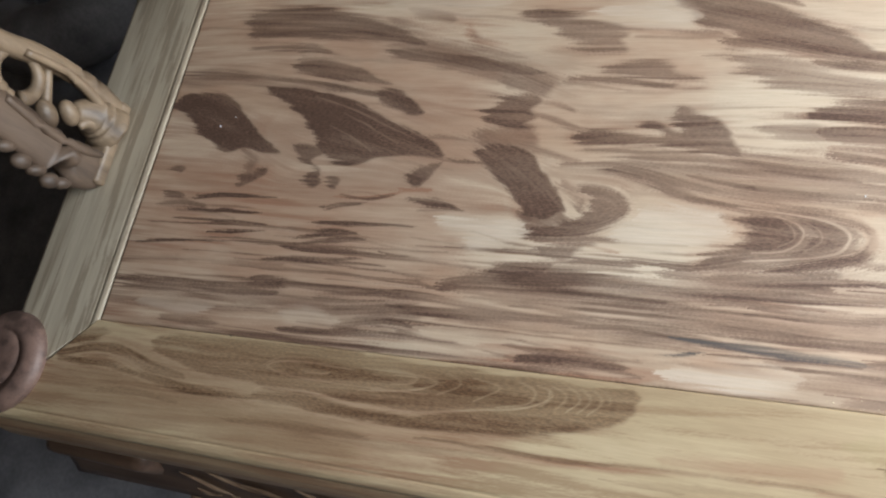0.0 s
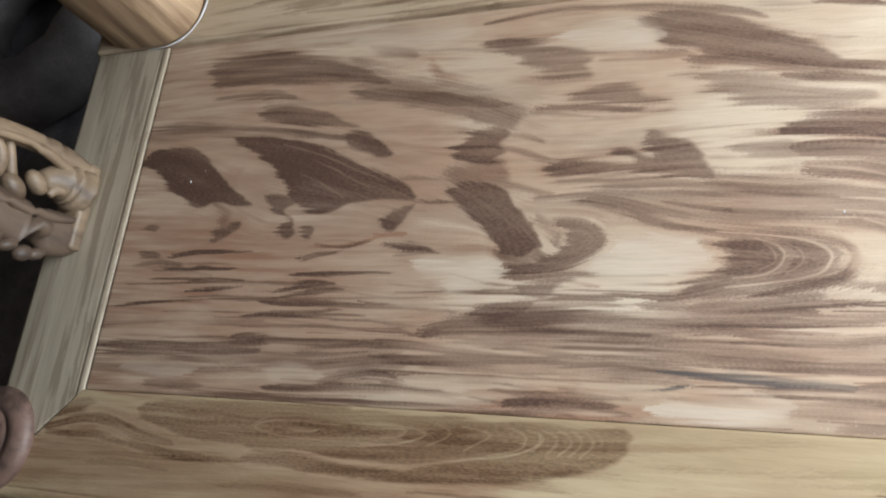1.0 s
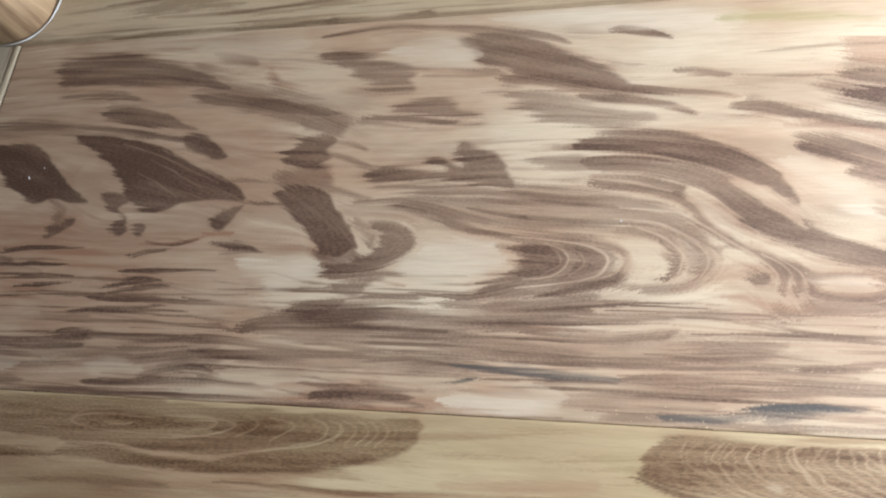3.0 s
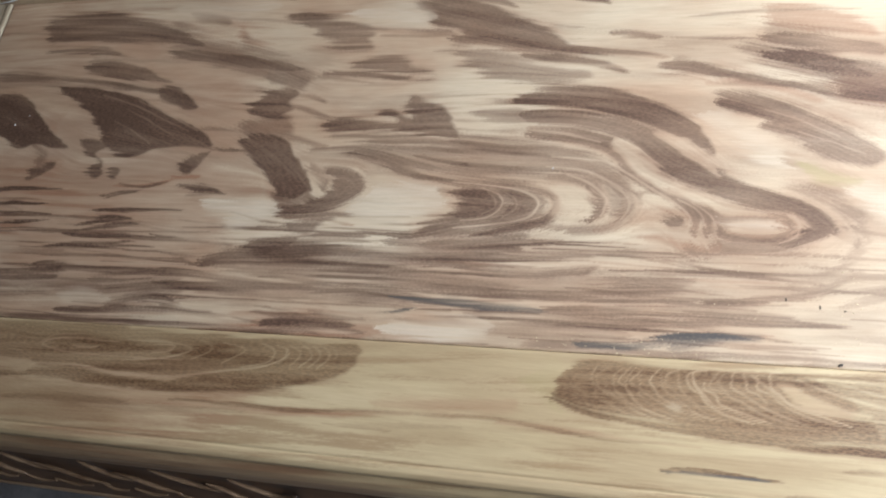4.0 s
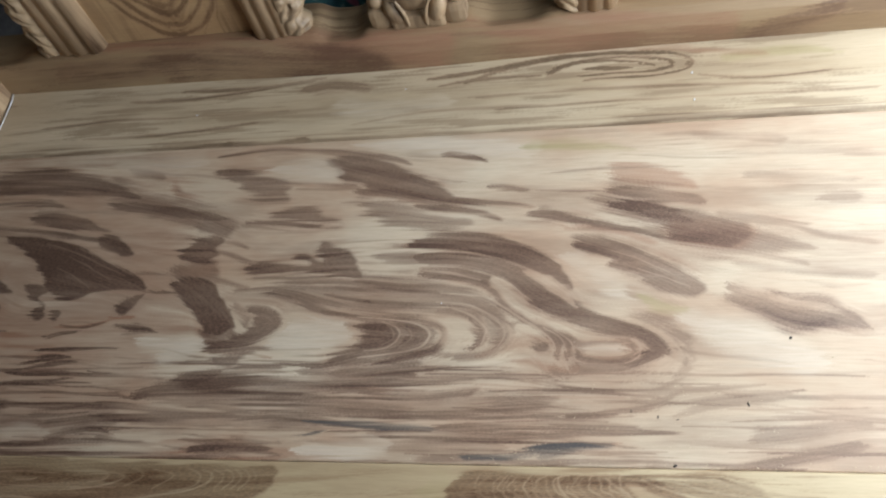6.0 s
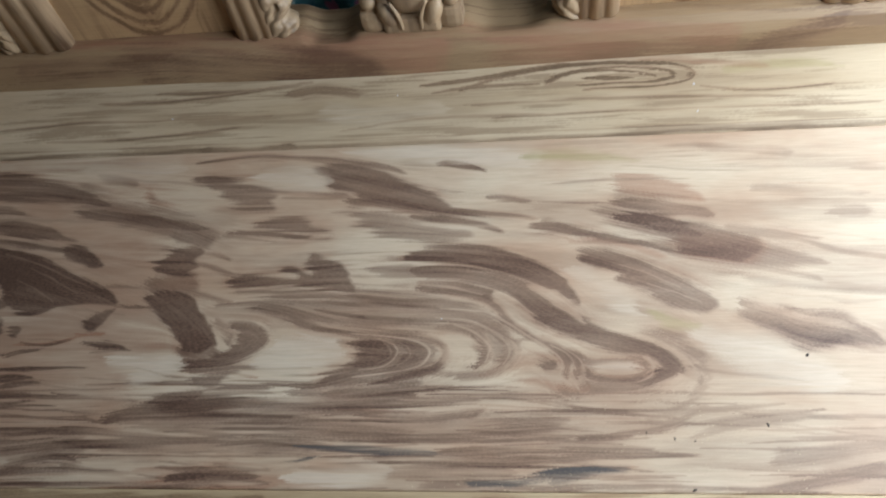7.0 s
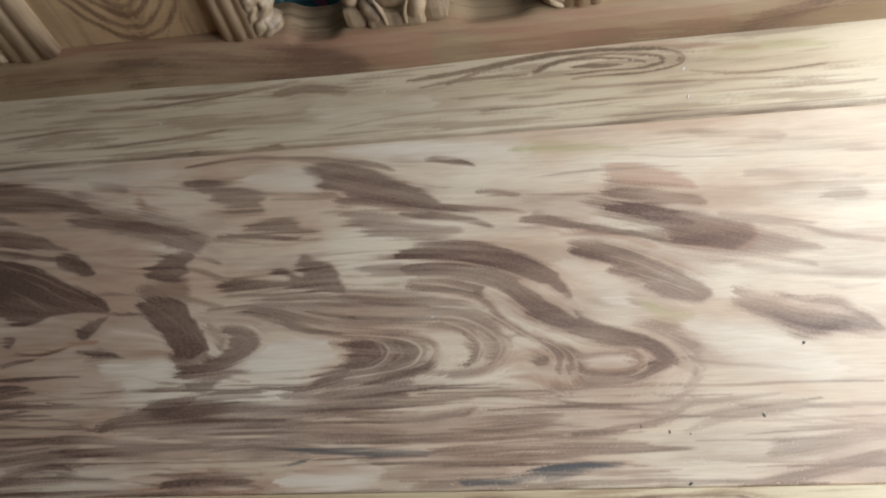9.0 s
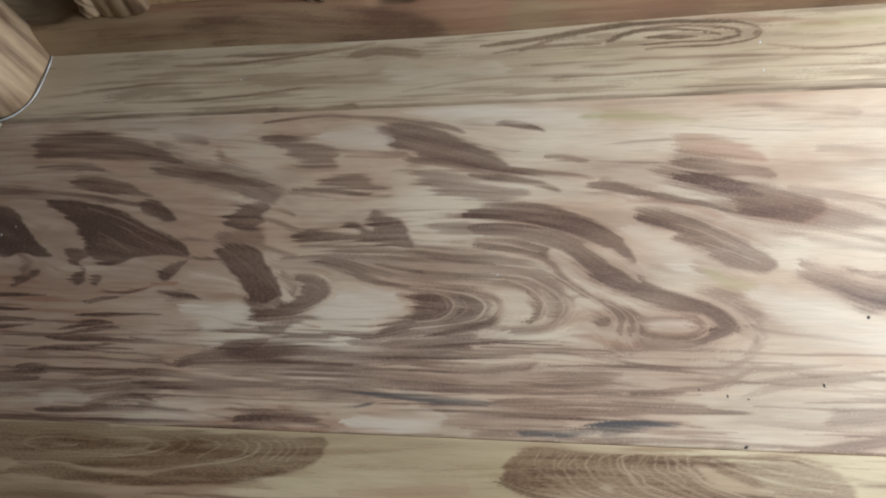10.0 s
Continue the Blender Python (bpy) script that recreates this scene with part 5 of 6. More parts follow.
    g.patch(HEART, 0.58, [(0.918, -0.012), (0.966, -0.012), (1.007, -0.010), (1.034, -0.017), (1.047, -0.034), (1.038, -0.050), (0.993, -0.059), (0.957, -0.058), (0.942, -0.034)], 2.5)
    g.patch(HEART, 0.55, [(0.750, -0.030), (0.755, -0.018), (0.769, -0.013), (0.777, -0.022), (0.775, -0.038), (0.762, -0.046)], 1.5)
    g.stroke(PALE, 0.55, [(0.779, -0.016), (0.776, -0.023), (0.776, -0.029), (0.778, -0.035), (0.778, -0.040), (0.790, -0.046), (0.801, -0.051), (0.814, -0.055)], [0.2, 0.5, 0.5, 0.2, 0.3, 0.3, 0.7, 0.2])
    g.stroke(PALE, 0.52, [(0.787, -0.016), (0.780, -0.023), (0.779, -0.028), (0.781, -0.033), (0.790, -0.039)], [0.2, 0.7, 0.3, 0.7, 0.2])
    g.stroke(PALE, 0.73, [(0.789, -0.027), (0.788, -0.034), (0.794, -0.039), (0.802, -0.044), (0.811, -0.050), (0.829, -0.055)], [0.2, 0.3, 0.8, 0.2, 0.6, 0.2])
    g.stroke(PALE, 0.59, [(0.800, -0.015), (0.793, -0.022), (0.793, -0.027), (0.793, -0.032), (0.799, -0.039), (0.807, -0.045), (0.823, -0.049), (0.841, -0.054)], [0.2, 0.5, 0.7, 0.3, 0.7, 0.7, 0.7, 0.2])
    g.stroke(PALE, 0.73, [(0.805, -0.015), (0.802, -0.020), (0.797, -0.027), (0.803, -0.032), (0.808, -0.038), (0.812, -0.043), (0.823, -0.050), (0.841, -0.054)], [0.2, 0.8, 0.4, 0.3, 0.8, 0.6, 0.5, 0.2])
    g.stroke(PALE, 0.52, [(0.810, -0.015), (0.805, -0.021), (0.803, -0.026), (0.803, -0.033), (0.808, -0.038)], [0.2, 0.5, 0.3, 0.5, 0.2])
    g.stroke(PALE, 0.52, [(0.815, -0.015), (0.812, -0.020), (0.806, -0.026), (0.813, -0.032), (0.814, -0.037), (0.823, -0.044), (0.834, -0.049), (0.857, -0.053)], [0.2, 0.8, 0.8, 0.4, 0.6, 0.6, 0.6, 0.2])
    g.stroke(PALE, 0.68, [(0.814, -0.020), (0.814, -0.026), (0.814, -0.031), (0.822, -0.037), (0.831, -0.042), (0.846, -0.048), (0.863, -0.053)], [0.2, 0.3, 0.6, 0.5, 0.7, 0.6, 0.2])
    g.stroke(PALE, 0.66, [(0.830, -0.014), (0.825, -0.019), (0.822, -0.025), (0.826, -0.031), (0.829, -0.036), (0.840, -0.042), (0.854, -0.047), (0.873, -0.052)], [0.2, 0.4, 0.8, 0.9, 0.6, 0.7, 0.7, 0.2])
    g.stroke(PALE, 0.70, [(0.830, -0.019), (0.831, -0.024), (0.832, -0.030), (0.839, -0.035), (0.847, -0.040), (0.858, -0.047), (0.879, -0.052)], [0.2, 0.4, 0.6, 0.5, 0.4, 0.5, 0.2])
    g.stroke(PALE, 0.50, [(0.844, -0.014), (0.836, -0.017), (0.833, -0.024), (0.837, -0.029), (0.844, -0.034), (0.854, -0.039), (0.866, -0.047), (0.885, -0.052)], [0.2, 0.9, 0.6, 0.4, 0.7, 0.5, 0.7, 0.2])
    g.stroke(PALE, 0.60, [(0.844, -0.018), (0.844, -0.023), (0.846, -0.029), (0.849, -0.033), (0.859, -0.040), (0.876, -0.046), (0.896, -0.051)], [0.2, 0.6, 0.9, 0.7, 0.6, 0.9, 0.2])
    g.stroke(PALE, 0.83, [(0.858, -0.013), (0.851, -0.017), (0.850, -0.022), (0.853, -0.028), (0.860, -0.032), (0.867, -0.040), (0.880, -0.046), (0.900, -0.051)], [0.2, 0.6, 1.0, 0.5, 0.5, 0.8, 1.0, 0.2])
    g.stroke(PALE, 0.85, [(0.865, -0.013), (0.855, -0.015), (0.855, -0.022), (0.858, -0.027), (0.864, -0.032), (0.872, -0.040), (0.889, -0.045), (0.907, -0.050)], [0.2, 0.8, 1.0, 1.0, 1.0, 0.5, 0.6, 0.2])
    g.stroke(PALE, 0.76, [(0.864, -0.020), (0.863, -0.027), (0.872, -0.031), (0.877, -0.039), (0.896, -0.045), (0.913, -0.050)], [0.2, 0.7, 0.8, 0.9, 0.9, 0.2])
    g.stroke(PALE, 0.52, [(0.879, -0.012), (0.873, -0.014), (0.869, -0.022), (0.869, -0.026), (0.880, -0.030)], [0.2, 0.9, 1.0, 1.1, 0.2])
    g.stroke(PALE, 0.50, [(0.887, -0.012), (0.878, -0.014), (0.874, -0.021), (0.877, -0.025), (0.883, -0.032), (0.894, -0.037), (0.908, -0.044), (0.931, -0.049)], [0.2, 0.6, 0.9, 1.0, 0.6, 1.0, 1.1, 0.2])
    g.stroke(PALE, 0.70, [(0.896, -0.012), (0.886, -0.013), (0.884, -0.020), (0.885, -0.025), (0.894, -0.030), (0.904, -0.036), (0.920, -0.043), (0.939, -0.049)], [0.2, 0.6, 0.6, 1.0, 0.9, 0.8, 1.0, 0.2])
    g.stroke(PALE, 0.63, [(0.905, -0.011), (0.894, -0.012), (0.895, -0.019), (0.895, -0.025), (0.904, -0.029), (0.911, -0.036)], [0.2, 0.8, 0.7, 0.6, 0.8, 0.2])
    g.stroke(PALE, 0.75, [(0.902, -0.013), (0.903, -0.018), (0.904, -0.024), (0.914, -0.028), (0.921, -0.035), (0.938, -0.042), (0.963, -0.047)], [0.2, 0.7, 1.2, 0.9, 0.8, 1.0, 0.2])
    g.stroke(PALE, 0.85, [(0.922, -0.010), (0.913, -0.011), (0.913, -0.018), (0.914, -0.023), (0.921, -0.028), (0.928, -0.035), (0.949, -0.041), (0.969, -0.047)], [0.2, 0.8, 0.8, 0.7, 0.7, 0.8, 0.8, 0.2])
    g.stroke(HEART, 0.90, [(0.779, -0.024), (0.776, -0.034), (0.785, -0.042), (0.802, -0.047)], [2.0, 4.0, 4.0, 2.0])
    g.stroke(HEART, 0.90, [(0.808, -0.029), (0.806, -0.038), (0.814, -0.046), (0.830, -0.051)], [2.0, 4.0, 4.0, 2.0])
    g.stroke(HEART, 0.90, [(0.833, -0.021), (0.831, -0.031), (0.839, -0.039), (0.855, -0.043)], [2.0, 4.0, 4.0, 2.0])
    g.stroke(HEART, 0.90, [(0.859, -0.027), (0.857, -0.036), (0.864, -0.044), (0.880, -0.049)], [2.0, 4.0, 4.0, 2.0])
    g.stroke(HEART, 0.90, [(0.882, -0.030), (0.879, -0.040), (0.887, -0.047), (0.902, -0.052)], [2.0, 4.0, 4.0, 2.0])
    g.stroke(HEART, 0.90, [(0.894, -0.019), (0.891, -0.028), (0.898, -0.036), (0.914, -0.041)], [2.0, 4.0, 4.0, 2.0])
    g.stroke(PALE, 0.60, [(0.898, -0.013), (0.911, -0.022), (0.928, -0.034), (0.957, -0.040), (0.993, -0.041)], [0.6, 1.4, 1.2, 1.0, 0.5])
    g.patch(BARE, 0.85, [(0.917, -0.021), (0.930, -0.019), (0.947, -0.028), (0.968, -0.034), (0.984, -0.038), (0.957, -0.039), (0.933, -0.035)], 1.5)
    g.stroke(PALE, 0.60, [(0.932, -0.014), (0.956, -0.023), (0.989, -0.030), (1.029, -0.034)], [0.6, 1.2, 1.4, 0.9])
    g.stroke(PALE, 0.50, [(0.961, -0.014), (0.989, -0.021), (1.021, -0.025), (1.051, -0.027)], [0.6, 1.2, 1.4, 0.9])
    g.stroke(HEART, 0.75, [(0.750, -0.045), (0.779, -0.054), (0.831, -0.060), (0.881, -0.063), (0.929, -0.065), (0.975, -0.064), (1.020, -0.063), (1.080, -0.061)], [3.0, 3.0, 3.5, 3.5, 3.0, 2.4, 2.0, 1.6])
    g.stroke(HEART, 0.55, [(0.880, -0.052), (0.919, -0.057), (0.966, -0.057), (1.020, -0.051)], [2.0, 3.0, 2.4, 1.5])
    g.stroke(HEART, 0.50, [(1.003, -0.011), (1.021, -0.018), (1.047, -0.025), (1.082, -0.024)], [2.0, 3.0, 3.0, 2.0])
    g.patch(OLIVE, 0.25, [(0.723, -0.032), (0.731, -0.019), (0.748, -0.018), (0.749, -0.046), (0.735, -0.044)], 4.0)
    g.patch(PALE, 0.50, [(0.835, -0.045), (0.841, -0.040), (0.848, -0.043), (0.842, -0.048)], 2.0)
    g.stroke(HEART, 0.45, [(0.392, -0.081), (0.457, -0.079), (0.527, -0.078), (0.592, -0.072), (0.638, -0.071), (0.706, -0.068), (0.781, -0.075), (0.832, -0.073)], [0.9, 1.6, 1.6, 1.3, 1.2, 1.4, 1.1, 0.8])
    g.stroke(RED, 0.40, [(0.591, -0.065), (0.660, -0.065), (0.709, -0.055)], [4.0, 9.0, 5.0])
    g.stroke(BLUE, 0.85, [(0.827, -0.095), (0.853, -0.093), (0.883, -0.093), (0.911, -0.093)], [0.3, 1.0, 0.6, 0.2])
    g.stroke(HEART, 0.50, [(0.541, -0.088), (0.571, -0.087), (0.601, -0.088)], [0.8, 1.2, 0.8])
    g.stroke(HEART, 0.30, [(0.229, -0.098), (0.335, -0.094), (0.453, -0.086)], [2.0, 3.0, 2.0])
    # Red and brown washes: partly the wood, partly weaker light painted at the left.
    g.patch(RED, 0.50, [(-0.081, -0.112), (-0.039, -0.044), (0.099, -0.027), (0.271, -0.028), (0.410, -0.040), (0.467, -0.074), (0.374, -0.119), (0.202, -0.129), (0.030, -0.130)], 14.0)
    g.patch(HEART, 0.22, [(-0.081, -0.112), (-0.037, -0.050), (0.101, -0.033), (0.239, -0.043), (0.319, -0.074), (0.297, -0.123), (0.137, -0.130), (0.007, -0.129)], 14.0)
    g.stroke(HEART, 0.45, [(0.028, -0.090), (0.071, -0.087), (0.122, -0.089)], [3.0, 4.0, 2.0])
    g.stroke(HEART, 0.40, [(0.204, -0.095), (0.265, -0.090), (0.334, -0.089)], [2.0, 3.0, 2.0])
    g.patch(RED, 0.40, [(0.748, -0.032), (0.767, -0.013), (0.853, -0.013), (0.942, -0.013), (0.970, -0.037), (0.929, -0.063), (0.831, -0.059), (0.762, -0.049)], 3.0)


def back_figure(g):
    g.stroke(HEART, 1, [(0.887, 0.485), (0.914, 0.485), (0.941, 0.483)], [1.3, 2.6, 1.3])
    g.stroke(HEART, 0.9, [(0.839, 0.480), (0.870, 0.495), (0.925, 0.500), (0.978, 0.494), (0.994, 0.482), (0.963, 0.475), (0.890, 0.475)], [1.4, 2.1, 1.3, 2.0, 1.8, 1.3, 1.3])
    g.stroke(HEART, 0.81, [(0.738, 0.478), (0.787, 0.495), (0.857, 0.507), (0.926, 0.508), (0.992, 0.500), (1.014, 0.484), (0.989, 0.470), (0.890, 0.468)], [2.1, 2.7, 2.6, 2.1, 2.1, 1.4, 1.3, 1.3])
    g.stroke(HEART, 0.9, [(0.688, 0.488), (0.752, 0.493), (0.808, 0.502), (0.857, 0.509)], [2.0, 3.2, 3.3, 2.6])
    g.stroke(HEART, 0.64, [(0.857, 0.494), (0.898, 0.497), (0.945, 0.492), (0.971, 0.483)], [0.7, 1.3, 1.3, 0.9])
    g.stroke(HEART, 0.72, [(0.703, 0.475), (0.752, 0.480), (0.822, 0.480)], [1.3, 2.6, 1.3])
    g.stroke(RED, 0.35, [(0.857, 0.520), (0.940, 0.517), (1.019, 0.504), (1.089, 0.491)], [4.0, 6.1, 5.1, 5.1])
    g.stroke(OLIVE, 0.5, [(1.056, 0.489), (1.121, 0.494), (1.170, 0.485)], [7.0, 9.1, 5.1])
    g.stroke(HEART, 0.46, [(0.526, 0.485), (0.555, 0.489), (0.601, 0.481)], [9.2, 13.2, 6.0])
    g.stroke(HEART, 0.61, [(0.252, 0.483), (0.341, 0.481), (0.433, 0.489), (0.523, 0.500)], [2.1, 2.7, 2.7, 2.1])
    g.stroke(HEART, 0.46, [(0.125, 0.447), (0.229, 0.451), (0.348, 0.451), (0.486, 0.450)], [2.1, 2.3, 1.4, 1.4])
    g.stroke(HEART, 0.54, [(0.337, 0.496), (0.417, 0.492), (0.509, 0.496)], [2.1, 2.7, 1.3])
    g.stroke(HEART, 0.46, [(0.199, 0.422), (0.317, 0.423), (0.445, 0.432)], [2.1, 2.1, 2.0])
    g.stroke(HEART, 0.45, [(0.753, 0.450), (0.856, 0.453), (0.987, 0.451), (1.113, 0.444)], [1.3, 1.3, 2.0, 1.3])
    g.stroke(HEART, 0.45, [(0.788, 0.431), (0.921, 0.433), (1.049, 0.432), (1.196, 0.429)], [1.3, 1.3, 1.3, 1.4])
    g.stroke(HEART, 0.38, [(0.593, 0.422), (0.705, 0.435), (0.822, 0.433)], [1.3, 2.0, 1.3])
    g.stroke(HEART, 0.54, [(1.021, 0.464), (1.083, 0.454), (1.165, 0.458)], [1.3, 2.0, 1.3])
    g.stroke(PALE, 0.5, [(0.574, 0.455), (0.634, 0.443), (0.704, 0.448)], [11.0, 18.0, 11.2])
    g.stroke(HEART, 0.69, [(0.421, 0.402), (0.473, 0.399), (0.524, 0.402)], [2.0, 3.3, 2.0])


def ridge_figure(g):
    g.stroke(HEART, 0.5, [(0.304, 0.528), (0.423, 0.520), (0.531, 0.510), (0.648, 0.505)], [8.2, 14.3, 15.1, 3.0])
    g.stroke(HEART, 0.7, [(0.487, 0.503), (0.547, 0.498), (0.606, 0.495)], [4.1, 7.1, 5.0])
    g.stroke(RED, 0.7, [(0.175, 0.549), (0.341, 0.540), (0.498, 0.527), (0.690, 0.519)], [9.5, 15.3, 18.2, 14.0])
    g.stroke(HEART, 0.4, [(0.151, 0.522), (0.265, 0.522), (0.344, 0.525)], [5.4, 7.6, 5.4])
    g.stroke(RED, 0.5, [(0.717, 0.541), (0.823, 0.523), (0.924, 0.526), (1.054, 0.521)], [12.0, 13.0, 10.0, 6.0])
    g.stroke(HEART, 0.4, [(0.088, 0.555), (0.171, 0.560), (0.296, 0.556)], [6.7, 8.5, 5.4])
    g.stroke(PALE, 0.5, [(0.830, 0.531), (0.891, 0.524)], [2.0, 3.0])
    g.stroke(HEART, 0.35, [(1.079, 0.512), (1.136, 0.519), (1.181, 0.525)], [2.0, 4.0, 4.1])


def panel_with_wisps(g):
    """The figure of the seat panel, with many fine wisps of darker wood between its large patches."""
    panel_figure(g)
    rng = np.random.default_rng(23)
    for k in range(110):
        x, y = rng.uniform(0.0, 1.05), rng.uniform(-0.016, 0.1)
        n, w = rng.uniform(0.03, 0.11), rng.uniform(0.3, 1.1)
        g.stroke(HEART, rng.uniform(0.38, 0.68) * (0.7 if x > 0.8 else 1.0), [(x, y), (x + n, y + rng.normal(0.001, 0.0012)), (x + 2 * n, y + rng.normal(0.002, 0.002))], [0.3 * w, w, 0.3 * w])
    rng = np.random.default_rng(17)
    for k in range(150):
        x = rng.uniform(0.0, 1.2)
        low = rng.random() < 0.55
        y = rng.uniform(-0.01, 0.12) if low else rng.uniform(0.1, 0.39)
        n = rng.uniform(0.012, 0.075)
        dip = rng.normal(-0.06, 0.05) * n
        w = rng.uniform(0.7, 2.6)
        g.stroke(RED if rng.random() < 0.3 else HEART, rng.uniform(0.2, 0.55) * (0.6 if x > 0.9 else 1.0) * (1.0 if low else 0.7), [(x, y), (x + n, y + dip + rng.normal(0, 0.0015)), (x + 2 * n, y + 2 * dip)], [0.4 * w, w, 0.3 * w])


# ---- the room ----
X0, X1, Y0, Y1, TOP = -2.2, 1.8, -3.0, 2.4, 2.8
tagged(part("floor", box(bmesh.new(), X0 - 0.1, X1 + 0.1, Y0 - 0.1, Y1 + 0.1, -0.1, 0.0), FLOOR), "dark stained concrete workshop floor with dust", "floor", kind="structure")
tagged(part("ceiling", box(bmesh.new(), X0 - 0.1, X1 + 0.1, Y0 - 0.1, Y1 + 0.1, TOP, TOP + 0.1), CEILING), "plain dull workshop ceiling", "ceiling", kind="structure")
tagged(part("wall_west", box(bmesh.new(), X0 - 0.1, X0, Y0, Y1, 0.0, TOP), WALL), "plain unseen wall, tinted brown to bounce warm light", "wall", kind="structure")
tagged(part("wall_north", box(bmesh.new(), X0 - 0.1, X1 + 0.1, Y1, Y1 + 0.1, 0.0, TOP), WALL), "plain unseen wall, tinted brown to bounce warm light", "wall", kind="structure")
bm = bmesh.new()
for y0, y1, z0, z1 in ((Y0, -0.5, 0, TOP), (1.1, Y1, 0, TOP), (-0.5, 1.1, 1.6, TOP), (-0.5, 1.1, 0, 0.48)):
    box(bm, X1, X1 + 0.1, y0, y1, z0, z1)
tagged(part("wall_east", bm, WALL), "plain unseen wall, tinted brown, with a wide opening", "wall", kind="structure")
tagged(part("wall_south", box(bmesh.new(), X0 - 0.1, X1 + 0.1, Y0 - 0.1, Y0, 0.0, TOP), WALL), "plain unseen wall, tinted brown to bounce warm light", "wall", kind="structure")

# ---- the sofa ----
SEAT = 0.45
SKEW = 0.0165
LENGTH = 1.5
sofa = tagged(new("wooden_sofa"), "unfinished carved hardwood sofa with a figured plank seat", "sofa")


def seam(x):
    """Where the seat panel meets the front rail, which runs slightly out of square."""
    return -0.018 + SKEW * x


# the seat panel
us, vs = np.linspace(0.0015, LENGTH, 1380), np.linspace(0, 1, 470)
x = np.repeat(us[None], len(vs), 0)
y = seam(x) + 0.0004 + (0.3988 - seam(x) - 0.0004) * vs[:, None]
edge = np.minimum(np.minimum(x - 0.0015, y - seam(x) - 0.0012), 0.3988 - y)
z = SEAT - 0.0012 - 0.0007 * np.exp(-edge / 0.0012) + 0.0005 * (layers(x * 5, y * 9, 21) - 0.5)
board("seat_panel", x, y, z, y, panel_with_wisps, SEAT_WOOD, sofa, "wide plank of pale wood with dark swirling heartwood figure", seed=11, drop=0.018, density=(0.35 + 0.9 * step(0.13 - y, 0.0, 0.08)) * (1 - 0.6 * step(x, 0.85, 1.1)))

# the front rail: flat top, bead, sloping fascia
PROFILE = [(0.0, 0.4485), (0.0012, 0.450), (0.1035, 0.450), (0.105, 0.4486), (0.1065, 0.450), (0.1125, 0.4496), (0.116, 0.447), (0.1172, 0.442), (0.1158, 0.4375), (0.118, 0.4355), (0.1235, 0.4315), (0.128, 0.423), (0.131, 0.410), (0.132, 0.398), (0.1305, 0.390)]
po, pz = np.array([p[0] for p in PROFILE]), np.array([p[1] for p in PROFILE])
arc = np.r_[0, np.cumsum(np.hypot(np.diff(po), np.diff(pz)))]
a = np.linspace(0, arc[-1], 160)
o, pzz = np.interp(a, arc, po), np.interp(a, arc, pz)
un = np.linspace(0, 1, 1100)
start = -np.minimum(o, 0.112) * 0.98
x = start[:, None] + (LENGTH + 0.11 - start[:, None]) * un[None]
y = seam(x) - o[:, None]
z = np.repeat(pzz[:, None], len(un), 1) + 0.0005 * (layers(x * 6, y * 20, 31) - 0.5)


def front_and_fascia(g):
    g.glow = 0.12
    front_figure(g)
    # Dark line painted along the groove under the bead, as its shade.
    g.stroke(HEART, 0.85, [(-0.12, seam(-0.12) - 0.1275), (0.4, seam(0.4) - 0.1275), (0.9, seam(0.9) - 0.1275), (1.62, seam(1.62) - 0.1275)], [1.4, 1.8, 1.2, 1.6])
    # Brown left end: wood tone plus the fascia's light falloff put into colour.
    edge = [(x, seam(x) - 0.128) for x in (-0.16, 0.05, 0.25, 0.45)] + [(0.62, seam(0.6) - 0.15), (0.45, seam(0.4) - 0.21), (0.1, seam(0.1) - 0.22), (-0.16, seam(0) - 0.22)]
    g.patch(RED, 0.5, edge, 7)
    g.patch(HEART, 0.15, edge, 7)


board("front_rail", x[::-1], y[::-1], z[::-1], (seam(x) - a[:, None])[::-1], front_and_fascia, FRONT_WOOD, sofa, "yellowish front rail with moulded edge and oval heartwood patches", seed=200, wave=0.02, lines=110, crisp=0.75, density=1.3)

# the side rails, mitred to the front rail
across = np.array([-0.115, -0.1145, -0.112, -0.108, -0.09, -0.05, -0.024, -0.0105, -0.0092, -0.008, -0.0055, -0.0032, -0.0012, 0.0])
height = np.array([0.436, 0.444, 0.449, 0.4505, 0.4512, 0.4508, 0.4503, 0.4498, 0.4488, 0.4498, 0.4503, 0.4499, 0.4493, 0.4478])
av = np.linspace(-0.115, 0, 92)
zz = np.interp(av, across, height)
for name, sign, at, seed in (("side_rail", 1, 0.0, 300), ("side_rail", -1, LENGTH, 340)):
    s0 = seam(at) + av * 0.98
    t = np.linspace(0, 1, 330)[:, None]
    y = s0[None] + (0.399 - s0[None]) * t + 0.0006
    x = at + sign * av[None] + 0 * t
    z = zz[None] + 0 * t + 0.0004 * (layers(x * 30, y * 8, 41) - 0.5)
    if sign < 0:
        x, y, z = x[:, ::-1], y[:, ::-1], z[:, ::-1]
    board(name, x, y, z, y, None, SIDE_WOOD, sofa, "greyish striped side rail with a raised inner bead", seed=seed, wave=0.006, lines=130, swap=True, density=4.5)

# the back rail with its small lip over the panel
PROFILE = [(0.399, 0.4455), (0.4035, 0.4508), (0.4065, 0.4522), (0.44, 0.4522), (0.505, 0.453), (0.53, 0.4535)]
by, bz = np.array([p[0] for p in PROFILE]), np.array([p[1] for p in PROFILE])
yv = np.linspace(0.399, 0.53, 92)
x = np.repeat(np.linspace(-0.115, LENGTH + 0.11, 1000)[None], 92, 0)
y = np.repeat(yv[:, None], 1000, 1)
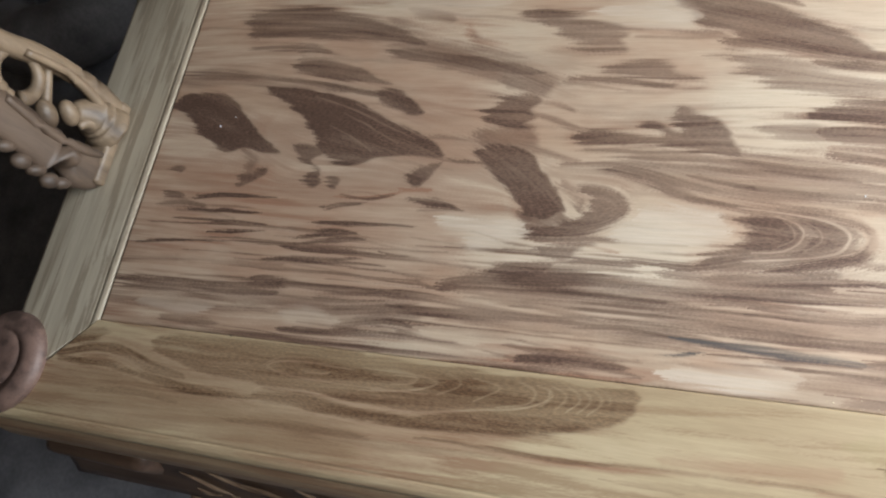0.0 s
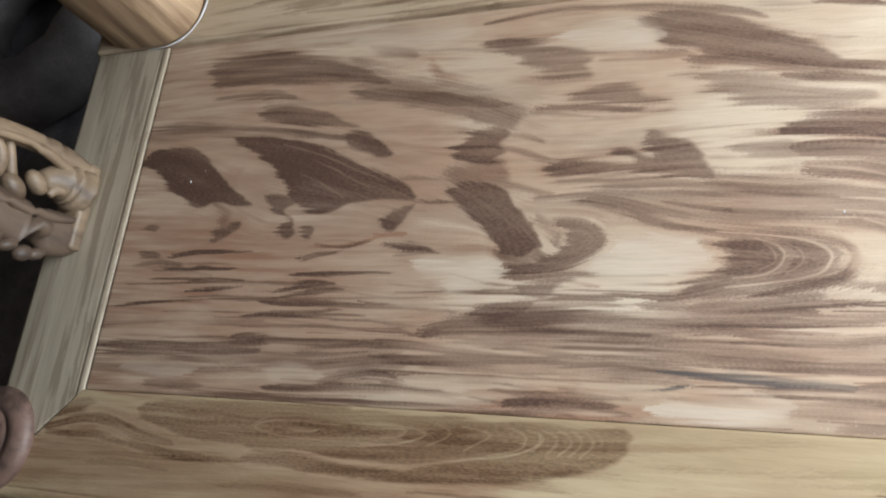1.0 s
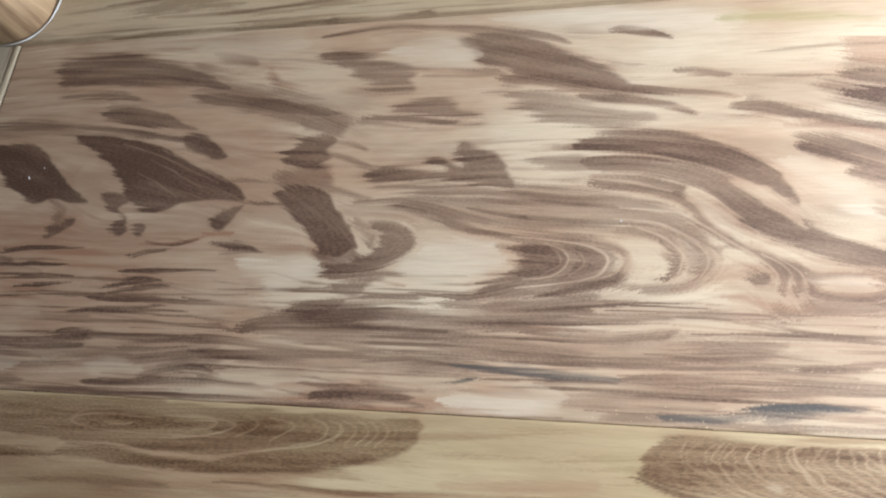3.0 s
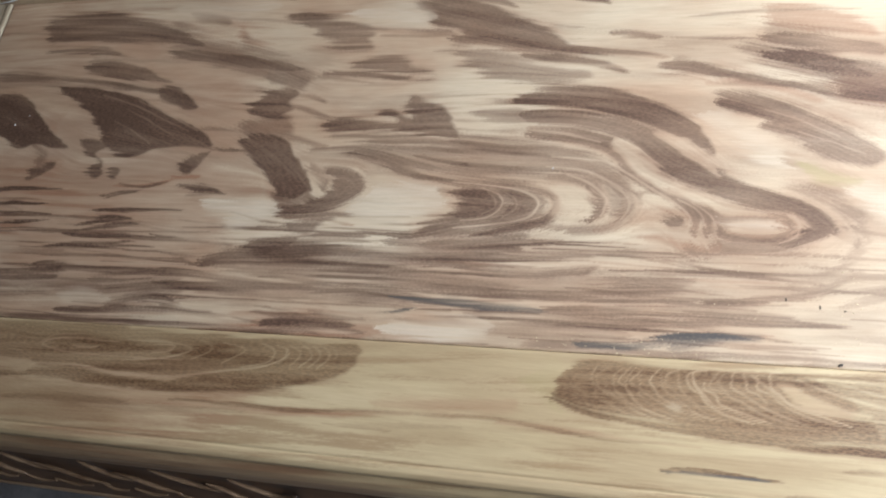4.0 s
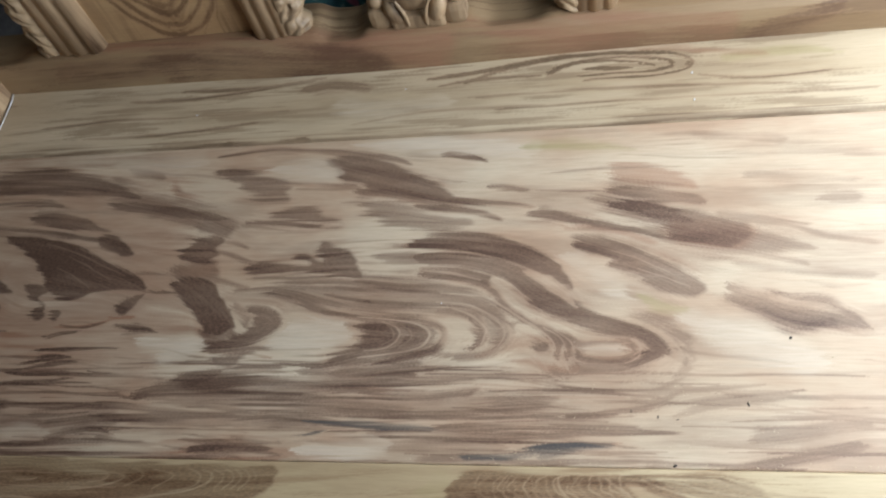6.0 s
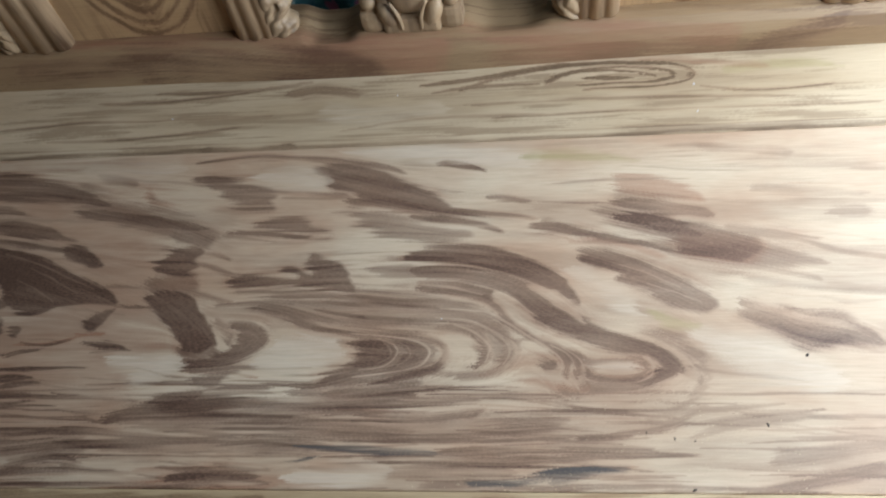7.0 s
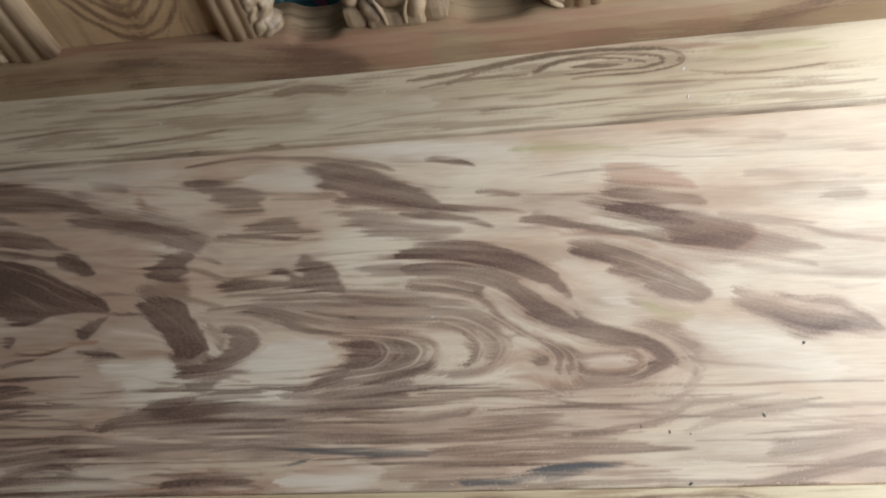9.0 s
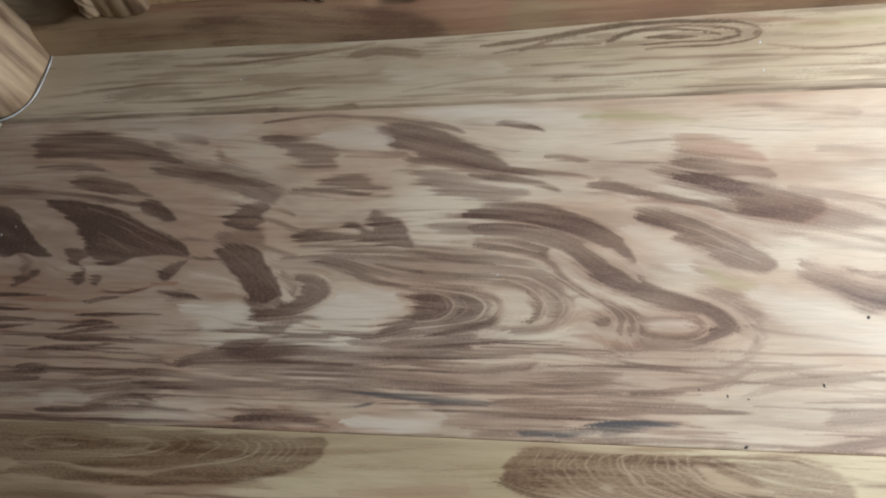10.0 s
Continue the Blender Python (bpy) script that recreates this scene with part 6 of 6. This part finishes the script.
z = np.repeat(np.interp(yv, by, bz)[:, None], 1000, 1) + 0.0005 * (layers(x * 6, y * 20, 51) - 0.5)


def back_and_lip(g):
    back_figure(g)
    for k, (y, w) in enumerate(((0.4012, 1.1), (0.4075, 0.5))):
        g.stroke(HEART, 0.42, [(-0.12, y), (0.3, y + 0.0004), (0.7, y - 0.0003), (1.1, y + 0.0003), (1.62, y)], [1.4 * w, w, 1.1 * w, 0.7 * w, 0.6 * w])


board("back_rail", x, y, z, y, back_and_lip, BACK_WOOD, sofa, "grey-brown back rail with a long oval knot", seed=400, wave=0.02, lines=120, density=2.2, crisp=0.6)

# the raised ridge that carries the back
PROFILE = [(0.0, 0.452), (0.001, 0.462), (0.004, 0.478), (0.010, 0.491), (0.019, 0.4985), (0.028, 0.5015), (0.060, 0.503), (0.085, 0.502)]
ro, rz = np.array([p[0] for p in PROFILE]), np.array([p[1] for p in PROFILE])
arc = np.r_[0, np.cumsum(np.hypot(np.diff(ro), np.diff(rz)))]
a = np.linspace(0, arc[-1], 80)
o, rzz = np.interp(a, arc, ro), np.interp(a, arc, rz)
x = np.repeat(np.linspace(-0.11, LENGTH + 0.105, 700)[None], 80, 0)
base = 0.514 - 0.008 * np.exp(-(((x - 0.62) / 0.2) ** 2)) + 0.004 * (layers(x * 3, 0 * x, 61) - 0.5)
y = base + o[:, None]
scoop = 0.012 * (np.exp(-(((x - 0.572) / 0.03) ** 4)) + np.exp(-(((x - 0.795) / 0.042) ** 4)) + np.exp(-(((x - 0.03) / 0.06) ** 4)))
z = np.repeat(rzz[:, None], 700, 1) - scoop * step(o, 0.01, 0.035)[:, None]
board("back_ridge", x, y, z, y, ridge_figure, RIDGE_WOOD, sofa, "rounded reddish-brown ridge under the carved back", seed=500, wave=0.02, lines=120, drop=0.0, density=3.6)

# legs and the apron
for x0 in (-0.1, LENGTH + 0.02):
    for y0 in (-0.12, 0.49):
        part("leg", box(bmesh.new(), x0, x0 + 0.08, y0, y0 + 0.08, 0.0, 0.425, 0.008), APRON_WOOD, sofa)

apron_xs = np.linspace(-0.085, 1.70, 240)


def apron_shape(x):
    """Bottom height and bulge of the apron: deep and carved at the ends, shallow between."""
    deep = step(0.50 - x, 0.0, 0.03) + step(x - 1.1, 0.0, 0.03)
    return 0.345 - 0.035 * deep, 0.152 + 0.010 * deep


verts, faces = [], []
low, bulge = apron_shape(apron_xs)
prof = [(0.0, 0.0), (0.15, 0.25), (0.45, 0.55), (0.85, 0.85), (1.0, 0.94), (0.98, 1.0), (0.7, 1.0)]
for xx, lo, bu in zip(apron_xs, low, bulge):
    for p, q in prof:
        verts.append((xx, seam(xx) - (0.120 + (bu - 0.120) * p), 0.394 - (0.392 - lo) * q))
    verts.append((xx, seam(xx) - 0.10, lo))
    verts.append((xx, seam(xx) - 0.10, 0.392))
m = len(prof) + 2
for i in range(len(apron_xs) - 1):
    for k in range(m):
        faces.append((i * m + k, i * m + (k + 1) % m, (i + 1) * m + (k + 1) % m, (i + 1) * m + k))
faces += [tuple(range(m))[::-1], tuple((len(apron_xs) - 1) * m + k for k in range(m))]
apron = mesh_object("apron", verts, faces, APRON_WOOD, sofa, "dark brown shaped apron below the front rail", smooth=True)


def apron_face(x, q):
    p = float(np.interp(q, [c[1] for c in prof], [c[0] for c in prof]))
    lo, bu = apron_shape(np.array([x]))
    return (x, float(seam(x) - (0.126 + (bu[0] - 0.126) * p) - 0.001), float(0.392 - (0.392 - lo[0]) * q))


def scroll(x, size, turn):
    """One carved leaf scroll in relief on the apron, in a lighter wood that stands in for its highlights."""
    bm = bmesh.new()
    tube(bm, [apron_face(x - 1.1 * size, 0.34 + 0.16 * turn), apron_face(x - 0.5 * size, 0.46 + 0.1 * turn), apron_face(x + 0.3 * size, 0.60 + 0.1 * turn), apron_face(x + 1.1 * size, 0.66 + 0.12 * turn)], [0.0008, 0.0024, 0.0026, 0.0008])
    tube(bm, [apron_face(x - 0.7 * size, 0.75), apron_face(x - 0.1 * size, 0.82), apron_face(x + 0.5 * size, 0.8)], [0.0008, 0.002, 0.0008])
    part("carved_scroll", bm, HIGHLIGHT_SCROLL_WOOD, apron, "", True)


for k, xx in enumerate((0.115, 0.165, 0.21, 0.265, 0.31, 0.37, 0.415, 0.455)):
    scroll(xx, 0.026 + 0.008 * (k % 3), (-1) ** k * 0.6)
# Bead along the lower edge, its bright line put into the lighter wood.
bm = bmesh.new()
tube(bm, [apron_face(v, 0.97) for v in np.linspace(0.08, 0.48, 12)], [0.003, 0.0035, 0.003], 8)
part("carved_edge", bm, HIGHLIGHT_SCROLL_WOOD, apron, "", True)
bm = bmesh.new()
box(bm, -0.085, 0.06, seam(0) - 0.146, seam(0) - 0.11, 0.20, 0.388, 0.016, 3)
part("leg_shoulder", bm, APRON_WOOD, sofa, "smooth brown block above the front leg", True)

# the round front knob, the rear post and the arm between them
bm = bmesh.new()
lathe(bm, [(0.054, 0.444), (0.0575, 0.449), (0.0575, 0.456), (0.053, 0.4625), (0.044, 0.4655), (0.0355, 0.4665), (0.034, 0.4648), (0.0325, 0.4668), (0.024, 0.4678), (0.012, 0.4684), (0.002, 0.4686)], (-0.104, -0.078), 40, (0.94, 0.98))
part("arm_knob", bm, KNOB_WOOD, sofa, "round brown end-grain knob with a carved ring", True)

bm = bmesh.new()
rings = []
for zz_, r, out in ((0.4535, 0.080, 0.0), (0.456, 0.0815, 0.0), (0.50, 0.080, -0.002), (0.58, 0.076, -0.006), (0.72, 0.070, -0.012), (0.90, 0.066, -0.02)):
    ring = []
    for w in np.linspace(0, 2 * math.pi, 36, endpoint=False):
        c, s = math.cos(w), math.sin(w)
        k = 1.0 / max(abs(c) ** 3.2 + abs(s) ** 3.2, 1e-6) ** (1 / 3.2)
        flute = 1.0 - 0.03 * max(0.0, math.cos(3 * w + 0.5)) ** 6
        ring.append(bm.verts.new((-0.036 + out + r * 0.95 * k * c * flute, 0.478 + r * 0.95 * k * s * flute, zz_)))
    rings.append(ring)
for p, q in zip(rings, rings[1:]):
    for k in range(36):
        bm.faces.new((p[k], p[(k + 1) % 36], q[(k + 1) % 36], q[k]))
bm.faces.new(rings[0][::-1])
bm.faces.new(rings[-1])
post = part("rear_post", bm, POST_WOOD, sofa, "rounded yellow-brown rear arm post", True)
bm = bmesh.new()
ring = [(-0.036 + 0.081 * math.cos(w) * (1 + 0.12 * abs(math.sin(2 * w)) ** 2), 0.478 + 0.081 * math.sin(w) * (1 + 0.12 * abs(math.sin(2 * w)) ** 2), 0.4545) for w in np.linspace(-1.5, 0.5, 12)]
tube(bm, ring, [0.0002, 0.0007, 0.0012, 0.0005, 0.0014, 0.0006, 0.0012, 0.0002], 6)
part("glue_line", bm, GLUE, post, "dried white glue squeezed out round the base", True)


def arm_splat(x):
    """Openwork splat that stands on the side rail: two borders, a foot and scrolls between them."""
    def rod(bm, pts, radii, flat=1.0, lift=0.0, sides=10):
        tube(bm, [(x + lift, y, z) for y, z in pts], radii, sides, flat)

    bm = bmesh.new()
    box(bm, x - 0.014, x + 0.014, 0.134, 0.240, 0.4505, 0.468, 0.006, 3)
    splat = part("arm_splat", bm, CARVED_ARM, sofa, "openwork carved arm splat of pale wood", True)
    bm = bmesh.new()
    rod(bm, [(0.205, 0.462), (0.206, 0.49), (0.197, 0.515)], [0.030, 0.023, 0.010])
    part("leaf_fan", bm, CARVED_ARM, splat, "", True)
    bm = bmesh.new()
    rod(bm, [(0.226, 0.455), (0.234, 0.49), (0.235, 0.53), (0.228, 0.58), (0.214, 0.63), (0.205, 0.72)], [0.014, 0.013, 0.011, 0.012, 0.012, 0.012], sides=14)
    part("outer_border", bm, CARVED_ARM, splat, "", True)
    for pts, radii, lift in (
        ([(0.212, 0.48), (0.222, 0.51), (0.226, 0.55), (0.217, 0.60)], [0.006, 0.006, 0.005, 0.004], 0.012),
        ([(0.20, 0.475), (0.192, 0.50), (0.182, 0.507)], [0.010, 0.007, 0.004], 0.008),
        ([(0.196 + 0.024 * math.cos(w), 0.592 + 0.026 * math.sin(w)) for w in np.linspace(-2.6, 3.2, 14)], [0.009, 0.006, 0.006, 0.007], 0.0),
        ([(0.178, 0.548), (0.196, 0.553), (0.222, 0.563)], [0.008, 0.006, 0.005], 0.0),
        ([(0.175, 0.60), (0.165, 0.64), (0.18, 0.70)], [0.008, 0.010, 0.012], 0.0),
    ):
        bm = bmesh.new()
        rod(bm, pts, radii, lift=lift)
        part("scroll", bm, CARVED_ARM, splat, "", True)
    for y, z, r in ((0.191, 0.523, 0.0125), (0.176, 0.547, 0.0135)):
        bm = bmesh.new()
        lump(bm, (x + 0.004, y, z), (0.010, r * 0.85, r * 1.25), (-35, 0, 0))
        part("bead", bm, CARVED_ARM, splat, "", True)
    bm = bmesh.new()
    rod(bm, [(0.158, 0.455), (0.148, 0.475), (0.144, 0.51), (0.147, 0.55), (0.152, 0.60), (0.158, 0.72)], [0.010, 0.0125, 0.0125, 0.012, 0.0115, 0.011], 2.1, sides=14)
    rod(bm, [(0.168, 0.468), (0.160, 0.50), (0.158, 0.55), (0.164, 0.60)], [0.004, 0.006, 0.006, 0.004], lift=0.010)
    for k, (y, z) in enumerate(((0.118, 0.497), (0.114, 0.512), (0.117, 0.532), (0.118, 0.552), (0.123, 0.575))):
        lump(bm, (x, y, z), (0.009, 0.007 + 0.002 * (k % 2), 0.012), (25, 0, 0))
    part("leaf_border", bm, CARVED_BROWN, splat, "darker brown scalloped leaf border", True)


arm_splat(-0.068)


def moulded_bar(bm, x0, x1, y, z0, z1, ribs):
    """An upright bar with a ribbed face."""
    n = 28
    cols = []
    for u in np.linspace(0, 1, n):
        face = y - 0.012 * math.sin(math.pi * min(1, max(0, u))) ** 0.35 - 0.004 * abs(math.sin(ribs * math.pi * u))
        cols.append((x0 + (x1 - x0) * u, face))
    lower = [bm.verts.new((a, b, z0)) for a, b in cols] + [bm.verts.new((x1, y + 0.025, z0)), bm.verts.new((x0, y + 0.025, z0))]
    upper = [bm.verts.new((a, b + 0.03, z1)) for a, b in cols] + [bm.verts.new((x1, y + 0.055, z1)), bm.verts.new((x0, y + 0.055, z1))]
    m = len(lower)
    for k in range(m):
        bm.faces.new((lower[k], lower[(k + 1) % m], upper[(k + 1) % m], upper[k]))
    bm.faces.new(lower[::-1])
    bm.faces.new(upper)


def leaf_edge(bm, x, y, z0, z1, side, rnd):
    """A carved leaf border: a rounded plate with a lobed outer edge and slanting grooves that curl outwards."""
    nu, nv = 22, 110
    phase, inner = rnd.random(), x - side * 0.034
    rows = []
    for v in np.linspace(0, 1, nv):
        z = z0 + (z1 - z0) * v
        lobe = abs(math.sin(math.pi * (5.2 * v + phase))) ** 0.6
        small = abs(math.sin(math.pi * (13 * v + 2 * phase)))
        outer = x + side * (-0.006 + 0.014 * lobe + 0.004 * small)
        row = []
        for u in np.linspace(0, 1, nu):
            round_off = 0.017 * (1 - abs(2 * u - 0.9) ** 3.0 * 0.75)
            curl = 9.0 * v - 2.2 * u * u + phase
            groove = 0.0042 * abs(math.sin(math.pi * curl)) ** 0.5 * step(u, 0.12, 0.4)
            eye = 0.010 * math.exp(-(((u - 0.62) / 0.12) ** 2) - (((curl % 3.0) - 1.5) / 0.28) ** 2)
            row.append(bm.verts.new((inner + (outer - inner) * u, y + 0.010 + 0.07 * (z - z0) - round_off - groove + eye, z)))
        row += [bm.verts.new((outer, y + 0.020 + 0.07 * (z - z0), z)), bm.verts.new((inner, y + 0.020 + 0.07 * (z - z0), z))]
        rows.append(row)
    n = nu + 2
    for p, q in zip(rows, rows[1:]):
        for k in range(n):
            bm.faces.new((p[k], p[(k + 1) % n], q[(k + 1) % n], q[k]))
    bm.faces.new(rows[0][::-1])
    bm.faces.new(rows[-1])


def back_splat(x0, x1, x2, x3, seed, lean):
    """A panelled section of the back: two carved stiles and a flat panel of cathedral grain between them."""
    rnd = random.Random(seed)
    z0 = 0.5015
    mid, wide = (x1 + x2) / 2 + lean, (x2 - x1) / 2

    def cathedral(g):
        for k in range(9):
            tip, w = 0.505 + 0.017 * k + 0.004 * rnd.random(), wide * (0.98 - 0.095 * k) + 0.006 * rnd.random()
            g.stroke(HEART, 0.75 - 0.2 * rnd.random(), [(0.80, mid - w), (0.66, mid - 0.92 * w), (tip + 0.05, mid - 0.62 * w), (tip, mid - 0.1 * w), (tip + 0.04, mid + 0.5 * w), (0.66, mid + 0.85 * w), (0.80, mid + w)], [1.5 + 3 * rnd.random(), 3, 2.5 + 2 * rnd.random(), 2])

    px, pz = np.meshgrid(np.linspace(x1 - 0.004, x2 + 0.004, 150), np.linspace(z0, 0.82, 200))
    board("back_panel", px, 0.552 + 0.07 * (pz - z0), pz, pz, cathedral, SPLAT_WOOD, sofa, "flat back panel with cathedral grain", seed=700 + seed, wave=0.02, lines=120, swap=True, drop=0.012, upright=True)
    for a, b, side in ((x0, x1, -1), (x2, x3, 1)):
        bm = bmesh.new()
        inner, outer = (a + 0.3 * (b - a), b) if side < 0 else (a, b - 0.3 * (b - a))
        moulded_bar(bm, inner, outer, 0.548, z0, 0.80, 3)
        stile = part("back_stile", bm, POST_WOOD, sofa, "ribbed upright stile of the back", True)
        bm = bmesh.new()
        leaf_edge(bm, a + 0.010 if side < 0 else b - 0.010, 0.545, z0, 0.68, side, rnd)
        part("leaf_border", bm, CARVED_PALE, stile, "carved leaf border of pale wood", True)


back_splat(0.112, 0.222, 0.448, 0.53, 3, 0.012)
back_splat(0.848, 0.928, 1.15, 1.255, 5, -0.03)


def back_ornament(x):
    """A carved vase-shaped openwork ornament standing in the gap of the back."""
    z, y = 0.499, 0.548
    bm = bmesh.new()
    box(bm, x - 0.036, x + 0.036, y - 0.018, y + 0.016, z, z + 0.024, 0.006, 2)
    thing = part("carved_ornament", bm, CARVED_PALE, sofa, "carved vase-shaped openwork ornament of pale wood")

    def piece(name, make, smooth=True):
        bm = bmesh.new()
        make(bm)
        part(name, bm, CARVED_PALE, thing, "", smooth)

    for s in (-1, 1):
        piece("foot_lobe", lambda bm: box(bm, x + s * 0.049 - 0.015, x + s * 0.049 + 0.015, y - 0.016, y + 0.014, z + 0.001, z + 0.034, 0.010, 2), False)
        piece("foot_lobe", lambda bm: lump(bm, (x + s * 0.050, y, z + 0.042), (0.012, 0.014, 0.012)))
        piece("leaf", lambda bm: lump(bm, (x + s * 0.027, y - 0.006, z + 0.026), (0.013, 0.016, 0.022), (0, 25 * s, 0)))
        piece("scroll", lambda bm: tube(bm, [(x + s * 0.030, y, z + 0.03), (x + s * 0.032, y, z + 0.055), (x + s * 0.05, y, z + 0.085), (x + s * 0.055, y, z + 0.12), (x + s * 0.035, y, z + 0.14), (x + s * 0.025, y, z + 0.12), (x + s * 0.035, y, z + 0.108)], [0.012, 0.011, 0.013, 0.013, 0.010, 0.008, 0.006], 12))
        piece("stem", lambda bm: tube(bm, [(x + s * 0.052, y, z + 0.12), (x + s * 0.045, y, z + 0.20), (x + s * 0.02, y, z + 0.26), (x, y, z + 0.30)], [0.010, 0.011, 0.011, 0.01], 10))
        piece("groove_rib", lambda bm: tube(bm, [(x + s * 0.012, y - 0.018, z + 0.008), (x + s * 0.014, y - 0.019, z + 0.03), (x + s * 0.022, y - 0.017, z + 0.05)], [0.002, 0.003, 0.002], 8))
    piece("vase_body", lambda bm: lump(bm, (x, y, z + 0.05), (0.034, 0.017, 0.030)))
    piece("vase_rim", lambda bm: tube(bm, [(x - 0.032, y - 0.012, z + 0.088), (x, y - 0.018, z + 0.068), (x + 0.032, y - 0.012, z + 0.088)], [0.004, 0.006, 0.004]))


back_ornament(0.679)
bm = bmesh.new()
moulded_bar(bm, -0.1, LENGTH + 0.1, 0.575, 0.79, 0.86, 1)
part("top_rail", bm, POST_WOOD, sofa, "top rail of the carved back")

# the floral cloth that hangs behind the sofa
cu, cv = np.linspace(0, 1, 220), np.linspace(0, 1, 30)
verts, faces = [], []
for v in cv:
    for u in cu:
        fold = 0.022 * math.sin(u * 95 + 2.5 * math.sin(u * 11)) + 0.012 * math.sin(u * 41 + 1)
        verts.append((0.1 + 1.3 * u, 0.80 + fold * (0.6 + 0.4 * v) + 0.02 * v, 0.012 + 1.35 * v))
for j in range(len(cv) - 1):
    for i in range(len(cu) - 1):
        k = j * len(cu) + i
        faces.append((k, k + 1, k + len(cu) + 1, k + len(cu)))
cloth = mesh_object("hanging_cloth", verts, faces, CLOTH, None, smooth=True)
cloth.modifiers.new("thickness", "SOLIDIFY").thickness = 0.003
tagged(cloth, "dark teal floral cloth hanging in folds behind the sofa", "curtain")
bm = bmesh.new()
tube(bm, [(0.05, 0.82, 1.372), (0.75, 0.82, 1.372), (1.45, 0.82, 1.372)], [0.012, 0.012], 12)
for px in (0.06, 1.44):
    tube(bm, [(px, 0.82, 0.0), (px, 0.82, 0.7), (px, 0.82, 1.372)], [0.012, 0.012], 10)
tagged(part("clothes_rail", bm, FRAME_PAINT, None, "", True), "plain metal rail that carries the hanging cloth", "rail")

# a dark round thing on the floor past the arm, kind unknown; its tyre shape is made up
bm = bmesh.new()
ringv = []
for w in np.linspace(0, 2 * math.pi, 48, endpoint=False):
    ringv.append([bm.verts.new((-0.78 + (0.19 + 0.075 * math.cos(q)) * math.cos(w), 0.80 + (0.19 + 0.075 * math.cos(q)) * math.sin(w), 0.076 + 0.075 * math.sin(q) * (1 + 0.05 * math.sin(12 * w)))) for q in np.linspace(0, 2 * math.pi, 16, endpoint=False)])
for k in range(48):
    p, q = ringv[k], ringv[(k + 1) % 48]
    for j in range(16):
        bm.faces.new((p[j], p[(j + 1) % 16], q[(j + 1) % 16], q[j]))
tagged(part("tyre", bm, DARK_THING, None, "", True), "dark round thing of unclear kind on the workshop floor", "tyre")


# chips, nail holes and grains of dust on the seat
def chip(name, x, y, z, sx, sy, turn, material, label):
    bm = bmesh.new()
    lump(bm, (0, 0, 0), (0.6 * sx, 0.6 * sy, 0.0006), (0, 0, turn), 8, 5)
    ob = tagged(part(name, bm, material, None, "", True), label, "wood chip", "chips on the seat")
    ob.location = (x, y, z + 0.0004)


for x, y, z, sx, sy, turn in ((1.123, 0.3965, 0.4465, 0.005, 0.0028, 10), (1.011, 0.3975, 0.447, 0.0015, 0.0012, 0), (1.08, 0.129, 0.4484, 0.0035, 0.0025, 60), (1.034, 0.061, 0.4484, 0.0018, 0.004, 20), (0.963, 0.001, 0.4484, 0.004, 0.002, 30), (0.95, 0.047, 0.4484, 0.0012, 0.0035, 0), (0.925, 0.052, 0.4484, 0.001, 0.003, 0), (0.968, 0.045, 0.4484, 0.002, 0.0012, 20), (0.17, -0.016, 0.4484, 0.001, 0.004, 35)):
    chip("wood_chip", x, y, z, sx, sy, turn, DARK_CHIP, "tiny dark chip of wood on the seat")
for x, y, z, sx, sy, turn in ((1.012, 0.427, 0.4526, 0.0012, 0.0035, -25), (1.012, 0.468, 0.4526, 0.002, 0.003, -30), (0.078, 0.219, 0.4484, 0.0014, 0.003, 20), (0.095, 0.231, 0.4484, 0.0009, 0.002, 40), (0.726, 0.169, 0.4484, 0.0009, 0.002, -20), (0.655, 0.473, 0.4528, 0.0012, 0.0024, 0), (0.36, 0.452, 0.4526, 0.003, 0.0015, 0)):
    chip("wood_shaving", x, y, z, sx, sy, turn, GLUE, "tiny pale shaving of wood on the seat")
rng = np.random.default_rng(4)
verts, faces = [], []
for k in range(260):
    dx = rng.normal(0, 0.06)
    x, y = (0.98 + dx, 0.045 + rng.normal(0, 0.03)) if k % 2 else (rng.uniform(0.7, 1.4), seam(1.0) + rng.normal(0.004, 0.004))
    r = rng.uniform(0.0003, 0.0009)
    z = 0.4487
    n = len(verts)
    verts += [(x - r, y - r, z), (x + r, y - r * 0.6, z), (x + 0.3 * r, y + r, z), (x, y, z + r)]
    faces += [(n, n + 1, n + 3), (n + 1, n + 2, n + 3), (n + 2, n, n + 3), (n, n + 2, n + 1)]
dust = mesh_object("sawdust", verts, faces, SAWDUST)
tagged(dust, "fine pale sawdust scattered along the seam of the seat", "sawdust", kind="stuff")
